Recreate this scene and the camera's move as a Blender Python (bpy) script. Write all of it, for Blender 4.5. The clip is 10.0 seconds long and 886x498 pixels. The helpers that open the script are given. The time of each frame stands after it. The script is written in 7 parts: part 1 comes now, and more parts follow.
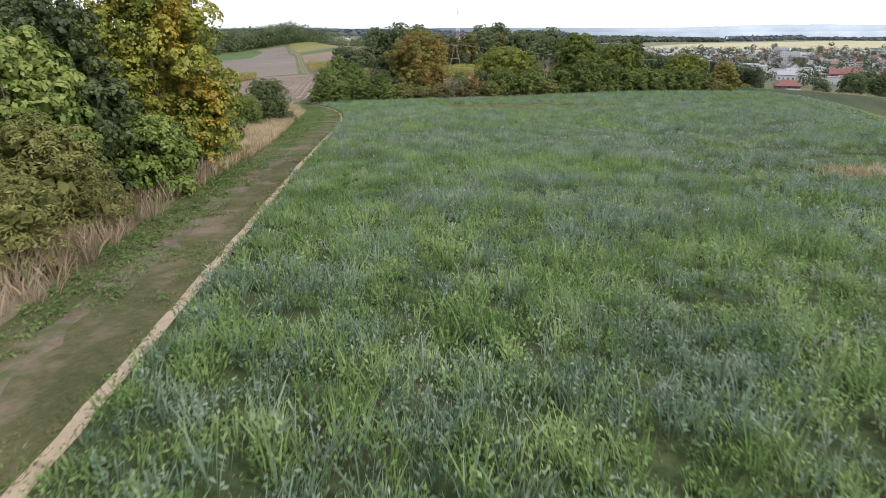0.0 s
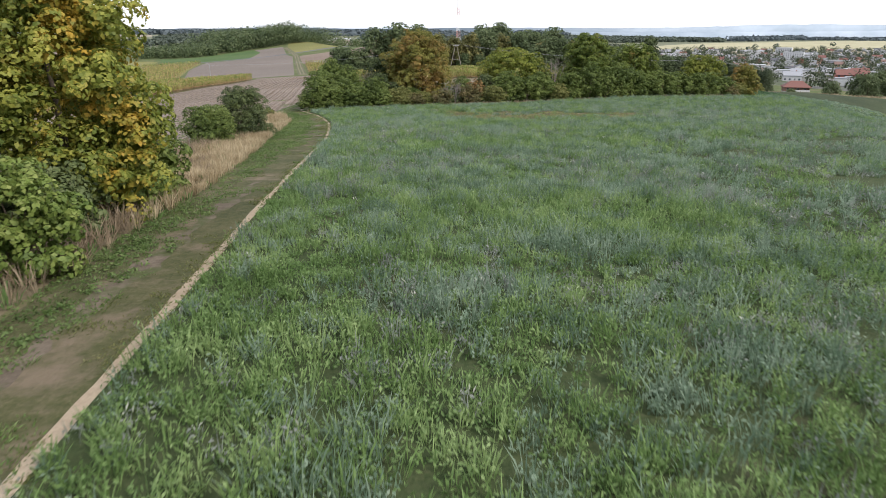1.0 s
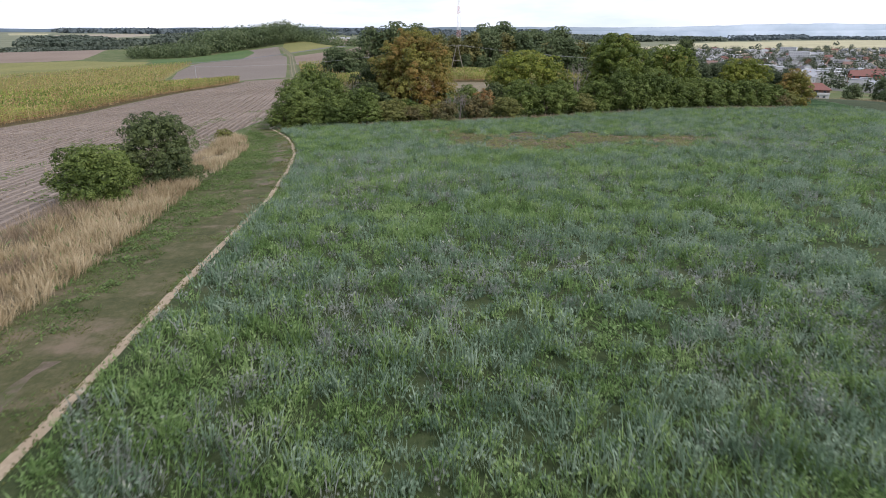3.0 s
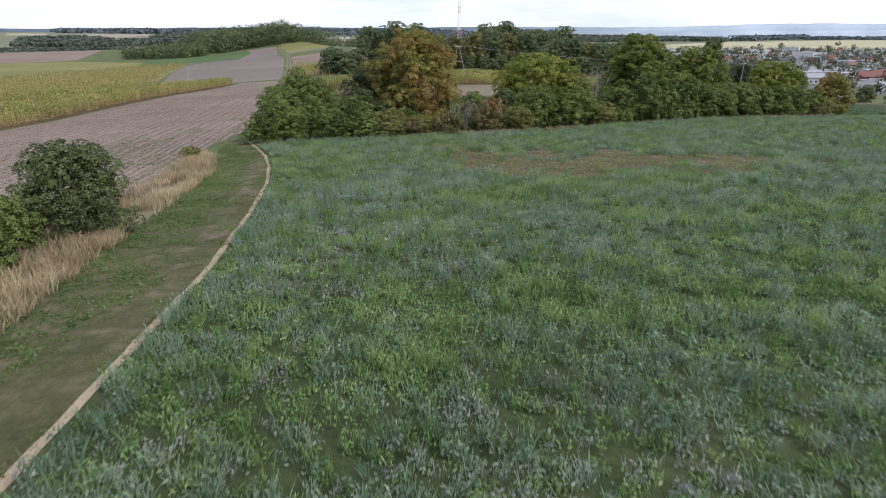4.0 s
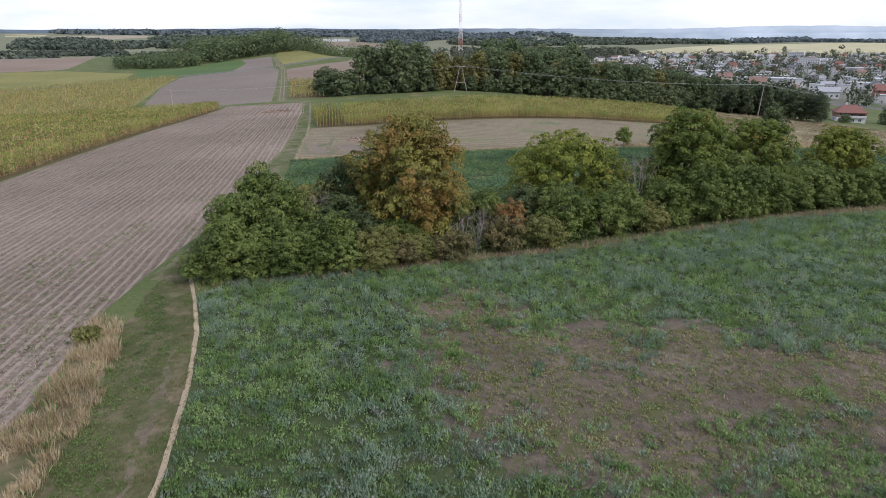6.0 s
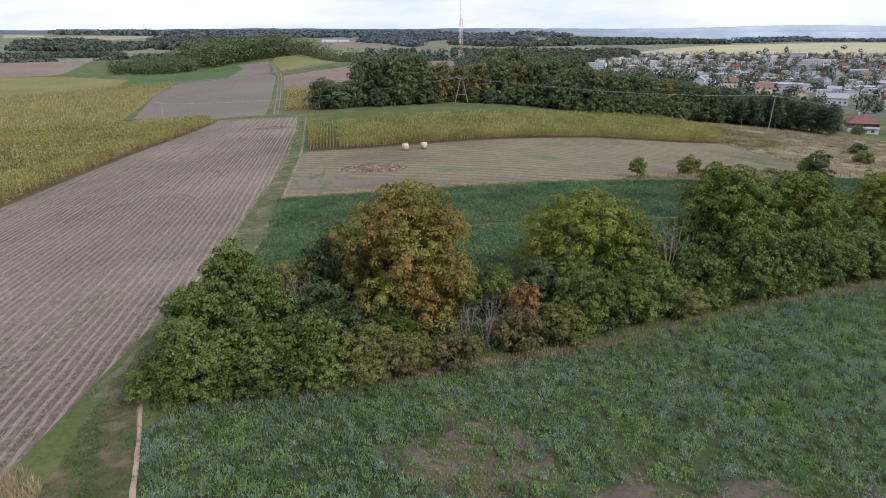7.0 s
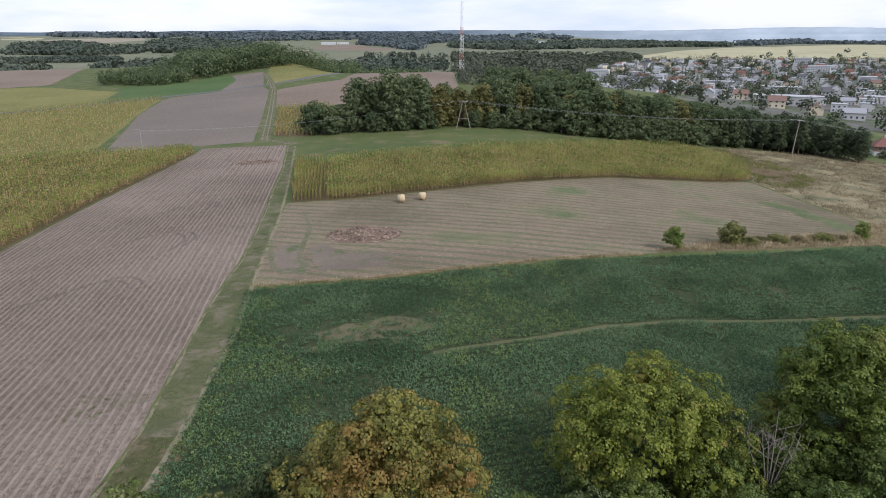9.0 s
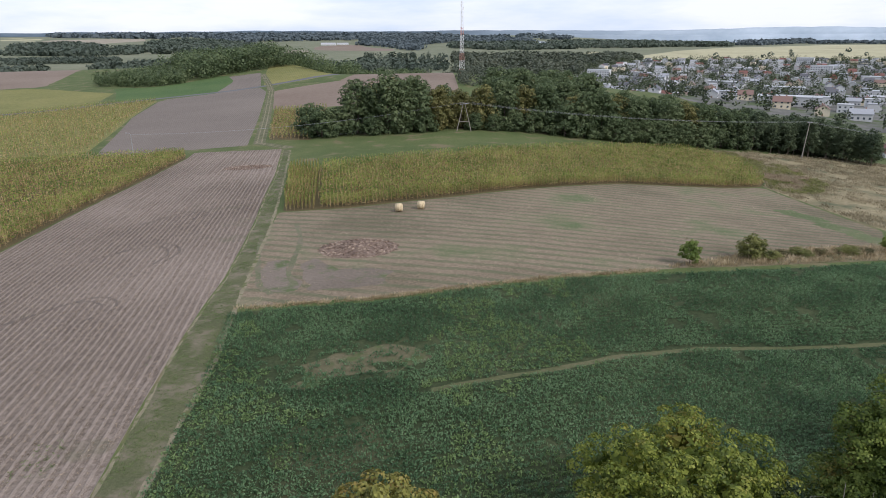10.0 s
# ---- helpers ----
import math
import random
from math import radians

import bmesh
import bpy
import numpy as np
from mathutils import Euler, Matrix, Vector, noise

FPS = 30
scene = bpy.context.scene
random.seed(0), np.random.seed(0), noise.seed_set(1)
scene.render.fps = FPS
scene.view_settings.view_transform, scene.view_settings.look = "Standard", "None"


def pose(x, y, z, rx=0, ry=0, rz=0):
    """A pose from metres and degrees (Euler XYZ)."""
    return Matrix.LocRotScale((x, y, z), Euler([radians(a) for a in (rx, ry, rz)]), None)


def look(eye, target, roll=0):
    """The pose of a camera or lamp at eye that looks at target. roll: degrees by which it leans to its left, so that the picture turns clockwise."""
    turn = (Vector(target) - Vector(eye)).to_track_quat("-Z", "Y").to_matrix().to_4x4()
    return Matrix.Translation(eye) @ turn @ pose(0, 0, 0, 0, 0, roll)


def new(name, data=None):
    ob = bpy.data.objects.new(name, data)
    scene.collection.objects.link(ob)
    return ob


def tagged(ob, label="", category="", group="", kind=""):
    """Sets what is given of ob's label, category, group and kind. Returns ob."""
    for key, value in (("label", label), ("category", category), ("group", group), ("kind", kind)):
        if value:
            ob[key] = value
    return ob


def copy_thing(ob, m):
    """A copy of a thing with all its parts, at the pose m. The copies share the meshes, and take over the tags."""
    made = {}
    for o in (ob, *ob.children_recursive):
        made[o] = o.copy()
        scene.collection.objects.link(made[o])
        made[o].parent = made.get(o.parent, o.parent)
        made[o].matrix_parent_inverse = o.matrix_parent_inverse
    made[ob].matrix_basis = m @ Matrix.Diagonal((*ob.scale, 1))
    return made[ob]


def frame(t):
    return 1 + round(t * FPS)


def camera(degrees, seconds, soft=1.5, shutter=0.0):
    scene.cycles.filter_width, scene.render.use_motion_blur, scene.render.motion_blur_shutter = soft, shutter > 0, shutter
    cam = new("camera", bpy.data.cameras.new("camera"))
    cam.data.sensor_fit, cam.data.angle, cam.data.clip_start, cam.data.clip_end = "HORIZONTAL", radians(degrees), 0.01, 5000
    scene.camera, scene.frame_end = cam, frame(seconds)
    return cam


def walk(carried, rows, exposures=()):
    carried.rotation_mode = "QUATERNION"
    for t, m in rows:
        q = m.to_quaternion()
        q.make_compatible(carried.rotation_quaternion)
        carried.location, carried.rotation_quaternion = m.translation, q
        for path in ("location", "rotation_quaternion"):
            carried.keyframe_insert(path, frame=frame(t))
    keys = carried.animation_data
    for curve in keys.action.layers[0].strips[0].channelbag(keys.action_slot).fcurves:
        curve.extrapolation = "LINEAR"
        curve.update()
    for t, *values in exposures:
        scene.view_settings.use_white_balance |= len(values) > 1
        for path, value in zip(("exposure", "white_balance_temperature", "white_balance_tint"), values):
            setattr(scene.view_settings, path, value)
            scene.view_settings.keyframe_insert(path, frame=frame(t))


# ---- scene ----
cam = camera(67.8, 10.0, soft=0.8, shutter=0.18)
PATH = [
    (0, (1.137, -1.626, 8.025), (1.125, 0.273, 7.396), 0.0),
    (0.5, (1.039, 2.55, 8.027), (1.028, 4.448, 7.397), 0.0),
    (1, (0.958, 7.179, 8.04), (0.946, 9.078, 7.411), 0.0),
    (1.5, (0.861, 11.547, 8.042), (0.85, 13.446, 7.413), 0.0),
    (2, (0.754, 16.329, 8.066), (0.744, 18.227, 7.435), 0.1),
    (2.5, (0.679, 20.843, 8.097), (0.669, 22.741, 7.466), 0.0),
    (2.7, (0.666, 22.622, 8.157), (0.655, 24.52, 7.526), -0.0),
    (3.8, (0.2, 33.717, 7.997), (0.188, 35.615, 7.366), 0.0),
    (4, (0.117, 35.687, 8.145), (0.106, 37.585, 7.514), 0.0),
    (4.5, (0.017, 40.737, 9.173), (0.007, 42.636, 8.544), -0.0),
    (5, (-0.108, 46.115, 11.228), (-0.119, 48.013, 10.598), 0.0),
    (5.5, (-0.222, 51.054, 13.229), (-0.232, 52.952, 12.598), 0.0),
    (5.7, (-0.277, 53.11, 14.042), (-0.288, 55.008, 13.412), 0.1),
    (6.8, (-0.576, 63.981, 18.5), (-0.588, 65.879, 17.87), -0.0),
    (7, (-0.545, 66.466, 19.281), (-0.557, 68.363, 18.649), 0.0),
    (7.5, (-0.623, 71.383, 21.248), (-0.635, 73.281, 20.618), -0.0),
    (8, (-0.703, 76.894, 23.331), (-0.715, 78.792, 22.701), -0.0),
    (8.5, (-0.805, 81.838, 24.925), (-0.816, 83.736, 24.295), -0.0),
    (9, (-0.87, 87.046, 25.792), (-0.882, 88.945, 25.162), -0.0),
    (9.5, (-0.912, 90.925, 25.896), (-0.924, 92.824, 25.267), -0.1),
    (10, (-0.849, 94.071, 25.751), (-0.862, 95.969, 25.122), -0.1),
]
walk(cam, [(t, look(eye, target, roll)) for t, eye, target, roll in PATH],
     exposures=((0, .52, 6500, 17), (1, .49, 6480, 16), (2.5, .35, 6280, 18), (4, .25, 6180, 19), (5.5, .19, 6160, 19), (10, .08, 6120, 17)))

# ---- world and light ----
SUN_ELEV, SUN_ROT = radians(40), radians(132)
world = bpy.data.worlds.new("sky")
scene.world = world
world.use_nodes = True
wn, wl = world.node_tree.nodes, world.node_tree.links
wn.clear()
w_out = wn.new("ShaderNodeOutputWorld")
w_bg = wn.new("ShaderNodeBackground")
w_sky = wn.new("ShaderNodeTexSky")
w_sky.sky_type = "NISHITA"
w_sky.sun_disc = False
w_sky.sun_elevation, w_sky.sun_rotation = SUN_ELEV, SUN_ROT
w_co = wn.new("ShaderNodeTexCoord")
w_map = wn.new("ShaderNodeMapping")
w_map.inputs["Scale"].default_value = (1.0, 1.0, 5.0)
w_noise = wn.new("ShaderNodeTexNoise")
w_noise.inputs["Scale"].default_value = 3.2
w_noise.inputs["Detail"].default_value = 6.0
w_noise.inputs["Roughness"].default_value = 0.55
w_ramp = wn.new("ShaderNodeValToRGB")
w_ramp.color_ramp.elements[0].position, w_ramp.color_ramp.elements[0].color = 0.36, (4.9, 5.85, 6.8, 1)
w_ramp.color_ramp.elements[1].position, w_ramp.color_ramp.elements[1].color = 0.60, (7.35, 7.65, 7.95, 1)
w_mix = wn.new("ShaderNodeMixRGB")
w_mix.inputs[0].default_value = 0.88
wl.new(w_co.outputs["Generated"], w_map.inputs["Vector"])
wl.new(w_map.outputs["Vector"], w_noise.inputs["Vector"])
wl.new(w_noise.outputs["Fac"], w_ramp.inputs["Fac"])
wl.new(w_sky.outputs["Color"], w_mix.inputs[1])
wl.new(w_ramp.outputs["Color"], w_mix.inputs[2])
wl.new(w_mix.outputs["Color"], w_bg.inputs["Color"])
w_bg.inputs["Strength"].default_value = 0.132
wl.new(w_bg.outputs["Background"], w_out.inputs["Surface"])

sun_data = bpy.data.lights.new("sun", "SUN")
sun_data.energy, sun_data.angle, sun_data.color = 2.6, radians(11), (1.0, 0.95, 0.87)
sun = new("sun", sun_data)
sun.matrix_world = Matrix.Translation((0, 0, 100)) @ Vector(
    (-math.sin(SUN_ROT) * math.cos(SUN_ELEV), -math.cos(SUN_ROT) * math.cos(SUN_ELEV), -math.sin(SUN_ELEV))).to_track_quat("-Z", "Y").to_matrix().to_4x4()

# ---- shape of the land ----
PROFILE_Y = [-80, -40, 0, 30, 60, 90, 120, 150, 180, 215, 260, 325, 400, 470, 560, 600, 690, 800, 950, 1200, 6000]
PROFILE_Z = [5.2, 4.9, 3.4, 1.7, 0.0, -1.8, -3.0, -4.4, -5.0, -6.3, -7.3, -8, -8.5, -7, -3.2, -3.6, -15, -23, -33, -38, -38]
SIDE_Y = [0, 60, 120, 170, 215, 300, 450, 700]
SIDE_LEFT = [-.09, -.077, -.058, -.054, -.045, -.07, -.05, -.03]
SHOULDER_Y = [0, 60, 110, 150, 190]
SHOULDER_X = [39, 41, 51, 67, 93]
SIDE_RIGHT = [-.062, -.003, .03, -.015, -.064, -.104, -.12, -.12]


def eased(y, ks, vs, w=9.0):
    return sum(np.interp(y + o * w, ks, vs) for o in (-1, -.5, 0, .5, 1)) / 5


def step01(v, a, b):
    v = np.clip((v - a) / (b - a), 0, 1)
    return v * v * (3 - 2 * v)


def ground_z(x, y):
    x, y = np.asarray(x, float), np.asarray(y, float)
    reach = x * x / (np.abs(x) + 25)
    fall = reach * np.where(x < 0, eased(y, SIDE_Y, SIDE_LEFT), eased(y, SIDE_Y, SIDE_RIGHT))
    fall = np.where(fall < 0, -30 * np.tanh(-fall / 30), fall * np.exp(-np.abs(x) / 90))
    later = 250 * step01(-x, 70, 220) * step01(y, 350, 700)
    z = eased(y - later, PROFILE_Y, PROFILE_Z) + fall
    z = z + 4.5 * np.exp(-((x + 150) / 80) ** 2 - ((y - 690) / 110) ** 2)
    z = z - .006 * np.maximum(0, x - 33) ** 2 * np.exp(-((y - 50) / 45) ** 2) * (x < 400) * np.exp(-np.maximum(0, x - 80) / 60)
    z = z - 2.1 * np.exp(-((x - 48) / 30) ** 2 - ((y - 154) / 15) ** 2)
    # the field's eastern shoulder rolls off into the valley
    shoulder = np.maximum(0, x - np.interp(y, SHOULDER_Y, SHOULDER_X))
    z = z - (1 - step01(y, 150, 200)) * 14 * np.tanh(.0065 * shoulder ** 2 / 14)
    # far off the plain climbs again, but for the lake basin in the east
    climb = 33 * step01(np.hypot(x, y), 2300, 4600) * (1 - step01(x, 500, 1300))
    return -38 + np.logaddexp(0, (z + 38) / 3) * 3 + climb


def gz(x, y):
    return float(ground_z(x, y))


# ---- small helpers ----
def mesh_of(name, verts, faces):
    """A mesh from an array of corners and an array of faces with the same number of corners each."""
    me = bpy.data.meshes.new(name)
    verts, faces = np.asarray(verts, np.float32), np.asarray(faces, np.int32)
    k = faces.shape[1]
    me.vertices.add(len(verts))
    me.vertices.foreach_set("co", verts.ravel())
    me.loops.add(faces.size)
    me.loops.foreach_set("vertex_index", faces.ravel())
    me.polygons.add(len(faces))
    me.polygons.foreach_set("loop_start", np.arange(len(faces), dtype=np.int32) * k)
    me.update(calc_edges=True)
    return me


def part(name, data, material, parent=None, label=""):
    """One mesh object under a thing or a part; data is a bmesh or a mesh."""
    if isinstance(data, bmesh.types.BMesh):
        me = bpy.data.meshes.new(name)
        data.to_mesh(me)
        data.free()
    else:
        me = data
    if not me.materials:
        me.materials.append(material)
    ob = new(name, me)
    ob.parent = parent
    if label:
        tagged(ob, label)
    return ob


def smooth(ob):
    ob.data.polygons.foreach_set("use_smooth", [True] * len(ob.data.polygons))
    return ob


# ---- materials ----
def material(name):
    m = bpy.data.materials.new(name)
    m.use_nodes = True
    n, l = m.node_tree.nodes, m.node_tree.links
    return m, n, l, n["Principled BSDF"]


def node(n, kind, **values):
    nd = n.new(kind)
    for key, value in values.items():
        nd.inputs[key.replace("_", " ")].default_value = value
    return nd


def ramp(n, l, source, stops):
    r = n.new("ShaderNodeValToRGB")
    e = r.color_ramp.elements
    e[0].position, e[0].color = stops[0][0], (*stops[0][1], 1)
    e[1].position, e[1].color = stops[-1][0], (*stops[-1][1], 1)
    for p, c in stops[1:-1]:
        q = e.new(p)
        q.color = (*c, 1)
    l.new(source, r.inputs["Fac"])
    return r.outputs["Color"]


def mixed(n, l, fac, a, b, mode="MIX"):
    m = n.new("ShaderNodeMixRGB")
    m.blend_type = mode
    for socket, v in ((m.inputs[0], fac), (m.inputs[1], a), (m.inputs[2], b)):
        if isinstance(v, (int, float)):
            socket.default_value = v
        elif isinstance(v, tuple):
            socket.default_value = (*v, 1)
        else:
            l.new(v, socket)
    return m.outputs["Color"]


def noise_at(n, l, scale, detail=4.0, rough=0.6, vector=None, stretch=None, turn=0.0):
    t = node(n, "ShaderNodeTexNoise", Scale=scale, Detail=detail, Roughness=rough)
    if vector is None:
        vector = n.new("ShaderNodeNewGeometry").outputs["Position"]
    if stretch:
        mp = n.new("ShaderNodeMapping")
        mp.vector_type = "TEXTURE"
        mp.inputs["Rotation"].default_value = (0, 0, radians(turn))
        mp.inputs["Scale"].default_value = stretch
        l.new(vector, mp.inputs["Vector"])
        vector = mp.outputs["Vector"]
    l.new(vector, t.inputs["Vector"])
    return t.outputs["Fac"]


def bump(n, l, bsdf, height, strength, distance):
    b = node(n, "ShaderNodeBump", Strength=strength, Distance=distance)
    l.new(height, b.inputs["Height"])
    l.new(b.outputs["Normal"], bsdf.inputs["Normal"])


def soil(name, stops, big=0.06, fine=2.5, rows=None, row_color=None, row_mix=0.5, relief=0.1, patch=None, patch_scale=0.12, patch_range=(0.55, 0.66), wander=1.3):
    """Ground with colour at two scales; rows = (direction in degrees from the y axis, spacing in metres)."""
    m, n, l, b = material(name)
    f1 = noise_at(n, l, fine, 5, 0.7)
    f2 = noise_at(n, l, big, 3, 0.6)
    add = n.new("ShaderNodeMath")
    add.operation = "MULTIPLY_ADD"
    l.new(f1, add.inputs[0])
    add.inputs[1].default_value = 0.55
    half = n.new("ShaderNodeMath")
    half.operation = "MULTIPLY"
    l.new(f2, half.inputs[0])
    half.inputs[1].default_value = 0.45
    l.new(half.outputs[0], add.inputs[2])
    clod = noise_at(n, l, fine * 4.5, 4, 0.75)
    add2 = n.new("ShaderNodeMath")
    add2.operation = "MULTIPLY_ADD"
    l.new(clod, add2.inputs[0])
    add2.inputs[1].default_value = 0.5
    less = n.new("ShaderNodeMath")
    less.operation = "SUBTRACT"
    l.new(add.outputs[0], less.inputs[0])
    less.inputs[1].default_value = 0.25
    l.new(less.outputs[0], add2.inputs[2])
    col = ramp(n, l, add2.outputs[0], stops)
    height = f1
    if rows:
        turn, spacing = rows
        mp = n.new("ShaderNodeMapping")
        mp.vector_type = "POINT"
        mp.inputs["Rotation"].default_value = (0, 0, radians(-turn))
        l.new(n.new("ShaderNodeNewGeometry").outputs["Position"], mp.inputs["Vector"])
        wv = node(n, "ShaderNodeTexWave", Scale=2 * math.pi / (20 * spacing), Distortion=wander, Detail=3.0)
        wv.inputs["Detail Scale"].default_value = 0.8
        l.new(mp.outputs["Vector"], wv.inputs["Vector"])
        streak = noise_at(n, l, 1.0, 3, 0.6, stretch=(spacing * 0.5, spacing * 2.2, 1), turn=turn)
        crisp = node(n, "ShaderNodeMapRange", From_Min=0.45, From_Max=0.85)
        l.new(wv.outputs["Fac"], crisp.inputs["Value"])
        mul = n.new("ShaderNodeMath")
        mul.operation = "MULTIPLY"
        l.new(crisp.outputs["Result"], mul.inputs[0])
        l.new(streak, mul.inputs[1])
        gain = n.new("ShaderNodeMath")
        gain.operation = "MULTIPLY"
        gain.use_clamp = True
        l.new(mul.outputs[0], gain.inputs[0])
        gain.inputs[1].default_value = 2 * row_mix
        col = mixed(n, l, gain.outputs[0], col, row_color)
        height = mul.outputs[0]
    if patch:
        pf = noise_at(n, l, patch_scale, 5, 0.65)
        mr = node(n, "ShaderNodeMapRange", From_Min=patch_range[0], From_Max=patch_range[1])
        l.new(pf, mr.inputs["Value"])
        col = mixed(n, l, mr.outputs["Result"], col, patch)
    l.new(col, b.inputs["Base Color"])
    b.inputs["Roughness"].default_value = 0.95
    b.inputs["Specular IOR Level"].default_value = 0.15
    bump(n, l, b, height, 0.7, relief)
    return m


def leaf(name, stops, big=0.35, glow=0.28, rust=None, rust_range=(0.5, 0.62), rough=0.55, each=0.5):
    """Foliage: each leaf has its own tone, whole sprays differ, and some light comes through."""
    m, n, l, b = material(name)
    geo = n.new("ShaderNodeNewGeometry")
    f2 = noise_at(n, l, big, 3, 0.6)
    mx = n.new("ShaderNodeMath")
    mx.operation = "MULTIPLY_ADD"
    l.new(geo.outputs["Random Per Island"], mx.inputs[0])
    mx.inputs[1].default_value = each
    h = n.new("ShaderNodeMath")
    h.operation = "MULTIPLY"
    wide = node(n, "ShaderNodeMapRange", From_Min=0.33, From_Max=0.67)
    l.new(f2, wide.inputs["Value"])
    l.new(wide.outputs["Result"], h.inputs[0])
    h.inputs[1].default_value = 1 - each
    l.new(h.outputs[0], mx.inputs[2])
    col = ramp(n, l, mx.outputs[0], stops)
    if rust:
        pf = noise_at(n, l, 0.28, 4, 0.65)
        ad = n.new("ShaderNodeMath")
        ad.operation = "MULTIPLY_ADD"
        l.new(geo.outputs["Random Per Island"], ad.inputs[0])
        ad.inputs[1].default_value = 0.12
        l.new(pf, ad.inputs[2])
        mr = node(n, "ShaderNodeMapRange", From_Min=rust_range[0], From_Max=rust_range[1])
        l.new(ad.outputs[0], mr.inputs["Value"])
        col = mixed(n, l, mr.outputs["Result"], col, rust)
    l.new(col, b.inputs["Base Color"])
    b.inputs["Roughness"].default_value = rough
    b.inputs["Specular IOR Level"].default_value = 0.25
    tr = n.new("ShaderNodeBsdfTranslucent")
    l.new(col, tr.inputs["Color"])
    mix = n.new("ShaderNodeMixShader")
    mix.inputs[0].default_value = glow
    l.new(b.outputs["BSDF"], mix.inputs[1])
    l.new(tr.outputs["BSDF"], mix.inputs[2])
    l.new(mix.outputs[0], n["Material Output"].inputs["Surface"])
    return m


def plain(name, color, rough=0.7, metal=0.0, vary=0.15, scale=3.0, relief=0.0):
    m, n, l, b = material(name)
    f = noise_at(n, l, scale, 5, 0.65)
    lo = tuple(c * (1 - vary) for c in color)
    hi = tuple(min(1, c * (1 + vary)) for c in color)
    l.new(ramp(n, l, f, [(0.3, lo), (0.7, hi)]), b.inputs["Base Color"])
    b.inputs["Roughness"].default_value = rough
    b.inputs["Metallic"].default_value = metal
    if relief:
        bump(n, l, b, f, 0.6, relief)
    return m


ROW_TURN = 9.6   # the farm track and the rows beside it lean this far to the west of north
M_meadow = soil("meadow_grass", [(0.3, (0.044, 0.068, 0.020)), (0.5, (0.080, 0.104, 0.036)), (0.7, (0.136, 0.136, 0.056))], patch=(0.152, 0.128, 0.072))
M_weed_soil = soil("weedy_soil", [(0.3, (.022, .036, .013)), (0.5, (.045, .062, .024)), (0.7, (.078, .086, .042))], fine=3, patch=(.08, .068, .045), patch_scale=0.22, patch_range=(0.60, 0.74))
M_bare = soil("bare_weedy_soil", [(0.3, (.048, .040, .030)), (0.5, (.10, .082, .063)), (0.7, (.18, .145, .115))], big=0.3, fine=1.8, patch=(.075, .078, .034), patch_scale=0.6, patch_range=(.50, .62), relief=.15)
M_lane = soil("mown_lane_grass", [(0.3, (0.037, 0.045, 0.017)), (0.5, (0.071, 0.073, 0.031)), (0.7, (0.127, 0.109, 0.062))], big=0.5, fine=3.2, patch=(.155, .122, .082), patch_scale=0.55, patch_range=(0.50, 0.66))
M_worn = soil("trodden_brown_soil", [(0.3, (0.074, 0.059, 0.041)), (0.5, (0.127, 0.101, 0.074)), (0.7, (0.190, 0.157, 0.116))], big=0.5, fine=3, relief=.04, patch=(.07, .08, .032), patch_scale=.7, patch_range=(.47, .6))
M_mark = soil("pressed_stubble", [(0.3, (.06, .049, .040)), (0.5, (.115, .094, .077)), (0.7, (.19, .158, .132))], fine=3, patch=(.145, .115, .092), patch_scale=.8, patch_range=(.46, .56))
M_thin = soil("thin_crop_soil", [(0.3, (0.060, 0.064, 0.030)), (0.5, (0.105, 0.098, 0.054)), (0.7, (0.160, 0.136, 0.086))], fine=2.5, patch=(.07, .095, .036), patch_scale=.4, patch_range=(.5, .62))
M_hayturn = soil("pressed_hay", [(0.3, (.075, .082, .045)), (0.5, (.118, .122, .07)), (0.7, (.17, .16, .10))], fine=2.5, patch=(.15, .13, .09), patch_scale=.5, patch_range=(.5, .6))
M_haybare = soil("bare_hay_soil", [(0.3, (.11, .09, .068)), (0.5, (.165, .135, .108)), (0.7, (.225, .185, .15))], fine=2.5, patch=(.09, .11, .05), patch_scale=.22, patch_range=(.52, .64))
M_edge = soil("unmown_edge", [(0.3, (.062, .085, .036)), (0.5, (.098, .120, .054)), (0.7, (.150, .150, .082))], fine=2.0, patch=(.16, .14, .09), patch_scale=.12, patch_range=(.5, .6))
M_rut = soil("rut_in_grass", [(0.3, (.13, .12, .07)), (0.5, (.20, .175, .115)), (0.7, (.28, .24, .17))], big=0.5, fine=4, relief=0.03, patch=(.10, .11, .045), patch_scale=0.6, patch_range=(0.5, 0.6))
M_track = soil("farm_track_grass", [(0.3, (.052, .062, .028)), (0.5, (.092, .098, .048)), (0.7, (.145, .135, .076))], big=0.2, fine=4, patch=(.160, .138, .095), patch_scale=0.35, patch_range=(0.48, 0.62))
M_path = soil("trodden_sand", [(0.3, (0.240, 0.184, 0.124)), (0.55, (0.336, 0.272, 0.192)), (0.75, (0.415, 0.343, 0.256))], big=0.4, fine=6, relief=0.04)
M_verge = soil("dry_verge", [(0.3, (0.085, 0.072, 0.040)), (0.5, (0.150, 0.124, 0.074)), (0.7, (0.235, 0.190, 0.120))], big=0.2, fine=4, patch=(.075, .085, .036), patch_scale=.35, patch_range=(.52, .64))
M_stubble = soil("stubble_soil", [(0.36, (0.080, 0.062, 0.048)), (0.5, (0.150, 0.119, 0.095)), (0.64, (0.250, 0.202, 0.165))], big=0.03, fine=2.2, rows=(ROW_TURN, .8), row_color=(.31, .252, .205), wander=1.6, row_mix=0.5, relief=0.16, patch=(.10, .10, .056), patch_scale=0.04, patch_range=(0.62, 0.76))
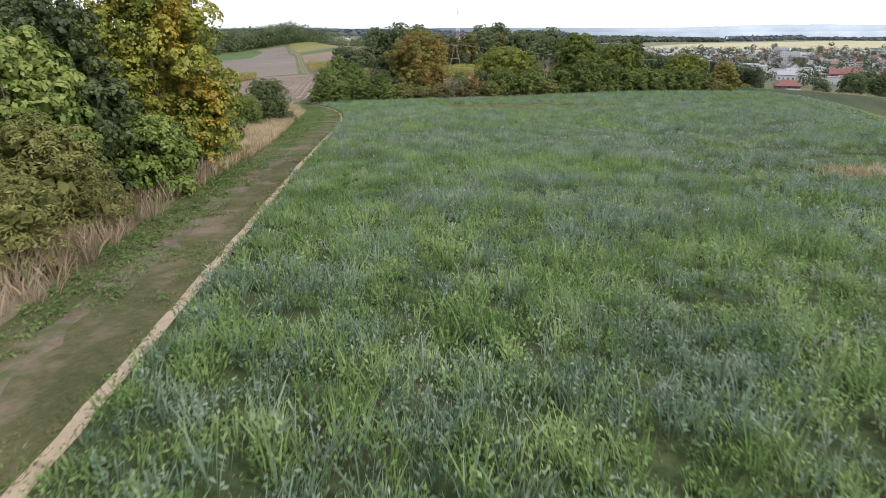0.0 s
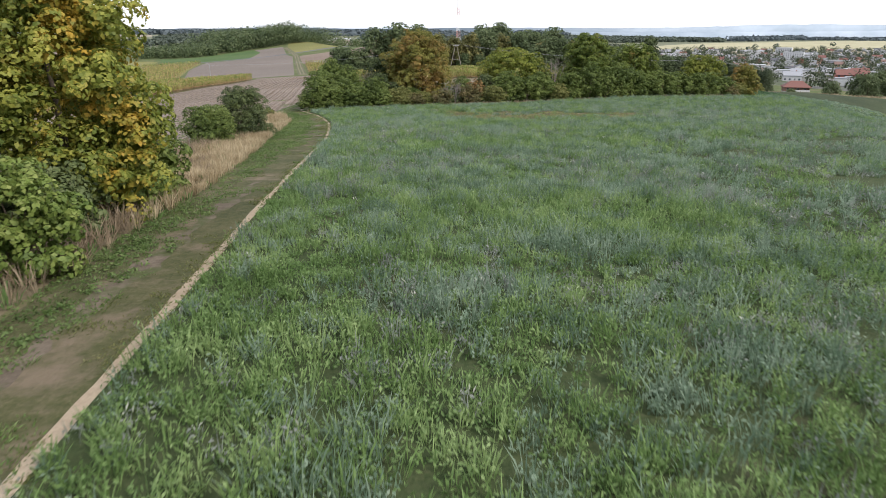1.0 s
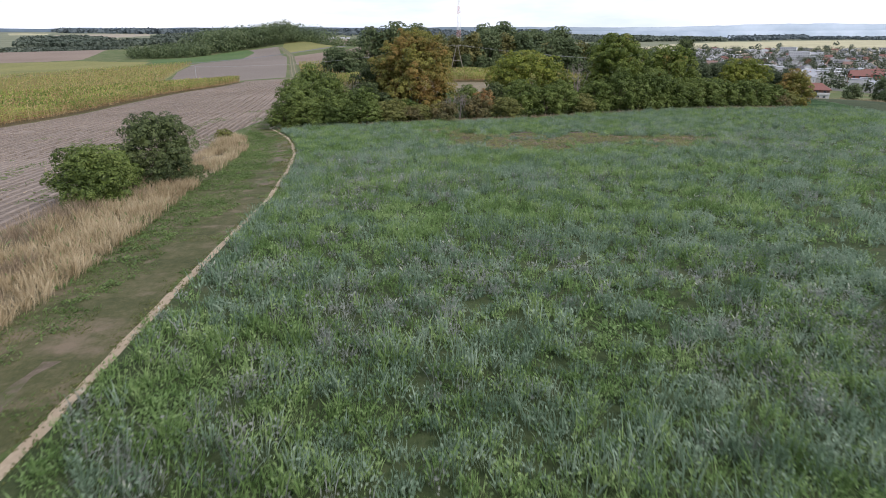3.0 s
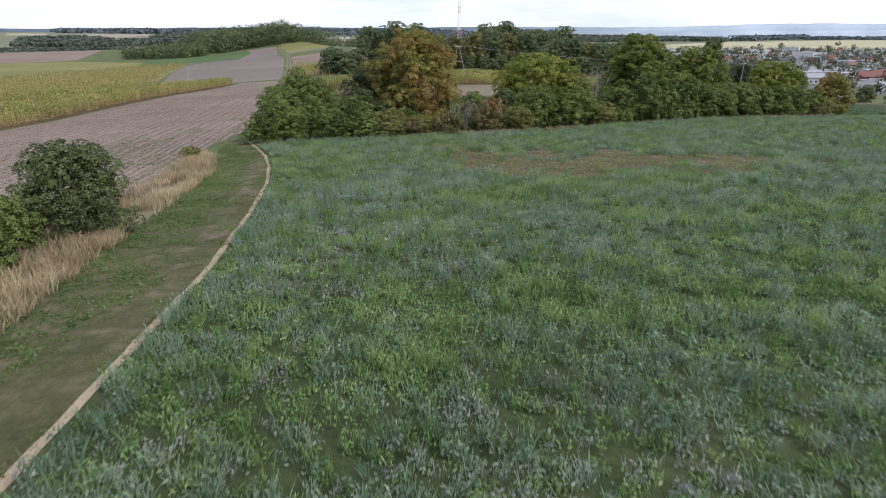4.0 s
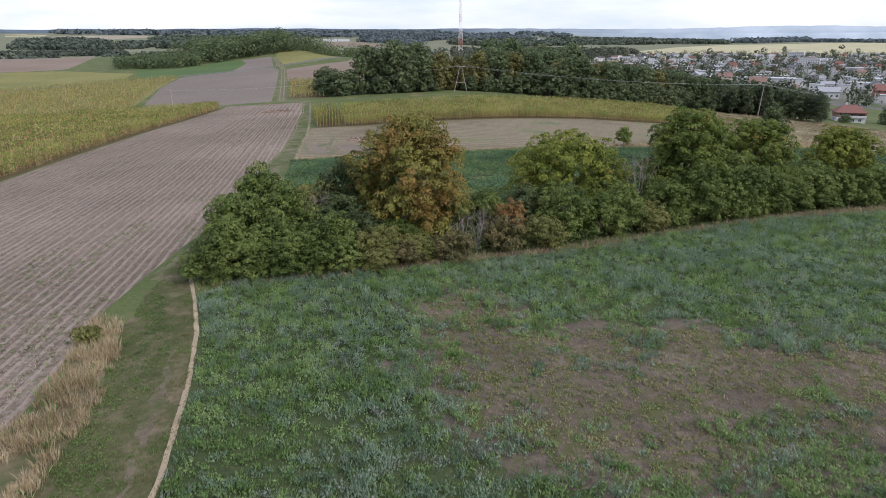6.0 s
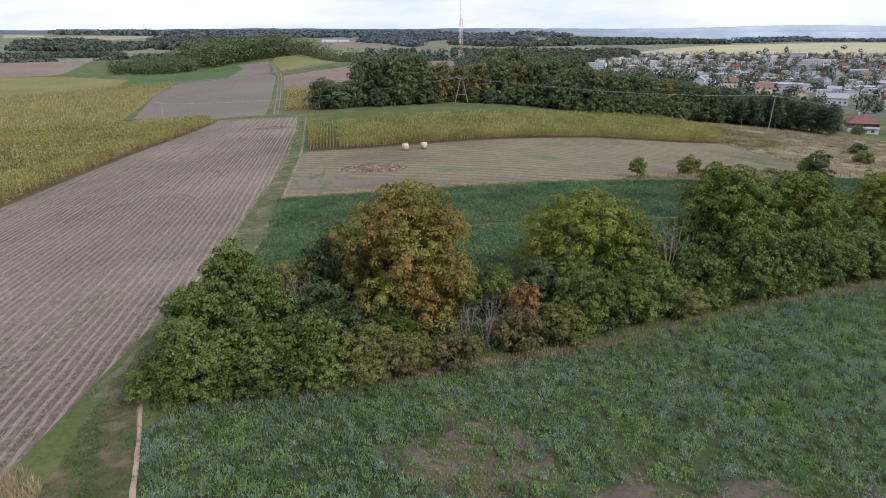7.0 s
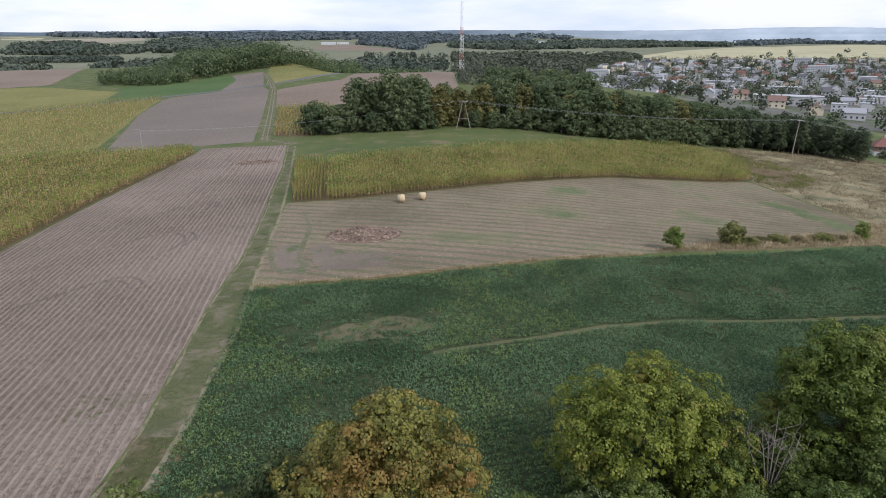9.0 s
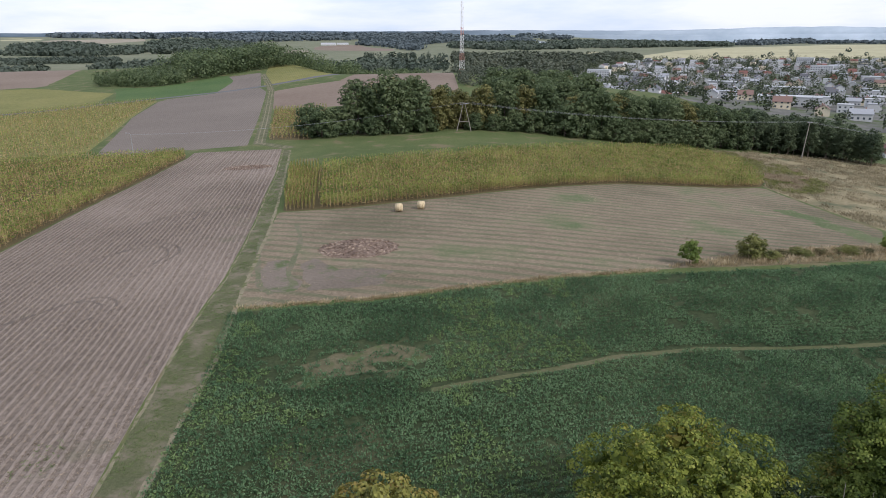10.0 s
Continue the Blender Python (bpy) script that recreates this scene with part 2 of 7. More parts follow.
M_stubble2 = soil("far_stubble_soil", [(0.3, (.10, .082, .068)), (0.5, (.15, .125, .105)), (0.7, (.205, .172, .145))], big=0.012, fine=0.8, rows=(ROW_TURN, 1.0), row_color=(.24, .21, .175), row_mix=0.3)
M_plough = soil("harrowed_soil", [(0.3, (0.144, 0.104, 0.079)), (0.5, (0.187, 0.144, 0.112)), (0.7, (0.230, 0.180, 0.140))], big=0.015, fine=0.5)
M_crop_soil = soil("leafy_crop_soil", [(0.36, (0.020, 0.030, 0.013)), (0.5, (0.038, 0.052, 0.022)), (0.64, (0.070, 0.080, 0.038))], patch=(0.110, 0.100, 0.055), patch_scale=0.05, patch_range=(0.6, 0.72))
M_tram = soil("wheel_tracks_in_crop", [(0.3, (0.056, 0.072, 0.028)), (0.5, (0.096, 0.100, 0.048)), (0.7, (0.136, 0.120, 0.072))])
M_hay = soil("hay_stubble", [(0.36, (0.108, 0.088, 0.056)), (0.5, (0.182, 0.143, 0.100)), (0.64, (0.275, 0.214, 0.152))], big=0.05, fine=2.2, rows=(74, 2.7), row_color=(.072, .096, .046), wander=3.2, row_mix=0.48, relief=0.06, patch=(.095, .118, .055), patch_scale=0.05, patch_range=(0.55, 0.70))
M_corn_soil = soil("corn_ground", [(0.3, (0.056, 0.048, 0.020)), (0.5, (0.096, 0.076, 0.036)), (0.7, (0.144, 0.112, 0.056))], fine=3)
M_green = soil("green_meadow", [(0.3, (0.040, 0.080, 0.024)), (0.5, (0.068, 0.112, 0.036)), (0.7, (0.104, 0.132, 0.048))], big=0.03, fine=0.7)
M_dry_hill = soil("dry_hill_grass", [(0.3, (0.100, 0.086, 0.045)), (0.5, (0.205, 0.172, 0.100)), (0.7, (0.345, 0.292, 0.180))], big=0.08, fine=1.2, patch=(.085, .092, .05), patch_scale=0.07, patch_range=(0.52, 0.66))
M_yellow = soil("far_ripe_corn", [(0.3, (.080, .092, .026)), (0.5, (.155, .155, .048)), (0.7, (.235, .205, .075))], big=0.02, fine=0.45, rows=(ROW_TURN, 1.4), row_color=(.21, .185, .085), row_mix=0.3)
M_asphalt = soil("asphalt", [(0.3, (.09, .09, .093)), (0.5, (.12, .12, .123)), (0.7, (.15, .15, .153))], fine=4, relief=0.01)

M_straw = soil("pale_straw_field", [(0.3, (.25, .24, .145)), (0.5, (.36, .335, .21)), (0.7, (.44, .40, .26))], big=0.004, fine=0.02)
M_far_green = soil("far_pasture", [(0.3, (.100, .115, .070)), (0.5, (.145, .155, .098)), (0.7, (.205, .200, .135))], big=0.006, fine=0.05)
M_town = soil("town_ground", [(0.3, (.085, .085, .075)), (0.5, (.130, .128, .115)), (0.7, (.195, .190, .175))], big=0.02, fine=0.12, patch=(.070, .092, .042), patch_scale=0.025, patch_range=(.50, .58))
M_pale_soil = soil("pale_harvested_soil", [(0.3, (.20, .175, .13)), (0.5, (.27, .235, .18)), (0.7, (.33, .29, .225))], big=0.006, fine=0.06)
M_water, _n, _l, _b = material("lake_water")
_b.inputs["Base Color"].default_value = (.25, .3, .34, 1)
_b.inputs["Roughness"].default_value = 0.15

# ---- ground, cut into its fields ----
def spaced(fine_a, fine_b, step, far_a, far_b, grow):
    mid = list(np.arange(fine_a, fine_b + 0.01, step))
    up, s = [mid[-1]], step
    while up[-1] < far_b:
        s *= grow
        up.append(up[-1] + s)
    down, s = [mid[0]], step
    while down[-1] > far_a:
        s *= grow
        down.append(down[-1] - s)
    return np.array(down[:0:-1] + mid + up[1:])


def signed_polygon(points):
    """Distance to the edge of a polygon, positive inside."""
    pts = np.array(points, float)
    nxt = np.roll(pts, -1, axis=0)

    def field(x, y):
        best = np.full(x.shape, 1e18)
        inside = np.zeros(x.shape, bool)
        for (ax, ay), (bx, by) in zip(pts, nxt):
            dx, dy = bx - ax, by - ay
            t = np.clip(((x - ax) * dx + (y - ay) * dy) / (dx * dx + dy * dy), 0, 1)
            best = np.minimum(best, (x - ax - t * dx) ** 2 + (y - ay - t * dy) ** 2)
            if ay != by:
                inside ^= ((ay > y) != (by > y)) & (x < (y - ay) / (by - ay) * dx + ax)
        return np.where(inside, 1, -1) * np.sqrt(best)
    return field


def line_offset(points, width, side):
    """Positive within half a width of a line, on one side of its edge; two of these make a band."""
    pts = np.array(points, float)

    def field(x, y):
        best, sign = np.full(x.shape, 1e18), np.ones(x.shape)
        for (ax, ay), (bx, by) in zip(pts[:-1], pts[1:]):
            dx, dy = bx - ax, by - ay
            t = np.clip(((x - ax) * dx + (y - ay) * dy) / (dx * dx + dy * dy), 0, 1)
            d = (x - ax - t * dx) ** 2 + (y - ay - t * dy) ** 2
            s = np.sign(dx * (y - ay) - dy * (x - ax))
            sign = np.where(d < best, s, sign)
            best = np.minimum(best, d)
        return width / 2 - side * sign * np.sqrt(best)
    return field


def alongside(points, reach):
    """True for triangles that lie wholly beside a line, within reach of it and not past its ends."""
    pts = np.array(points, float)

    def near(tris):
        x, y = tris[..., 0], tris[..., 1]
        best, past = np.full(x.shape, 1e18), np.zeros(x.shape, bool)
        for k, ((ax, ay), (bx, by)) in enumerate(zip(pts[:-1], pts[1:])):
            dx, dy = bx - ax, by - ay
            u = ((x - ax) * dx + (y - ay) * dy) / (dx * dx + dy * dy)
            t = np.clip(u, 0, 1)
            d = (x - ax - t * dx) ** 2 + (y - ay - t * dy) ** 2
            over = ((u < 0) & (k == 0)) | ((u > 1) & (k == len(pts) - 2))
            past = np.where(d < best, over, past)
            best = np.minimum(best, d)
        return ((best < reach * reach) & ~past).all(1)
    return near


def band(points, width):
    near = alongside(points, max(6.0, width * 2 + 4) if abs(points[0][0]) < 120 else 60.0)
    return [line_offset(points, width, 1), line_offset(points, width, -1), near]


def cut(tris, field):
    """Splits triangles (n, 3, 2) along field = 0 into those inside and those outside."""
    d = field(tris[..., 0], tris[..., 1])
    d = np.where(np.abs(d) < 1e-4, 1e-4, d)
    pos = (d > 0).sum(1)
    ins, outs = [tris[pos == 3]], [tris[pos == 0]]
    for count, alone_in in ((1, True), (2, False)):
        t, e = tris[pos == count], d[pos == count]
        if not len(t):
            continue
        lone = np.argmax((e > 0) == alone_in, axis=1)
        r = np.arange(len(t))
        a, b, c = t[r, lone], t[r, (lone + 1) % 3], t[r, (lone + 2) % 3]
        ea, eb, ec = e[r, lone], e[r, (lone + 1) % 3], e[r, (lone + 2) % 3]
        p = a + (b - a) * (ea / (ea - eb))[:, None]
        q = a + (c - a) * (ea / (ea - ec))[:, None]
        tip = np.stack([a, p, q], 1)
        rest = np.concatenate([np.stack([p, b, c], 1), np.stack([p, c, q], 1)])
        (ins if alone_in else outs).append(tip)
        (outs if alone_in else ins).append(rest)
    return np.concatenate(ins), np.concatenate(outs)


gx = spaced(-96, 96, 1.5, -4700, 4700, 1.09)
gx = np.sort(np.concatenate([gx, np.arange(-23.25, 0, 1.5)]))
gy = spaced(-16, 344, 1.5, -300, 4900, 1.06)
gy = np.sort(np.concatenate([gy, np.arange(-15.25, 107, 1.5)]))
xx, yy = np.meshgrid(gx, gy, indexing="ij")
corner = np.stack([xx, yy], -1)
a, b, c, d = corner[:-1, :-1], corner[1:, :-1], corner[1:, 1:], corner[:-1, 1:]
land = np.concatenate([np.stack([a, b, c], 2).reshape(-1, 3, 2), np.stack([a, c, d], 2).reshape(-1, 3, 2)])

PATH_LINE = [(-2.4, -16), (-3.3, 0), (-4.2, 10), (-5.2, 20), (-6.42, 32), (-7.48, 44), (-8.5, 58), (-9.9, 68), (-11.6, 77.8), (-13.5, 85.5), (-15.6, 92.4), (-18.2, 99), (-20.4, 104)]
RUT_EAST = [(-20.4, 104), (-21.0, 118), (-21.6, 131), (-22.4, 139), (-23.6, 151.8), (-26.0, 166), (-27.6, 177), (-29.6, 190.6), (-31.8, 205), (-36.2, 229), (-50.5, 302)]
RUT_WEST = [(-24.2, 118), (-24.9, 131.6), (-27.0, 144.3), (-28.8, 156), (-29.8, 166), (-30.6, 177.4), (-32.6, 191), (-35.6, 209.7), (-39.4, 229.8), (-43.9, 257.5), (-53.0, 303)]
TRACK_ON = [(-51.5, 306), (-66, 322), (-111, 516), (-124, 560), (-150, 640)]
LANE_EDGE = [(-5.2, -16), (-6.2, 2), (-7.2, 9), (-8.4, 16), (-9.6, 26), (-10.8, 39), (-12.2, 50), (-14.2, 63), (-17.2, 83), (-20.5, 93), (-22.5, 102), (-23.6, 112), (-25.0, 131)]
VERGE_EDGE = [(-16, -16), (-17, 20), (-18.5, 45), (-18.6, 60), (-18.6, 74), (-20.5, 86), (-23, 95)]
WEED_FIELD = [*PATH_LINE[:-1], (-17, 101.5), (-5, 103.8), (3, 107), (11, 109.5), (17, 113), (33, 120.5), (49, 124.5), (70, 128), (95, 128), (110, 60), (110, -16)]
CROP_FIELD = [(-20.6, 114), (-21.6, 131), (-23.2, 145), (-26.2, 164.5), (-10, 166.5), (1, 170), (15, 175), (31, 178), (44, 180.5), (66, 186), (82, 188), (125, 186), (118, 160), (64, 146), (56, 134), (36, 128), (20, 122), (8, 116), (-10, 114)]
TRAM_LINE = [(-3, 145), (2, 147), (10, 150), (16, 153), (25, 156), (47, 159), (62, 160)]
HAY_FIELD = [(-27, 166), (-10, 168), (1, 171.5), (15, 176.5), (31, 180), (43, 187), (54, 192), (71, 197), (80, 212), (79, 258), (68, 253), (55, 250.5), (41, 248.5), (26, 241), (12, 232.5), (0, 225), (-20, 217), (-33, 215.5)]
CORN_FIELD = [(-32.3, 216), (-20, 217.5), (0, 225.5), (12, 233), (26, 241.5), (41, 249), (55, 251), (68, 253.5), (79, 259), (84, 268), (93, 305), (82, 326), (60, 315), (36, 300), (0, 276), (-22, 270), (-42, 264)]
STUBBLE = [(-23.5, 95), (-24, 104), (-24.3, 112), (-25.1, 131), (-27.3, 144), (-29, 156), (-30.1, 166), (-30.9, 177), (-32.9, 191), (-36, 210), (-39.8, 230), (-44.3, 257), (-54, 305), (-84, 309), (-82, 298), (-76, 226), (-73, 194), (-66, 100), (-60, 40), (-19, 42), (-19, 60), (-19, 74), (-21, 86)]
CORN_WEST = [(-73.5, 194), (-76.5, 226), (-82.5, 298), (-86, 306), (-130, 312), (-300, 300), (-300, 40), (-61, 40), (-66.5, 100)]
CORN_FAR = [(-126, 318), (-158, 423), (-178, 505), (-207, 495), (-250, 458), (-330, 425), (-330, 306), (-140, 318)]
STUBBLE_FAR = [(-69, 318), (-94, 315), (-121, 317), (-158, 425), (-177, 508), (-150, 526), (-124, 538), (-113, 512)]
CORN_SMALL = [(-64, 328), (-86, 424), (-60, 424), (-48, 322)]
HILL_FIELD = [(-88, 428), (-108, 512), (-72, 546), (-66, 640), (2, 640), (6, 480), (-10, 440), (-40, 428)]
ROAD_LINE = [(-420, 400), (-253, 468), (-227, 482), (-207, 505), (-180, 520), (-150, 532), (-122, 545), (-100, 565), (-85, 595), (-70, 640), (-50, 720)]
DRY_HILL = [(81, 212), (80, 260), (84, 267), (94, 304), (84, 330), (115, 340), (150, 345), (172, 330), (172, 290), (150, 235), (125, 190), (82, 189), (81, 200)]
BANK = [(27, 179.5), (43, 182), (64, 187), (80, 188), (81, 211), (71, 197), (54, 192.5), (43, 187.5)]
GREEN_WEST = [(-208, 512), (-240, 580), (-264, 624), (-226, 604), (-203, 626), (-186, 662), (-160, 600), (-150, 524)]
STUBBLE_NORTH = [(-148, 522), (-165, 565), (-190, 640), (-150, 640), (-124, 540)]
YELLOW_NORTH = [(-122, 540), (-146, 640), (-170, 760), (-80, 760), (-80, 600), (-95, 562)]
YELLOW_WEST = [(-216, 498), (-238, 573), (-330, 640), (-600, 640), (-600, 360), (-420, 400), (-250, 474)]
BROWN_WEST = [(-332, 644), (-420, 900), (-900, 900), (-900, 644)]
TOWN_GROUND = [(150, 1080), (140, 800), (135, 640), (165, 535), (215, 470), (300, 430), (430, 445), (580, 620), (840, 1000), (1060, 1300), (1060, 1580), (430, 1580), (250, 1330)]
BARE_PATCH = [(-0.5, 87), (2, 81.5), (6, 78), (11, 77.5), (20, 82), (27, 86), (21, 90), (11, 91), (5, 90), (1.5, 98), (-0.5, 96)]

def uneven(field, amount):
    return lambda x, y: field(x, y) + amount * (np.sin(x * .9 + 1.3 * np.sin(y * .7)) * .5 + np.sin(y * 1.3 + x * .4) * .5)


def ragged(fields, amount):
    """A band whose two edges wander."""
    def edge(f, k):
        return lambda x, y: f(x, y) + amount * (np.sin(y * 2.1 + k) * .4 + np.sin(y * 4.7 + 2 * k + x) * .35 + np.sin(y * .63 + 3 * k) * .45)
    return [edge(fields[0], 0.0), edge(fields[1], 1.7), fields[2]]


def bare(x, y):
    """Distance inside the bare patch, with a frayed rim."""
    d = signed_polygon(BARE_PATCH)(x, y) + 2.6
    return d + 1.0 * np.sin(x * .9 + 1.3 * np.sin(y * .7)) + .7 * np.sin(y * 1.9 + x * 1.3) + .5 * np.sin(x * 2.6 - y * 1.1)


WORN = [(x - 1.0 - .25 * math.sin(y * .11), y) for x, y in [(-2.32 - .0975 * (k + 16), k) for k in range(-15, 41, 3)]]
WORN_ON = [(-10.1, 62), (-11.0, 68), (-12.5, 76), (-14.4, 84), (-16.4, 91)]
TURN_MARKS = [[(-55, 160), (-49, 168.5), (-47.5, 170), (-45.5, 170.2), (-43.5, 168.8), (-42.4, 166.5), (-42.6, 163)],
              [(-56, 186), (-51, 193.5), (-49, 195), (-47, 194.6), (-45, 192.4), (-43.4, 189), (-44, 183)],
              [(-58, 208), (-53.5, 217.5), (-51, 219), (-48.5, 216), (-48.4, 211)]]
HAY_TURN = [(-31.5, 198), (-30, 191), (-27.5, 181), (-25, 173), (-22.5, 169.6)]
HAY_TURN_2 = [(-27.5, 206), (-24.6, 196), (-23.2, 186), (-22.6, 178), (-20, 172)]
HAY_BARE = [(-26.5, 184), (-26.6, 177), (-24.6, 171), (-20.6, 170.4), (-19.5, 174), (-22.6, 178), (-23.4, 184)]
HAY_BARE_2 = [(-21.4, 180), (-20.4, 185), (-16, 179.5), (-8, 178), (-9, 172), (-18, 171)]

THIN_PATCH = [(-9 + 7.0 * math.cos(a_), 151 + .35 * 7.0 * math.cos(a_) + 2.9 * math.sin(a_)) for a_ in np.linspace(0, 2 * math.pi, 16)[:-1]]
GREEN_EDGE = [(69.0, 229.5), (72.0, 218.5), (72.6, 202.8), (72.9, 191.6), (77.1, 185.5)]

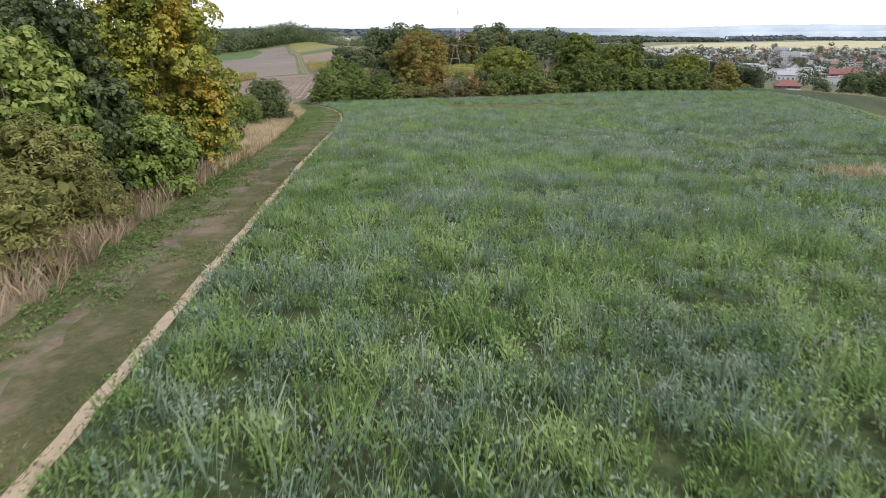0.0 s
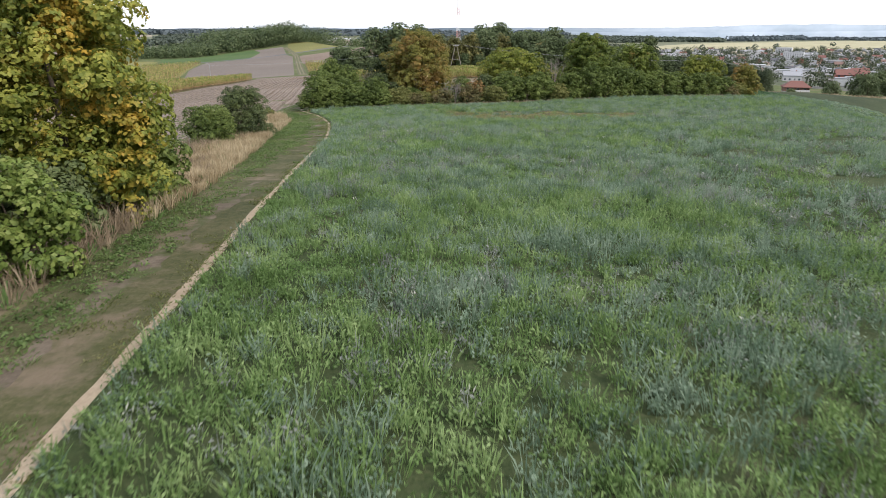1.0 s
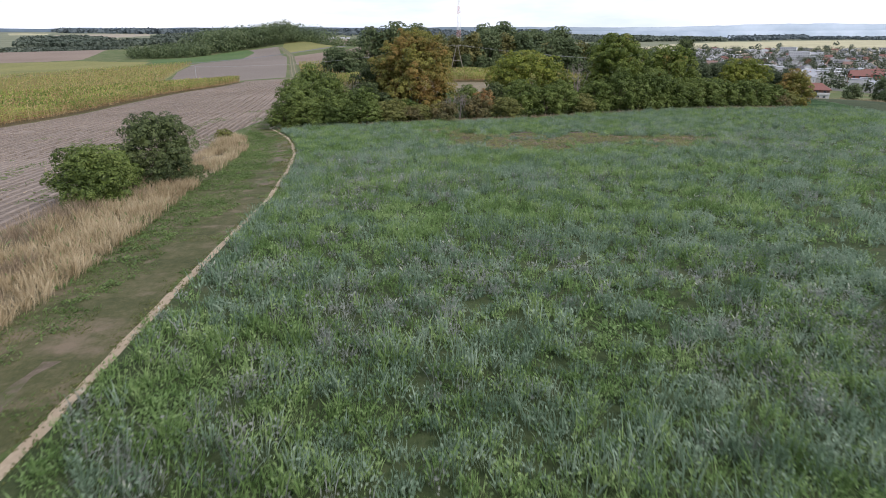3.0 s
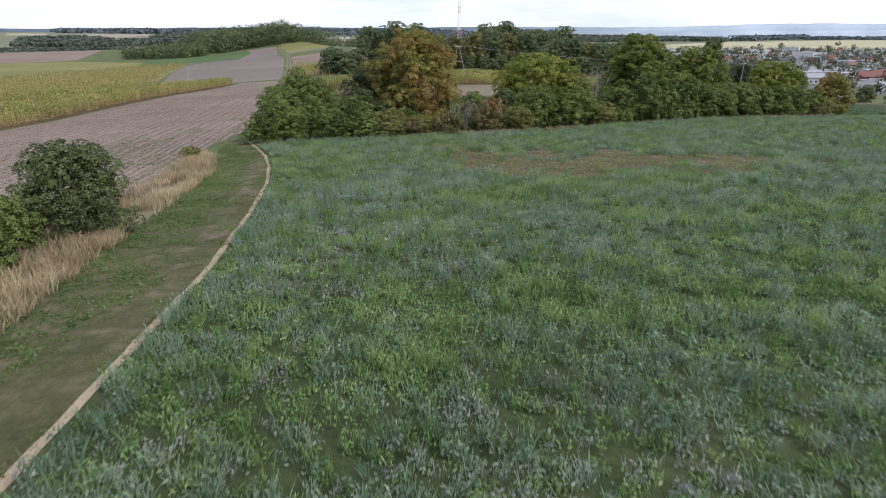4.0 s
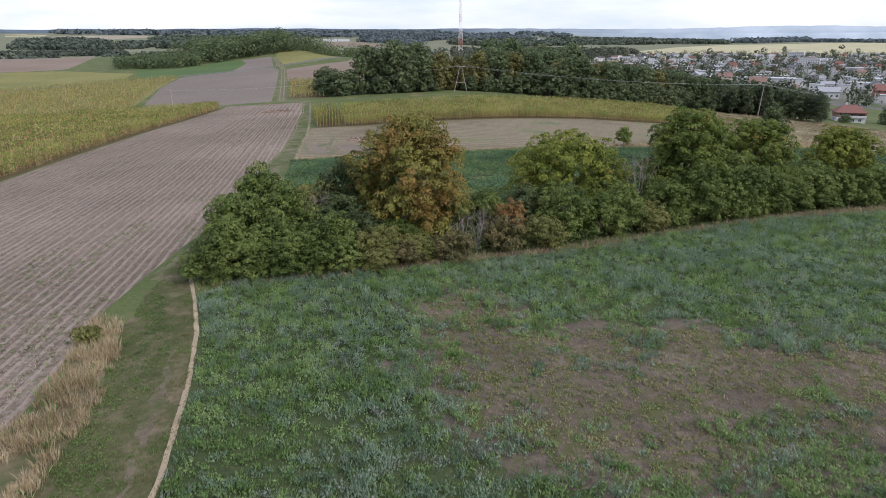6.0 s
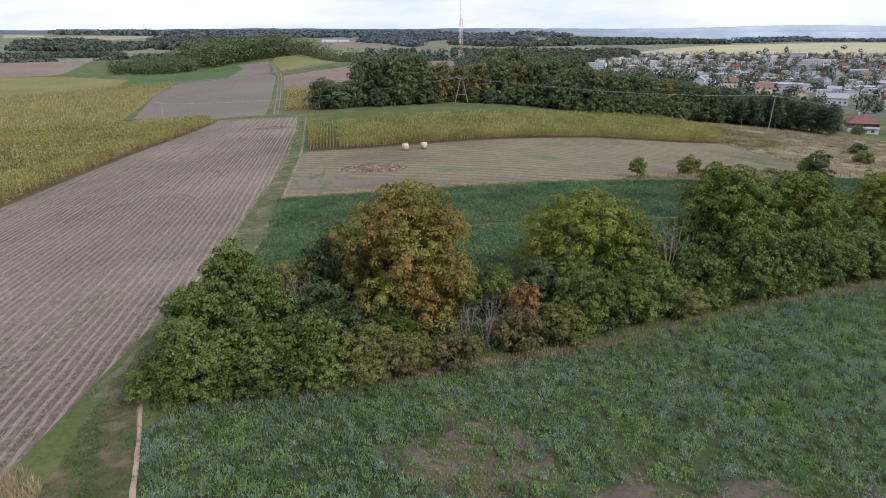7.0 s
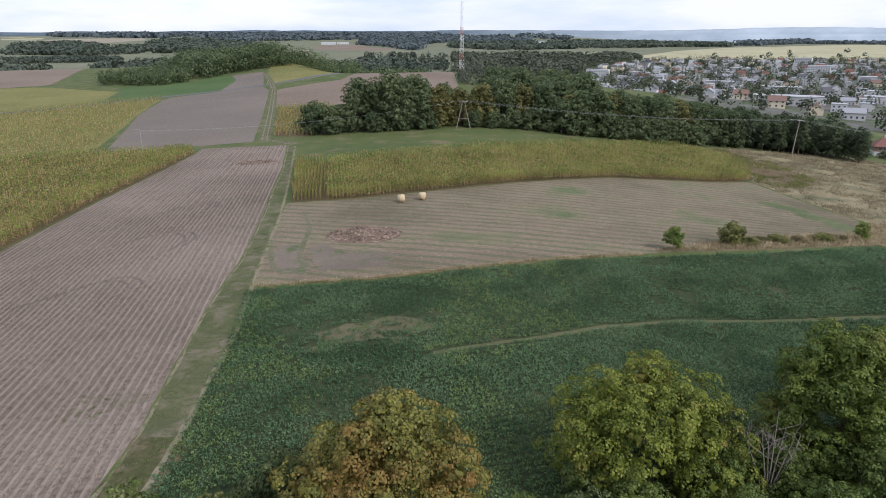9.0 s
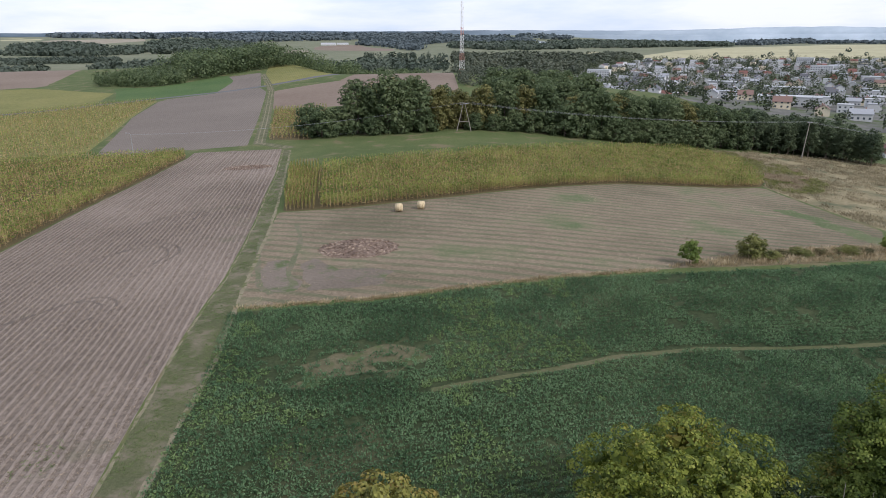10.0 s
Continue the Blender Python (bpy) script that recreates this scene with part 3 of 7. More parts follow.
ZONES = [
    ("footpath", ragged(band(PATH_LINE, .27), .035), M_path, "narrow trodden pale sandy footpath beside the field"),
    ("wheel_rut", ragged(band(RUT_EAST, .50), .14), M_rut, "pale sandy wheel rut of the farm track"),
    ("wheel_rut", ragged(band(RUT_WEST, .22), .18), M_rut, "faint pale wheel rut beside the stubble"),
    ("wheel_rut", band([(x + .8, y) for x, y in TRACK_ON], .5), M_rut, "pale sandy wheel rut of the farm track"),
    ("wheel_rut", band([(x - .9, y) for x, y in TRACK_ON], .5), M_rut, "pale sandy wheel rut of the farm track"),
    ("farm_track", band(TRACK_ON, 4.2), M_track, "grassy farm track between stubble fields"),
    ("road", band(ROAD_LINE, 7.5), M_asphalt, "grey asphalt country road"),
    *[("wheel_mark", ragged(band([(x + o, y + o) for x, y in line], .42), .1), M_mark, "dark wheel mark of a turning tractor on the stubble") for line in TURN_MARKS for o in (0.0, 1.25)],
    ("worn_strip", ragged(band(WORN, .55), .3), M_worn, "strip of bare trodden brown soil on the lane"),
    ("wheel_mark", ragged(band(HAY_TURN, .8), .2), M_hayturn, "faint green curved wheel mark on the mown field"),
    ("wheel_mark", ragged(band(HAY_TURN_2, .8), .2), M_hayturn, "faint green curved wheel mark on the mown field"),
    ("worn_patch", [uneven(signed_polygon(HAY_BARE), .5)], M_haybare, "patch of bare pinkish soil on the mown field"),
    ("worn_patch", [uneven(signed_polygon(HAY_BARE_2), .8)], M_haybare, "patch of bare pinkish soil on the mown field"),
    ("green_edge", ragged(band(GREEN_EDGE, 5.0), 1.1), M_edge, "bright green unmown grass along the hay field"),
    ("thin_patch", [uneven(signed_polygon(THIN_PATCH), 2.2)], M_thin, "thin olive patch in the leafy crop"),
    ("wheel_track", ragged(band(TRAM_LINE, .8), .15), M_tram, "wheel track through the leafy crop"),
    ("bare_patch", [bare], M_bare, "patch of bare brown soil among the weeds"),
    ("weed_field", [signed_polygon(WEED_FIELD)], M_weed_soil, "green field overgrown with tall weeds"),
    ("worn_strip", ragged(band(WORN_ON, .5), .4), M_worn, "strip of pale bare soil on the lane"),
    ("grass_lane", [uneven(signed_polygon([*PATH_LINE, (-20.4, 131), *LANE_EDGE[::-1]]), .35)], M_lane, "worn mown grass lane beside the field"),
    ("grass_lane", [uneven(signed_polygon([(-20.2, 103), *RUT_EAST[1:], (-53.2, 303), *RUT_WEST[::-1], (-23.4, 103)]), .25)], M_track, "grassy farm track between two fields"),
    ("dry_verge", [signed_polygon([*LANE_EDGE[:-3], *VERGE_EDGE[::-1]])], M_verge, "verge of tall dry straw-coloured grass"),
    ("stubble_field", [signed_polygon(STUBBLE)], M_stubble, "harvested field with pale brown stubble rows"),
    ("crop_field", [signed_polygon(CROP_FIELD)], M_crop_soil, "dark green leafy crop field"),
    ("hay_field", [signed_polygon(HAY_FIELD)], M_hay, "mown hay field with green and straw stripes"),
    ("corn_field_ground", [signed_polygon(CORN_FIELD)], M_corn_soil, "brown ground under the ripe corn"),
    ("corn_field_ground", [signed_polygon(CORN_WEST)], M_corn_soil, "brown ground under the ripe corn"),
    ("corn_field_ground", [signed_polygon(CORN_FAR)], M_yellow, "field of ripe yellow-green corn"),
    ("stubble_field", [signed_polygon(STUBBLE_FAR)], M_stubble2, "harvested grey-brown field with rows"),
    ("corn_field_ground", [signed_polygon(CORN_SMALL)], M_corn_soil, "brown ground under a small block of corn"),
    ("ploughed_field", [signed_polygon(HILL_FIELD)], M_plough, "harrowed brown field on a low hill"),
    ("grass_bank", [signed_polygon(BANK)], M_verge, "bank of dry grass above the crop"),
    ("dry_hillside", [signed_polygon(DRY_HILL)], M_dry_hill, "hillside of dry straw-coloured grass"),
    ("green_field", [signed_polygon(GREEN_WEST)], M_green, "green meadow beyond the road"),
    ("stubble_field", [signed_polygon(STUBBLE_NORTH)], M_stubble2, "harvested field beyond the road"),
    ("corn_field_ground", [signed_polygon(YELLOW_NORTH)], M_yellow, "field of ripe yellow-green crop beyond the road"),
    ("corn_field_ground", [signed_polygon(YELLOW_WEST)], M_yellow, "field of ripe yellow-green crop beyond the road"),
    ("lake", [signed_polygon([(370, 3140), (390, 3330), (560, 3330), (530, 3120)])], M_water, "pale distant lake"),
    ("lake", [signed_polygon([(740, 3250), (860, 3700), (1500, 4500), (2500, 4450), (2330, 4080), (1850, 4060), (1420, 3800)])], M_water, "long pale distant lake"),
    ("lake", [signed_polygon([(40, 2850), (40, 2930), (230, 3000), (210, 2890)])], M_water, "narrow pale distant lake"),
    ("far_field", [signed_polygon([(-2230, 3530), (-2120, 3700), (-1890, 3330), (-1790, 3050), (-1830, 2980), (-1900, 3020)])], M_straw, "bright straw-coloured field far off"),
    ("far_field", [signed_polygon([(-1780, 3060), (-1850, 3350), (-1550, 3620), (-1380, 3250), (-1470, 3020), (-1370, 2860), (-1580, 2870)])], M_pale_soil, "pale harvested field far off"),
    ("far_field", [signed_polygon([(-1440, 2960), (-1330, 2930), (-1250, 2720), (-1180, 2470), (-1320, 2700)])], M_far_green, "green field far off"),
    ("far_field", [signed_polygon([(-870, 2000), (-920, 2300), (-840, 2100), (-820, 1920)])], M_pale_soil, "pale field between far woods"),
    ("far_field", [signed_polygon([(-580, 1920), (-570, 2370), (-490, 2490), (-420, 2210), (-480, 1960)])], M_pale_soil, "pale field far off"),
    ("far_field", [signed_polygon([(-510, 2710), (-500, 2940), (-360, 2950), (-310, 2720), (-190, 2540), (-170, 2300), (-290, 2370), (-450, 2430)])], M_plough, "brown field far off"),
    ("far_field", [signed_polygon([(-120, 2700), (-10, 2910), (10, 2680), (-80, 2340)])], M_far_green, "green field far off"),
    ("far_field", [signed_polygon([(-720, 3690), (-700, 4010), (-610, 3700), (-640, 3450)])], M_pale_soil, "pale field between far woods"),
    ("far_field", [signed_polygon([(180, 2110), (470, 2720), (820, 2610), (740, 2400), (470, 2280), (330, 2010)])], M_far_green, "green meadow far off"),
    ("far_field", [signed_polygon([(330, 2010), (480, 2270), (450, 2110), (360, 1930)])], M_straw, "pale straw-coloured field far off"),
    ("far_field", [signed_polygon([(480, 1850), (740, 2320), (1090, 2730), (1730, 3190), (2380, 3310), (2600, 2400), (1600, 1640), (750, 1590), (440, 1710)])], M_straw, "wide pale straw-coloured field beyond the town"),
    ("far_field", [signed_polygon([(-300, 1560), (-210, 1900), (0, 1860), (0, 1560)])], M_far_green, "green meadow far off"),
    ("far_field", [signed_polygon([(-820, 1900), (-640, 1900), (-620, 1640), (-780, 1740)])], M_far_green, "green meadow far off"),
    ("far_field", [signed_polygon([(-1150, 1240), (-1400, 1500), (-900, 1420), (-720, 1180)])], M_yellow, "yellow-green field far off"),
    ("town_ground", [uneven(signed_polygon(TOWN_GROUND), 3.0)], M_town, "paved yards, streets and lawns of the town"),
    ("ploughed_field", [signed_polygon(BROWN_WEST)], M_plough, "harrowed brown field beyond the road"),
    ("far_plain", [signed_polygon([(-6000, 905), (-6000, 6000), (6000, 6000), (6000, 905)])], M_far_green, "wide plain of pale pastures"),
]


def lay_ground(name, tris, mat, label):
    flat = tris.reshape(-1, 2)
    keys, inv = np.unique(np.round(flat, 3), axis=0, return_inverse=True)
    inv = inv.reshape(-1, 3)
    good = (inv[:, 0] != inv[:, 1]) & (inv[:, 1] != inv[:, 2]) & (inv[:, 0] != inv[:, 2])
    verts = np.column_stack([keys, ground_z(keys[:, 0], keys[:, 1])])
    ob = part(name, mesh_of(name, verts, inv[good]), mat)
    tagged(ob, label, name.replace("_", " "), kind="structure")
    return smooth(ob)


for name, fields, mat, label in ZONES:
    inside, rest = land, []
    if len(fields) == 3:
        beside = fields[2](land)
        inside, rest = land[beside], [land[~beside]]
    for f in fields[:2]:
        inside, out = cut(inside, f)
        rest.append(out)
    land = np.concatenate(rest)
    if len(inside):
        lay_ground(name, inside, mat, label)
lay_ground("ground", land, M_meadow, "rolling grassland that reaches the horizon")


# ---- plants: shapes ----
def value_noise(x, y, scale, seed=0):
    x, y = np.asarray(x) / scale + seed * 17.3, np.asarray(y) / scale + seed * 9.1
    i, j = np.floor(x), np.floor(y)

    def lattice(a, b):
        v = np.sin(a * 127.1 + b * 311.7 + seed * 74.7) * 43758.5453
        return v - np.floor(v)
    u, v = x - i, y - j
    u, v = u * u * (3 - 2 * u), v * v * (3 - 2 * v)
    return (lattice(i, j) * (1 - u) + lattice(i + 1, j) * u) * (1 - v) + (lattice(i, j + 1) * (1 - u) + lattice(i + 1, j + 1) * u) * v


def unit(v):
    return v / np.maximum(np.linalg.norm(v, axis=-1, keepdims=True), 1e-9)


def leaves_at(rng, centres, outward, length, width=0.55, spread=0.5):
    """One pointed, slightly folded leaf of four corners at each place."""
    k = len(centres)
    nrm = unit(outward + rng.normal(0, spread, (k, 3)))
    tan = unit(np.cross(nrm, rng.normal(0, 1, (k, 3))))
    side = np.cross(nrm, tan)
    ln = (length * rng.uniform(0.65, 1.3, k))[:, None]
    w = ln * width * 0.5
    v = np.stack([centres - tan * ln * .5, centres + side * w + nrm * w * .35, centres + tan * ln * .5, centres - side * w + nrm * w * .35], 1)
    return v.reshape(-1, 3)


def quads(n):
    return np.arange(n * 4, dtype=np.int32).reshape(-1, 4)


def tube(points, radii, sides=6):
    pts = np.array(points, float)
    verts, faces = [], []
    for i, p in enumerate(pts):
        way = unit((pts[min(i + 1, len(pts) - 1)] - pts[max(i - 1, 0)])[None])[0]
        a = np.cross(way, (0.3, 0.9, 0.2))
        a /= np.linalg.norm(a)
        b = np.cross(way, a)
        for k in range(sides):
            t = 2 * math.pi * k / sides
            verts.append(p + radii[i] * (math.cos(t) * a + math.sin(t) * b))
    for i in range(len(pts) - 1):
        for k in range(sides):
            q = (k + 1) % sides
            faces.append((i * sides + k, i * sides + q, (i + 1) * sides + q, (i + 1) * sides + k))
    return np.array(verts), np.array(faces, np.int32)


def joined(pieces):
    verts, faces, base = [], [], 0
    for v, f in pieces:
        verts.append(v)
        faces.append(f + base)
        base += len(v)
    return np.concatenate(verts), np.concatenate(faces)


def crown_of(rng, blobs, sprays, per_spray, length, clump=0.35, inner=0.1, width=0.7):
    """Tight rounded clumps of leaves, set apart from one another on the skins of many lobes, with some inside."""
    blobs = np.array(blobs, float)
    area = blobs[:, 3] * blobs[:, 4] + blobs[:, 4] * blobs[:, 5] + blobs[:, 3] * blobs[:, 5]
    many = sprays * 4
    pick = rng.choice(len(blobs), many, p=area / area.sum())
    way = unit(rng.normal(0, 1, (many, 3)))
    way[:, 2] = np.where((way[:, 2] < -0.3) & (rng.random(many) < 0.6), -way[:, 2], way[:, 2])
    r = np.where(rng.random(many) < inner, rng.uniform(0.45, 0.8, many), rng.normal(0.93, 0.09, many))
    at = blobs[pick, :3] + way * blobs[pick, 3:6] * r[:, None]
    chosen, got = np.full(many, -1), 0
    for i in range(many):
        if got == 0 or ((at[chosen[:got]] - at[i]) ** 2).sum(1).min() > (clump * (1.0 if i < many * .7 else .7)) ** 2:
            chosen[got], got = i, got + 1
            if got == sprays:
                break
    at, way = at[chosen[:got]], way[chosen[:got]]
    size = np.repeat(clump * rng.uniform(0.75, 1.3, got), per_spray)[:, None]
    d = unit(rng.normal(0, 1, (got * per_spray, 3)) + np.repeat(way * 0.8, per_spray, 0) + (0, 0, 0.8))
    cen = np.repeat(at, per_spray, 0) + d * size * rng.uniform(0.8, 1.06, (len(d), 1)) * (1, 1, 0.85)
    keep = cen[:, 2] > 0.08
    cen, d = cen[keep], d[keep]
    v, f = leaves_at(rng, cen, d, length, width, 0.3), quads(len(cen))
    # larger leaves deep inside close the crown
    deep = np.repeat(blobs, 40, 0)
    way = unit(rng.normal(0, 1, (len(deep), 3)))
    cen = deep[:, :3] + way * deep[:, 3:6] * rng.uniform(0.25, 0.62, (len(deep), 1))
    cen[:, 2] = np.maximum(cen[:, 2], .1)
    big = leaves_at(rng, cen, way + (0, 0, .3), np.minimum(deep[:, 3] * .55, .25 + 2.0 * length), .85, .5)
    return np.concatenate([v, big]), np.concatenate([f, quads(len(cen)) + len(v)])


def lobes(rng, n, height, spread, low=0.3, lobe=0.34, top=1.0):
    """Lobes of a crown: an uneven dome from low * height up to the top."""
    out = []
    for i in range(n):
        f = (i + 0.5) / n
        z = height * (low + (top - low) * f ** 0.85)
        env = math.sqrt(max(0.08, 1 - ((f - 0.32) / 0.80) ** 2))
        a = i * 2.39996 + rng.uniform(-.5, .5)
        size = spread * lobe * rng.uniform(0.8, 1.2) * (1.15 - 0.35 * f)
        reach = max(0, spread * env - size * 0.7) * rng.uniform(0.75, 1.05) * (1 - 0.6 * f ** 4)
        z = min(z, height - size * (0.75 + 0.5 * (1 - f)))
        out.append((math.cos(a) * reach, math.sin(a) * reach, max(z, size * 0.6), size, size, size * rng.uniform(0.75, 0.95)))
    return out


def bark_of(rng, blobs, height, trunk_r, stems=1, limbs=8):
    pieces = []
    top = height * 0.8
    for s_ in range(stems):
        lean = rng.normal(0, 0.05 if stems == 1 else 0.22, 2)
        pts = [(lean[0] * z + rng.normal(0, .03) * z * .3, lean[1] * z + rng.normal(0, .03) * z * .3, z - 0.15) for z in np.linspace(0, top, 6)]
        pieces.append(tube(pts, [trunk_r * (1.25 if i == 0 else 1 - 0.16 * i) for i in range(6)], 7 if stems == 1 else 5))
    for i, b in enumerate(blobs[:limbs]):
        z0 = min(b[2] * 0.6, top * 0.7)
        mid = (b[0] * .45 + rng.normal(0, .1), b[1] * .45 + rng.normal(0, .1), z0 * .45 + b[2] * .55)
        pieces.append(tube([(0, 0, z0), mid, b[:3], (b[0] * 1.25, b[1] * 1.25, b[2] + b[5] * .4)], [trunk_r * .45, trunk_r * .32, trunk_r * .18, trunk_r * .05], 5))
    return joined(pieces)


M_bark = plain("bark", (.11, .085, .065), 0.9, vary=0.4, scale=8, relief=0.03)
M_deadwood = plain("grey_dead_wood", (.22, .19, .17), 0.9, vary=0.35, scale=6, relief=0.02)
L_green = leaf("shrub_leaves", [(0.2, (0.047, 0.074, 0.016)), (0.5, (0.099, 0.141, 0.030)), (0.8, (0.175, 0.220, 0.059))], glow=0.28)
L_dark = leaf("dark_leaves", [(0.2, (0.035, 0.053, 0.020)), (0.5, (0.074, 0.101, 0.036)), (0.8, (0.129, 0.160, 0.059))], glow=0.28)
L_olive = leaf("olive_leaves", [(0.2, (0.070, 0.098, 0.014)), (0.5, (0.150, 0.184, 0.026)), (0.8, (0.262, 0.280, 0.050))], big=0.5, rust=(0.267, 0.198, 0.045), rust_range=(0.62, 0.76), glow=0.28)
L_maple = leaf("turning_maple_leaves", [(0.2, (0.112, 0.149, 0.026)), (0.5, (0.231, 0.260, 0.048)), (0.8, (0.372, 0.365, 0.074))], big=0.6, glow=0.42, rust=(.52, .34, .055), rust_range=(0.58, 0.72))
L_olive_green = leaf("olive_green_leaves", [(0.2, (0.051, 0.079, 0.013)), (0.5, (0.104, 0.146, 0.025)), (0.8, (0.184, 0.225, 0.045))], big=0.5, rust=(0.226, 0.153, 0.036), rust_range=(0.64, 0.78), glow=0.28)
L_rust = leaf("rusty_leaves", [(0.2, (0.085, 0.095, 0.020)), (0.5, (0.172, 0.170, 0.036)), (0.8, (0.270, 0.260, 0.064))], big=0.5, rust=(0.250, 0.156, 0.044), rust_range=(0.53, 0.70), glow=0.28)
L_red = leaf("red_brown_leaves", [(0.2, (.15, .085, .03)), (0.5, (.26, .15, .055)), (0.8, (.34, .22, .085))])
L_light = leaf("light_green_leaves", [(0.2, (0.090, 0.139, 0.031)), (0.5, (0.172, 0.236, 0.052)), (0.8, (0.281, 0.323, 0.096))], glow=0.38)
L_willow = leaf("willow_leaves", [(0.2, (0.081, 0.093, 0.026)), (0.5, (0.163, 0.174, 0.050)), (0.8, (0.253, 0.250, 0.084))], glow=0.38)
L_brownish = leaf("withered_leaves", [(0.2, (0.060, 0.060, 0.021)), (0.5, (0.123, 0.111, 0.043)), (0.8, (0.204, 0.162, 0.072))])
L_wood = leaf("woodland_leaves", [(0.2, (0.060, 0.088, 0.038)), (0.5, (0.102, 0.138, 0.060)), (0.8, (0.155, 0.192, 0.088))], big=0.1, glow=.34, each=.4)
L_wood_olive = leaf("woodland_turning_leaves", [(0.2, (0.062, 0.069, 0.022)), (0.5, (0.141, 0.139, 0.045)), (0.8, (0.230, 0.208, 0.075))], big=0.1)
L_town = leaf("garden_tree_leaves", [(0.2, (0.027, 0.040, 0.022)), (0.5, (0.050, 0.067, 0.033)), (0.8, (0.086, 0.104, 0.050))], big=0.05)
L_pine = leaf("pine_needles", [(0.2, (0.049, 0.071, 0.037)), (0.5, (0.077, 0.106, 0.052)), (0.8, (0.119, 0.149, 0.076))], big=0.15, glow=0.3, each=.4)


def plant(name, label, category, seed, height, spread, leaves, sprays, per_spray, length, trunk_r, n_lobes=14, low=0.3, lobe=0.34, stems=1, clump=0.35, bark=None, group="", width=0.7):
    """A tree or shrub at the origin: an Empty with a trunk and a crown."""
    rng = np.random.default_rng(seed)
    bl = lobes(rng, n_lobes, height, spread, low, lobe)
    root = tagged(new(name), label, category, group)
    v, f = bark_of(rng, bl, height, trunk_r, stems)
    smooth(part("trunk", mesh_of("trunk", v, f), bark or M_bark, root))
    v, f = crown_of(rng, bl, sprays, per_spray, length, clump, width=width)
    part("crown", mesh_of("crown", v, f), leaves, root)
    return root


def stand(ob, x, y, turn=0.0, size=1.0, tall=1.0):
    ob.location = (x, y, gz(x, y) - 0.05)
    ob.rotation_euler = (0, 0, turn)
    ob.scale = (size, size, size * tall)
    return ob


def again(ob, x, y, turn=0.0, size=1.0, tall=1.0, label=""):
    c = copy_thing(ob, pose(x, y, gz(x, y) - 0.05, 0, 0, math.degrees(turn)))
    c.scale = (size, size, size * tall)
    return tagged(c, label) if label else c


# ---- trees beside the lane ----
stand(plant("maple_tree", "tall yellowing maple tree beside the grass lane", "tree", 11, 9.0, 3.7, L_maple, 558, 87, 0.184, 0.2, 30, 0.16, 0.32, clump=0.5), -12.9, 31.0)
stand(plant("tree", "dark green tree in the lane's tree row", "tree", 12, 7.2, 2.9, L_dark, 282, 76, 0.216, 0.18, 16, 0.08, 0.36, clump=0.48), -13.4, 22.8)
stand(plant("tree", "tall tree with loose grey-green foliage", "tree", 13, 8.4, 2.9, L_green, 239, 59, 0.238, 0.2, 16, 0.2, 0.34, clump=0.48), -16.2, 25.5)
stand(plant("shrub", "light green elder shrub beside the lane", "shrub", 14, 6.0, 1.7, L_light, 149, 57, 0.216, 0.08, 14, 0.35, 0.42, stems=4, clump=0.42), -12.3, 19.6)
stand(plant("shrub", "olive willow bush beside the lane", "shrub", 15, 3.4, 2.1, L_willow, 188, 67, 0.162, 0.06, 12, 0.05, 0.4, stems=5, width=0.35, clump=0.38), -11.0, 17.6)
stand(plant("shrub", "low olive bush beside the lane", "shrub", 24, 2.3, 1.5, L_willow, 106, 57, 0.151, 0.05, 9, 0.05, 0.42, stems=5, width=0.35, clump=0.32), -9.5, 13.4)
stand(plant("shrub", "light green shrub under the maple", "shrub", 16, 3.0, 1.4, L_light, 106, 57, 0.162, 0.05, 9, 0.1, 0.42, stems=4, clump=0.32), -10.2, 23.3)
stand(plant("shrub", "low green shrub at the foot of the maple", "shrub", 17, 3.5, 2.0, L_green, 130, 57, 0.184, 0.06, 9, 0.05, 0.42, stems=4, clump=0.38), -12.6, 35.2)
stand(plant("shrub", "low dark shrub at the foot of the maple", "shrub", 18, 2.4, 1.7, L_dark, 130, 57, 0.184, 0.06, 9, 0.05, 0.42, stems=4, clump=0.38), -11.8, 27.6)
stand(plant("shrub", "yellow-green shrub at the foot of the maple", "shrub", 19, 2.0, 1.2, L_light, 87, 53, 0.151, 0.05, 8, 0.05, 0.42, stems=4, clump=0.3), -11.6, 33.0)
stand(plant("shrub", "rounded green bush in dry grass", "shrub", 20, 2.9, 2.0, L_green, 210, 95, 0.105, 0.05, 12, 0.05, 0.42, stems=5, clump=0.36), -17.6, 58.4)
stand(plant("shrub", "upright dark green bush in dry grass", "shrub", 21, 4.2, 2.3, L_dark, 290, 90, 0.105, 0.06, 16, 0.05, 0.4, stems=5, clump=0.36), -16.5, 64.0)
stand(plant("shrub", "small green bush in dry grass", "shrub", 22, 2.3, 1.2, L_green, 95, 80, 0.105, 0.04, 8, 0.05, 0.45, stems=4, clump=0.3), -17.4, 61.0)
stand(plant("shrub", "small dull green bush at the verge's end", "shrub", 23, 1.2, 0.9, L_willow, 41, 57, 0.119, 0.03, 6, 0.05, 0.45, stems=4, clump=0.22), -21.5, 91.0)

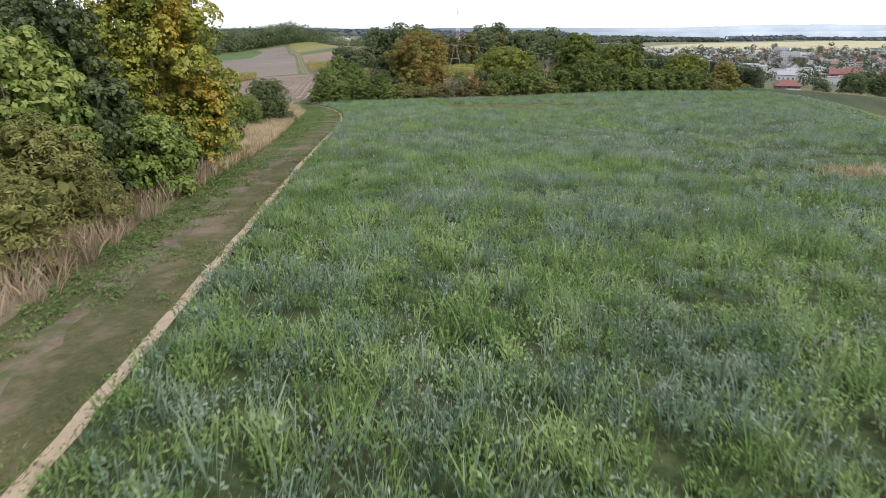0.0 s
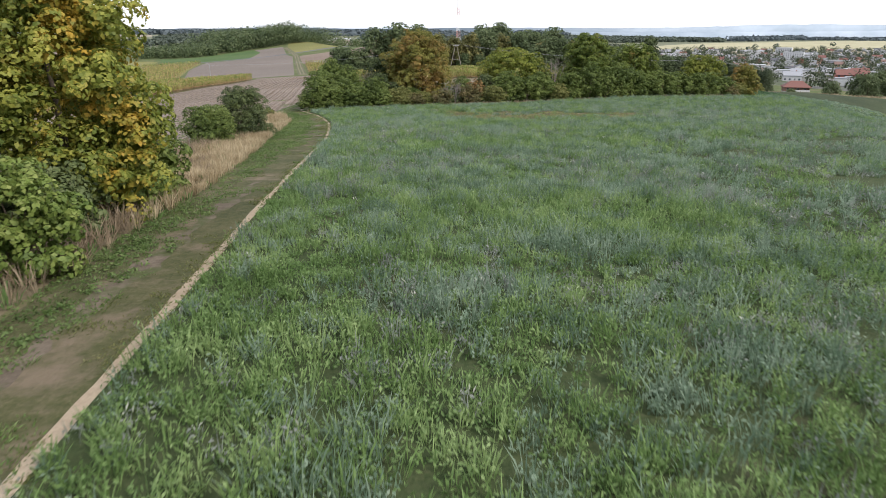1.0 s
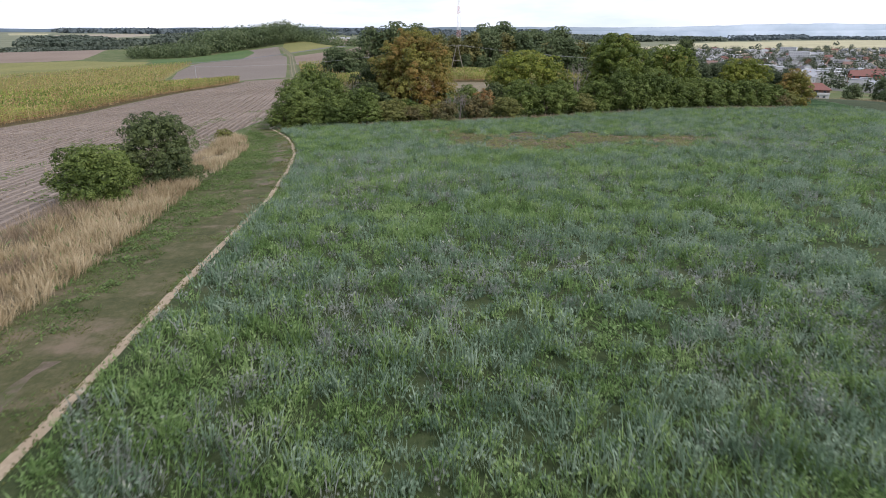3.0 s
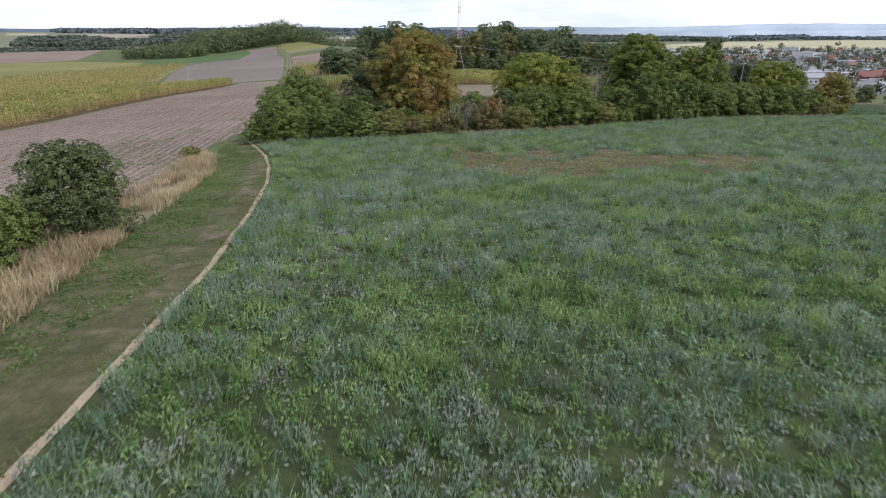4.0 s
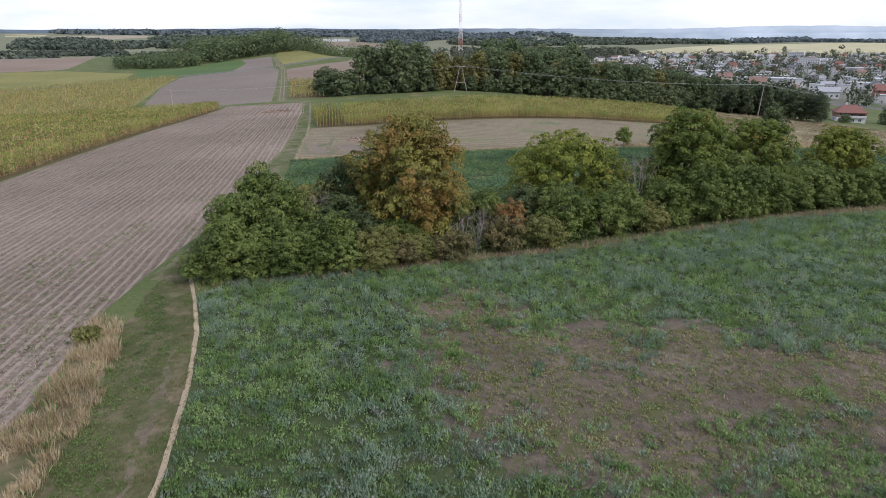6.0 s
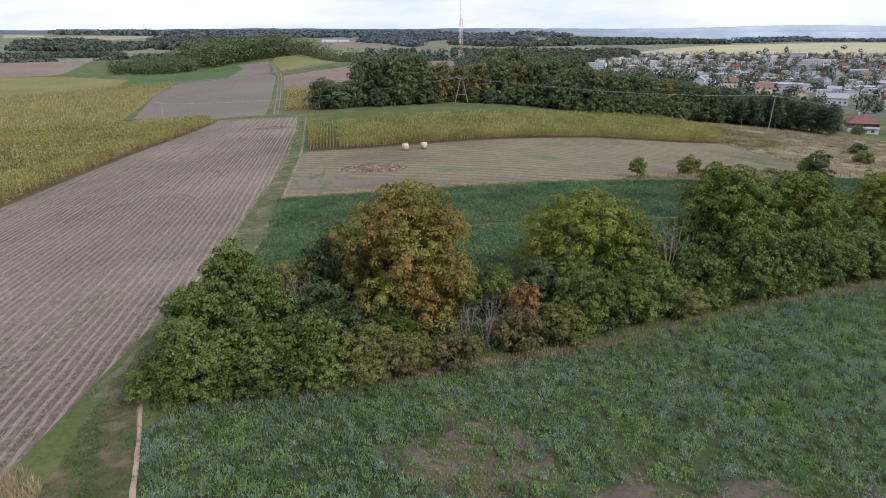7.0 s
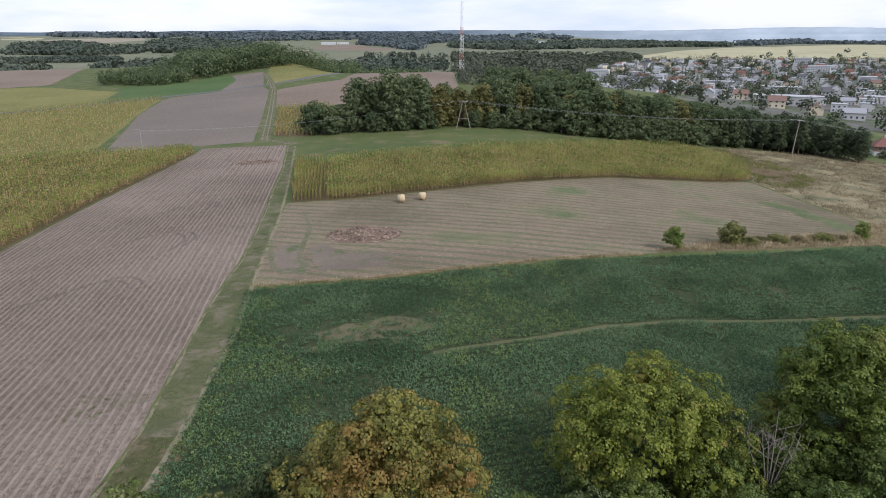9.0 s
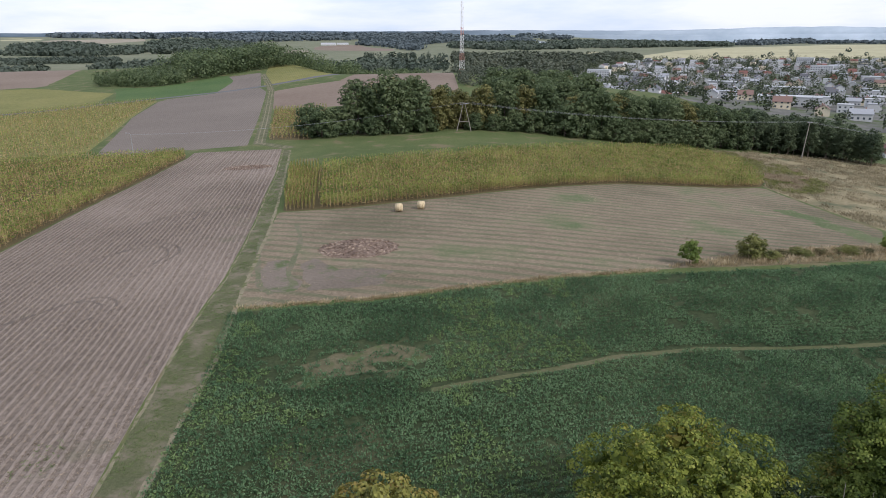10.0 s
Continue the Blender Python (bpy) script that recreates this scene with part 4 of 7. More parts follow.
# ---- hedge across the fields ----
stand(plant("tree", "broad tree turning rusty brown in the hedge", "tree", 31, 10.7, 5.4, L_rust, 496, 105, 0.19, 0.24, 32, 0.05, 0.30, clump=0.6), -3.9, 115.2)
stand(plant("tree", "low broad olive-yellow tree in the hedge", "tree", 32, 8.0, 6.3, L_olive, 422, 96, 0.19, 0.2, 30, 0.05, 0.32, clump=0.6), 12.2, 124.0)
stand(plant("tree", "tall olive-green tree in the hedge", "tree", 33, 10.4, 4.6, L_olive_green, 471, 104, 0.19, 0.24, 32, 0.04, 0.31, clump=0.6), 25.2, 125.4)
stand(plant("tree", "green tree with yellow tips in the hedge", "tree", 34, 9.0, 5.0, L_olive_green, 347, 96, 0.19, 0.2, 26, 0.04, 0.33, clump=0.6), 34.8, 131.0)
stand(plant("tree", "dark green slender tree in the hedge", "tree", 35, 10.6, 2.6, L_dark, 152, 76, 0.238, 0.18, 14, 0.1, 0.4, clump=0.55), 38.6, 136.0)
stand(plant("tree", "rounded yellow-green tree at the hedge's end", "tree", 36, 8.0, 4.9, L_olive, 322, 95, 0.19, 0.16, 22, 0.12, 0.33, clump=0.58), 50.8, 141.5)
stand(plant("tree", "small tree turning orange-brown at the hedge's end", "tree", 38, 5.6, 2.7, L_rust, 161, 70, 0.216, 0.12, 16, 0.03, 0.38, clump=0.5), 56.4, 134.6)
dead = tagged(new("dead_tree"), "bare grey dead tree in the hedge", "tree")
drng = np.random.default_rng(37)
twigs = []
for i in range(7):
    a_, r_ = i * 0.9 + drng.uniform(-.3, .3), drng.uniform(0.8, 1.9)
    tip = (math.cos(a_) * r_, math.sin(a_) * r_, drng.uniform(5.2, 7.2))
    elbow = (tip[0] * .35, tip[1] * .35, tip[2] * .5)
    twigs.append(tube([(0, 0, 0), elbow, tip], [.06, .04, .010], 5))
    for k in range(6):
        f_ = drng.uniform(.3, .9)
        p0 = np.array(elbow) * (1 - f_) + np.array(tip) * f_
        p1 = p0 + drng.normal(0, .5, 3) + (0, 0, .6)
        p2 = p1 + drng.normal(0, .3, 3) + (0, 0, .35)
        twigs.append(tube([p0, p1, p2], [.025, .014, .006], 4))
part("trunk", mesh_of("trunk", *joined(twigs)), M_deadwood, dead)
stand(dead, 18.9, 121.0)
again(dead, -11.5, 112.0, 1.3, 0.75)
again(dead, 2.2, 108.6, 2.6, 0.45)
again(dead, 2.8, 111.8, 0.3, 0.5)
again(dead, 1.2, 111.0, 1.9, 0.45)
again(dead, 3.8, 110.4, 4.1, 0.4)
again(dead, 0.6, 109.4, 0.6, 0.4)

G_H = "hedge shrubs"
hedge_kinds = [
    plant("shrub", "dense green blackthorn shrub in the hedge", "shrub", 41, 4.6, 2.6, L_green, 123, 74, 0.168, 0.07, 17, 0.05, 0.33, stems=5, group=G_H, clump=0.5),
    plant("shrub", "dense green hawthorn shrub in the hedge", "shrub", 42, 4.2, 2.5, L_green, 118, 74, 0.168, 0.07, 17, 0.05, 0.33, stems=5, group=G_H, clump=0.5),
    plant("shrub", "low olive-green shrub in the hedge", "shrub", 43, 3.2, 2.4, L_willow, 106, 70, 0.16, 0.06, 9, 0.03, 0.45, stems=5, group=G_H, clump=0.46),
    plant("shrub", "dark green shrub in the hedge", "shrub", 44, 4.4, 2.3, L_dark, 106, 70, 0.168, 0.07, 17, 0.05, 0.33, stems=5, group=G_H, clump=0.48),
    plant("shrub", "withered brownish shrub at the hedge's edge", "shrub", 45, 1.9, 1.4, L_brownish, 53, 64, 0.126, 0.03, 7, 0.03, 0.48, stems=5, group=G_H, clump=0.34),
    plant("shrub", "red-brown leaved shrub in the hedge", "shrub", 46, 3.0, 1.7, L_red, 71, 64, 0.135, 0.05, 8, 0.05, 0.45, stems=5, group=G_H, clump=0.38),
]
used = [False] * len(hedge_kinds)


def hedge(kind, x, y, size=1.0, tall=1.0):
    turn = (x * 12.9 + y * 7.7) % 6.28
    if used[kind]:
        again(hedge_kinds[kind], x, y, turn, size, tall)
    else:
        used[kind] = True
        stand(hedge_kinds[kind], x, y, turn, size, tall)


HEDGE_WEST = [
    (0, -18.2, 102.9, 0.8, 0.75), (1, -18, 109, 1.1, 1.1), (0, -17.4, 104.6, 1, 0.95), (0, -17.2, 113.6, 1.15, 1.25), (1, -15.4, 103.1, 0.85, 0.8),
    (0, -14.2, 110.2, 1.1, 1.1), (1, -13.6, 105.4, 1, 0.9), (2, -12.6, 116.6, 1.1, 1.3), (0, -12.2, 103.6, 0.85, 0.75), (3, -10.2, 117.4, 1.1, 1.35),
    (0, -9.8, 106, 0.95, 0.9), (3, -9.6, 111.2, 1, 1), (1, -9, 104.2, 0.8, 0.75), (3, -7.5, 109.6, 0.9, 0.8)]
HEDGE_FOOT = [
    (3, -6.4, 118.4, 1, 1.1), (2, -6.2, 106.8, 0.9, 0.9), (2, -5.8, 104.6, 0.75, 0.7), (1, -4.4, 110.6, 0.8, 0.7), (4, -3.6, 105.6, 1, 0.9),
    (2, -2.6, 107, 0.75, 0.8), (4, 0.2, 106.8, 1.15, 1), (0, 3.4, 117, 0.9, 0.9), (4, 4.4, 109.6, 1.2, 1.2), (5, 5.4, 113.8, 0.95, 1.1),
    (3, 7.2, 117.2, 0.95, 0.95), (2, 8.2, 110.9, 0.9, 0.85), (1, 8.4, 121, 0.9, 0.9), (0, 10, 118.6, 1, 0.9)]
HEDGE_MIDDLE = [
    (0, 10.4, 113.6, 0.95, 1.02), (1, 13.6, 114.2, 0.95, 0.9), (1, 16, 121, 0.9, 1.14), (0, 16.2, 116.4, 0.95, 0.96), (3, 17.6, 125, 1, 1.08),
    (2, 18.6, 115.9, 0.85, 0.9), (0, 20.4, 121.6, 0.8, 1.08), (1, 21.2, 118.4, 1, 0.96), (0, 24.6, 119.4, 1.05, 1.14), (0, 26.8, 123.6, 0.9, 1.08),
    (1, 27.4, 120.6, 1, 1.14), (1, 29.4, 126, 1.1, 1.2), (0, 29.8, 121.9, 1, 1.08), (1, 32.4, 123.2, 1, 1.08)]
HEDGE_EAST = [
    (1, 35.2, 124, 1, 0.85), (0, 38.2, 125.4, 1, 0.9), (5, 40.5, 128.5, 0.6, 0.9), (0, 41.4, 126.6, 1, 0.85), (0, 43, 133, 1, 0.9),
    (1, 44.6, 127.4, 1, 0.9), (0, 47.6, 128.8, 0.95, 0.9), (1, 50.6, 129.8, 0.95, 0.8), (4, 51.5, 129, 1.2, 0.9), (2, 53.2, 131.4, 0.9, 0.8),
    (2, 55, 134, 0.9, 0.6)]
for kind, x, y, size, tall in HEDGE_WEST + HEDGE_FOOT + HEDGE_MIDDLE + HEDGE_EAST:
    hedge(kind, x, y, size, tall)

# brambles and nettles that fill the hedge's floor
brng_ = np.random.default_rng(77)
t_ = brng_.uniform(0, 1, 3400)
fx = np.interp(t_, [0, .2, .35, .5, .75, 1], [-19, -5, 3, 11, 33, 52])
fy = np.interp(t_, [0, .2, .35, .5, .75, 1], [103.2, 105.2, 108.4, 111, 122, 128]) + brng_.uniform(0, 1, 3400) * np.interp(t_, [0, .35, 1], [14, 12, 9])
fh = brng_.uniform(.4, 1.3, 3400)
fcen = np.repeat(np.column_stack([fx, fy, ground_z(fx, fy) + fh * .6]), 14, 0) + brng_.normal(0, .3, (3400 * 14, 3))
fv = leaves_at(brng_, fcen, np.tile((0, 0, .9), (len(fcen), 1)), .24, .6, .45)
tagged(part("undergrowth", mesh_of("undergrowth", fv, quads(len(fcen))), L_dark), "dark brambles filling the floor of the hedge", "brambles", kind="stuff")

# ---- small trees on the bank and the dry hill ----
stand(plant("small_tree", "small bright green tree on the grass bank", "tree", 51, 3.6, 1.35, L_light, 71, 57, 0.184, 0.06, 9, 0.2, 0.45, clump=0.32), 33.2, 181.6)
stand(plant("shrub", "olive-green bush on the grass bank", "shrub", 52, 3.6, 1.9, L_willow, 82, 57, 0.194, 0.06, 9, 0.08, 0.45, stems=4, clump=0.42), 43.6, 185.6)
stand(plant("small_tree", "small green tree on the grass bank", "tree", 53, 3.0, 1.2, L_light, 59, 53, 0.184, 0.05, 8, 0.2, 0.45, clump=0.3), 67.9, 192.0)
stand(plant("shrub", "round bush on the dry hillside", "shrub", 54, 3.0, 2.2, L_willow, 71, 53, 0.238, 0.06, 9, 0.05, 0.45, stems=4, clump=0.5), 102.5, 229.0)
stand(plant("shrub", "round dark bush on the dry hillside", "shrub", 55, 3.0, 2.4, L_dark, 71, 53, 0.238, 0.06, 9, 0.05, 0.45, stems=4, clump=0.5), 119.5, 258.5)
for i, (x, y) in enumerate(((46.5, 186.4), (49.5, 188.2), (52, 188), (56, 189.5), (61, 190.5), (64, 191))):
    again(hedge_kinds[4 if i % 2 else 2], x, y, i * 1.1, 0.75, 0.62 if i % 2 else 0.5, "low dull green shrub on the grass bank")


# ---- weeds, grasses and crops ----
def blades_at(rng, base, height, width, lean, per, foot=0.1):
    """Tufts: per upright pointed blades round each foot."""
    k = len(base) * per
    a = rng.uniform(0, 2 * math.pi, k)
    out = np.column_stack([np.cos(a), np.sin(a), np.zeros(k)])
    h = np.repeat(height, per) * rng.uniform(0.55, 1.1, k)
    sl = rng.uniform(0.1, 1, k) * lean
    root = np.repeat(base, per, 0) + out * (rng.uniform(0, 1, k) * foot)[:, None]
    way = unit(out * sl[:, None] + (0, 0, 1))
    side = np.cross(way, unit(rng.normal(0, 1, (k, 3))))
    side = unit(side) * (np.repeat(width, per) * rng.uniform(0.6, 1.3, k) * 0.5)[:, None]
    mid = root + way * (h * 0.55)[:, None]
    tip = root + way * h[:, None] + out * (h * sl * 0.35)[:, None]
    return np.stack([root, mid + side, tip, mid - side], 1).reshape(-1, 3)


def tufts_at(rng, base, height, radius, length, per, width=0.4):
    """Leafy domes: small leaves through a rounded tuft, facing outward and up."""
    k = len(base) * per
    a, r = rng.uniform(0, 2 * math.pi, k), np.sqrt(rng.uniform(0, 1, k))
    h = np.repeat(height, per)
    z = h * (1 - 0.55 * r * r) * rng.uniform(0.45, 1.0, k)
    out = np.column_stack([np.cos(a) * r, np.sin(a) * r, np.zeros(k)])
    cen = np.repeat(base, per, 0) + out * np.repeat(radius, per)[:, None] + np.column_stack([np.zeros(k), np.zeros(k), z])
    return leaves_at(rng, cen, out * 0.8 + (0, 0, 0.75), length, width, 0.45)


def scatter(rng, poly, density, box, margin=0.12):
    x0, y0, x1, y1 = box
    n = int((x1 - x0) * (y1 - y0) * density)
    x, y = rng.uniform(x0, x1, n), rng.uniform(y0, y1, n)
    keep = signed_polygon(poly)(x, y) > margin
    return x[keep], y[keep]


def rooted(x, y, sink=0.02):
    return np.column_stack([x, y, ground_z(x, y) - sink])


def stuff(name, verts, mat, label, category):
    return tagged(part(name, mesh_of(name, verts, quads(len(verts) // 4)), mat), label, category, kind="stuff")


W_green = leaf("weed_green", [(0.2, (0.102, 0.171, 0.051)), (0.5, (0.173, 0.270, 0.090)), (0.8, (0.273, 0.368, 0.151))], big=0.6, glow=0.42, each=.4)
W_blue = leaf("weed_blue_green", [(0.2, (0.104, 0.164, 0.097)), (0.5, (0.175, 0.252, 0.164)), (0.8, (0.272, 0.348, 0.251))], big=0.6, glow=0.42, each=.4)
W_grey = leaf("weed_grey_lilac", [(0.2, (.150, .172, .142)), (0.5, (.222, .243, .208)), (0.8, (.305, .322, .288))], big=0.6, glow=0.42, each=.3)
W_low = leaf("weed_bright_low", [(0.2, (0.084, 0.154, 0.042)), (0.5, (0.141, 0.232, 0.074)), (0.8, (0.207, 0.308, 0.119))], big=0.6, glow=0.42, each=.4)
W_flower = leaf("weed_pale_tips", [(0.2, (.35, .37, .28)), (0.8, (.60, .60, .52))], big=0.5, glow=0.42)
W_straw = leaf("dry_grass", [(0.2, (0.239, 0.184, 0.101)), (0.5, (0.405, 0.322, 0.193)), (0.8, (0.552, 0.459, 0.304))], big=0.4, glow=0.42)
W_brown = leaf("dry_brown_stalks", [(0.2, (0.169, 0.130, 0.086)), (0.5, (0.304, 0.235, 0.156)), (0.8, (0.456, 0.358, 0.250))], big=0.4, glow=0.42)
W_hill = leaf("hill_dry_grass", [(0.2, (0.19, 0.158, 0.098)), (0.5, (0.30, 0.255, 0.162)), (0.8, (0.425, 0.365, 0.24))], big=0.2, glow=0.42)
W_lane = leaf("lane_grass", [(0.2, (.085, .105, .033)), (0.5, (.135, .152, .052)), (0.8, (.20, .20, .085))], big=0.3, glow=0.42)
W_yellow = leaf("yellowing_weeds", [(0.2, (0.144, 0.156, 0.054)), (0.5, (0.228, 0.228, 0.090)), (0.8, (0.324, 0.306, 0.144))], big=0.4, glow=0.42)
W_lane_green = leaf("fresh_lane_grass", [(0.2, (.075, .125, .035)), (0.5, (.12, .185, .055)), (0.8, (.18, .24, .085))], big=0.3, glow=0.42)
W_stub = leaf("cut_corn_stalks", [(0.2, (.16, .127, .098)), (0.5, (.25, .204, .162)), (0.8, (.36, .30, .245))], big=0.2, glow=0.2, each=.7)
C_leaf = leaf("crop_leaf", [(0.2, (0.042, 0.090, 0.040)), (0.5, (0.088, 0.162, 0.074)), (0.8, (0.158, 0.248, 0.120))], big=0.15, glow=0.36, each=.5)
C_bright = leaf("crop_bright_leaf", [(0.2, (0.089, 0.147, 0.052)), (0.5, (0.147, 0.226, 0.081)), (0.8, (0.221, 0.304, 0.119))], big=0.15, glow=0.42, each=.6)
K_green = leaf("corn_leaf", [(0.2, (.070, .122, .022)), (0.5, (.180, .240, .048)), (0.8, (.37, .385, .105))], big=0.12, glow=0.38, each=.5)
K_dry = leaf("corn_dry_leaf", [(0.2, (.20, .125, .055)), (0.5, (.37, .25, .12)), (0.8, (.55, .41, .22))], big=0.3, glow=0.42)

def plumes_at(rng, base, height, radius, length, per, width=0.34):
    """Feathery plants: small leaves that climb several leaning stems, pointing up and out."""
    k = len(base) * per
    stem = rng.integers(0, 4, k)
    a = np.repeat(rng.uniform(0, 6.28, len(base)), per) + stem * 1.57
    h = np.repeat(height, per) * (0.7 + 0.1 * stem)
    f = rng.uniform(0.12, 1.0, k)
    out = np.column_stack([np.cos(a), np.sin(a), np.zeros(k)])
    foot = np.repeat(base, per, 0) + out * (np.repeat(radius, per) * (0.35 + 0.65 * f))[:, None]
    cen = foot + np.column_stack([np.zeros(k), np.zeros(k), h * f])
    b = rng.uniform(0, 6.28, k)
    way = unit(np.column_stack([np.cos(b), np.sin(b), rng.uniform(.5, 1.7, k)]))
    side = unit(np.cross(way, rng.normal(0, 1, (k, 3))))
    ln = (np.repeat(length, per) * rng.uniform(.6, 1.3, k) * (1.15 - .5 * f))[:, None]
    w = ln * width * .5
    return np.stack([cen, cen + way * ln * .5 + side * w, cen + way * ln, cen + way * ln * .5 - side * w], 1).reshape(-1, 3)


wrng = np.random.default_rng(101)
tall_g, blue_g, grey_g, low_g, tips = [], [], [], [], []
for box, dens, per in (((-9, 3, 13, 40), 15, 12), ((-15, 40, 14, 76), 11, 11), ((13, 3, 32, 76), 5.5, 10), ((-20, 76, 32, 122), 8.2, 8), ((32, 20, 62, 128), 3.8, 8)):
    x, y = scatter(wrng, WEED_FIELD, dens, box, 0.34)
    patch = value_noise(x, y, 2.6, 1) * .5 + value_noise(x, y, .9, 2) * .5
    cover = value_noise(x, y, 5.0, 3) * .5 + value_noise(x, y, 1.4, 4) * .5
    rough_ = bare(x, y) - 2.3 + 6.5 * (value_noise(x, y, 3.0, 61) - .5) + 5.5 * (value_noise(x, y, 1.0, 62) - .5)
    keep = (cover > 0.06) & (wrng.random(len(x)) > .93 * step01(rough_, -1.6, 2.6))
    keep &= x < .74 * (y + 3) + 1.5
    keep &= ~((x > 10) & (y < 60) & (cover < 0.16 + .2 * step01(x, 10, 20)))
    x, y, patch, cover, rough_ = x[keep], y[keep], patch[keep], cover[keep], rough_[keep]
    big = (0.40 + 1.25 * patch) * wrng.uniform(.75, 1.3, len(x)) * (1 - .4 * step01(rough_, -1, 1.5))
    pick = wrng.random(len(x))
    tone = value_noise(x, y, 6.0, 5) * .55 + value_noise(x, y, 1.8, 6) * .45
    hue = value_noise(x, y, 4.5, 63) * .5 + value_noise(x, y, 1.3, 64) * .5
    low = (pick < 0.20) | (cover < 0.24) | (rough_ > 1.2)
    lilac = np.clip((tone - 0.48) * 2.2, 0.01, 0.34) * (.25 + .75 * step01(y, 6, 42)) * (1 - .2 * step01(x, 25, 45)) * (1 - .85 * step01(y, 88, 100))
    grey = ~low & (wrng.random(len(x)) < lilac)
    blue = ~low & ~grey & (wrng.random(len(x)) < np.clip(.32 + .22 * step01(y, 12, 45) * (1 - step01(y, 88, 102)) + .28 * step01(x, 16, 34) + (hue - .5) * 2.0, .06, .95))
    green = ~low & ~grey & ~blue
    wide = 1.0 if dens > 10 else 1.25 if dens > 5 else 1.4
    ones = np.ones(len(x))
    fine_, more, domes_ = (.78, 1, 12) if dens > 12 else (.88, 0, 9) if dens > 8 else (.98, -1, 6)
    for mask, store, h, w, lean, blades, leaves, ln in ((green, tall_g, .47, .029, .45, 9, per + 1, .13), (blue, blue_g, .51, .028, .45, 9, per + 2, .12), (grey, grey_g, .50, .024, .5, 6, per + 1, .11), (low, low_g, .24, .040, 1.0, 5, 9, .12)):
        b_ = rooted(x[mask], y[mask])
        if len(b_):
            store.append(blades_at(wrng, b_, h * big[mask], w * (.5 + .5 * fine_) * wide * ones[mask], lean, blades, 0.15 * wide))
            store.append(plumes_at(wrng, b_, h * big[mask], (.13 + .12 * patch[mask]) * wide, ln * fine_ * (.7 + .4 * big[mask]) * wide, leaves + more, .32))
            store.append(tufts_at(wrng, b_, h * .85 * big[mask], (.16 + .14 * patch[mask]) * wide, .085 * (1.3 - .3 * (dens > 12)) * wide, domes_, .5))
    dots = grey & (wrng.random(len(x)) < 0.1)
    if dots.any():
        b_ = rooted(x[dots], y[dots]) + np.column_stack([np.zeros((dots.sum(), 2)), .36 * big[dots]])
        tips.append(blades_at(wrng, b_, .14 * np.ones(len(b_)), .03 * np.ones(len(b_)), 1.0, 4, 0.16))
x, y = scatter(wrng, BARE_PATCH, 17, (-3, 75, 30, 100), -1.2)
keep = value_noise(x, y, 2.4, 33) * .5 + value_noise(x, y, .8, 34) * .5 > .43
b_ = rooted(x[keep], y[keep])
stuff("low_weeds", tufts_at(wrng, b_, wrng.uniform(.06, .26, len(b_)), wrng.uniform(.06, .22, len(b_)), .11, 8), W_yellow, "small yellowing weeds on the bare patch", "weeds")
b_ = rooted(x[~keep], y[~keep])
stuff("dead_weeds", blades_at(wrng, b_, wrng.uniform(.05, .22, len(b_)), .03 * np.ones(len(b_)), 1.2, 5, .15), W_brown, "withered brown weeds on the bare patch", "weeds")
x, y = scatter(wrng, WEED_FIELD, 1.1, (-8, -16, 110, 128), .5)
keep = (x > .74 * (y + 3) + 1.5) | (y < 3) | (x > 62)
b_ = rooted(x[keep], y[keep])
hue = value_noise(b_[:, 0], b_[:, 1], 6, 65)
for store, mask in ((tall_g, hue < .5), (blue_g, hue >= .5)):
    store.append(tufts_at(wrng, b_[mask], .4 * np.ones(mask.sum()), .55 * np.ones(mask.sum()), .34, 7))
stuff("weeds", np.concatenate(tall_g), W_green, "tall green weeds covering the field", "weeds")
stuff("weeds", np.concatenate(blue_g), W_blue, "tall blue-green weeds covering the field", "weeds")
stuff("weeds", np.concatenate(grey_g), W_grey, "withered grey-lilac weeds in the field", "weeds")
stuff("weeds", np.concatenate(low_g), W_low, "low bright green leafy weeds in the field", "weeds")
stuff("weeds", np.concatenate(tips), W_flower, "pale seed heads of the weeds", "weeds")

t_ = wrng.uniform(0, 100, 2600)
ex = np.interp(t_, [p[1] for p in PATH_LINE], [p[0] for p in PATH_LINE]) + wrng.choice([-1, 1], 2600) * wrng.uniform(.09, .24, 2600)
keep = value_noise(ex, t_, .9, 51) > .35
b_ = rooted(ex[keep], t_[keep])
stuff("path_edge_grass", blades_at(wrng, b_, .07 * np.ones(len(b_)), .03 * np.ones(len(b_)), 1.3, 6, .08), W_lane, "short grass along the edges of the footpath", "grass")

VERGE = [*LANE_EDGE[:-3], *VERGE_EDGE[::-1]]
edge_near = signed_polygon([*PATH_LINE, (-20.4, 131), *LANE_EDGE[::-1]])
x, y = scatter(wrng, VERGE, 10, (-24, -4, -5, 96), -.35)
d = -edge_near(x, y)
keep = (wrng.random(len(x)) < np.clip(1.25 - d / 5.5, 0.25, 1) * (1 - .5 * (1 - step01(y, 24, 38)))) & (value_noise(x, y, 2.2, 7) > 0.15 + .16 * step01(y, 56, 70))
x, y, d = x[keep], y[keep], d[keep]
straw = value_noise(x, y, 4.0, 8) * .55 + value_noise(x, y, 1.3, 95) * .6 + 0.12 * d + .55 * (1 - step01(y, 22, 40)) < 0.95
hgt = 0.45 + 0.55 * value_noise(x, y, 1.5, 9)
stuff("dry_grass", blades_at(wrng, rooted(x[straw], y[straw]), hgt[straw], .030 * np.ones(straw.sum()), .45, 14, .2), W_straw, "tall dry straw-coloured grass on the verge", "dry grass")
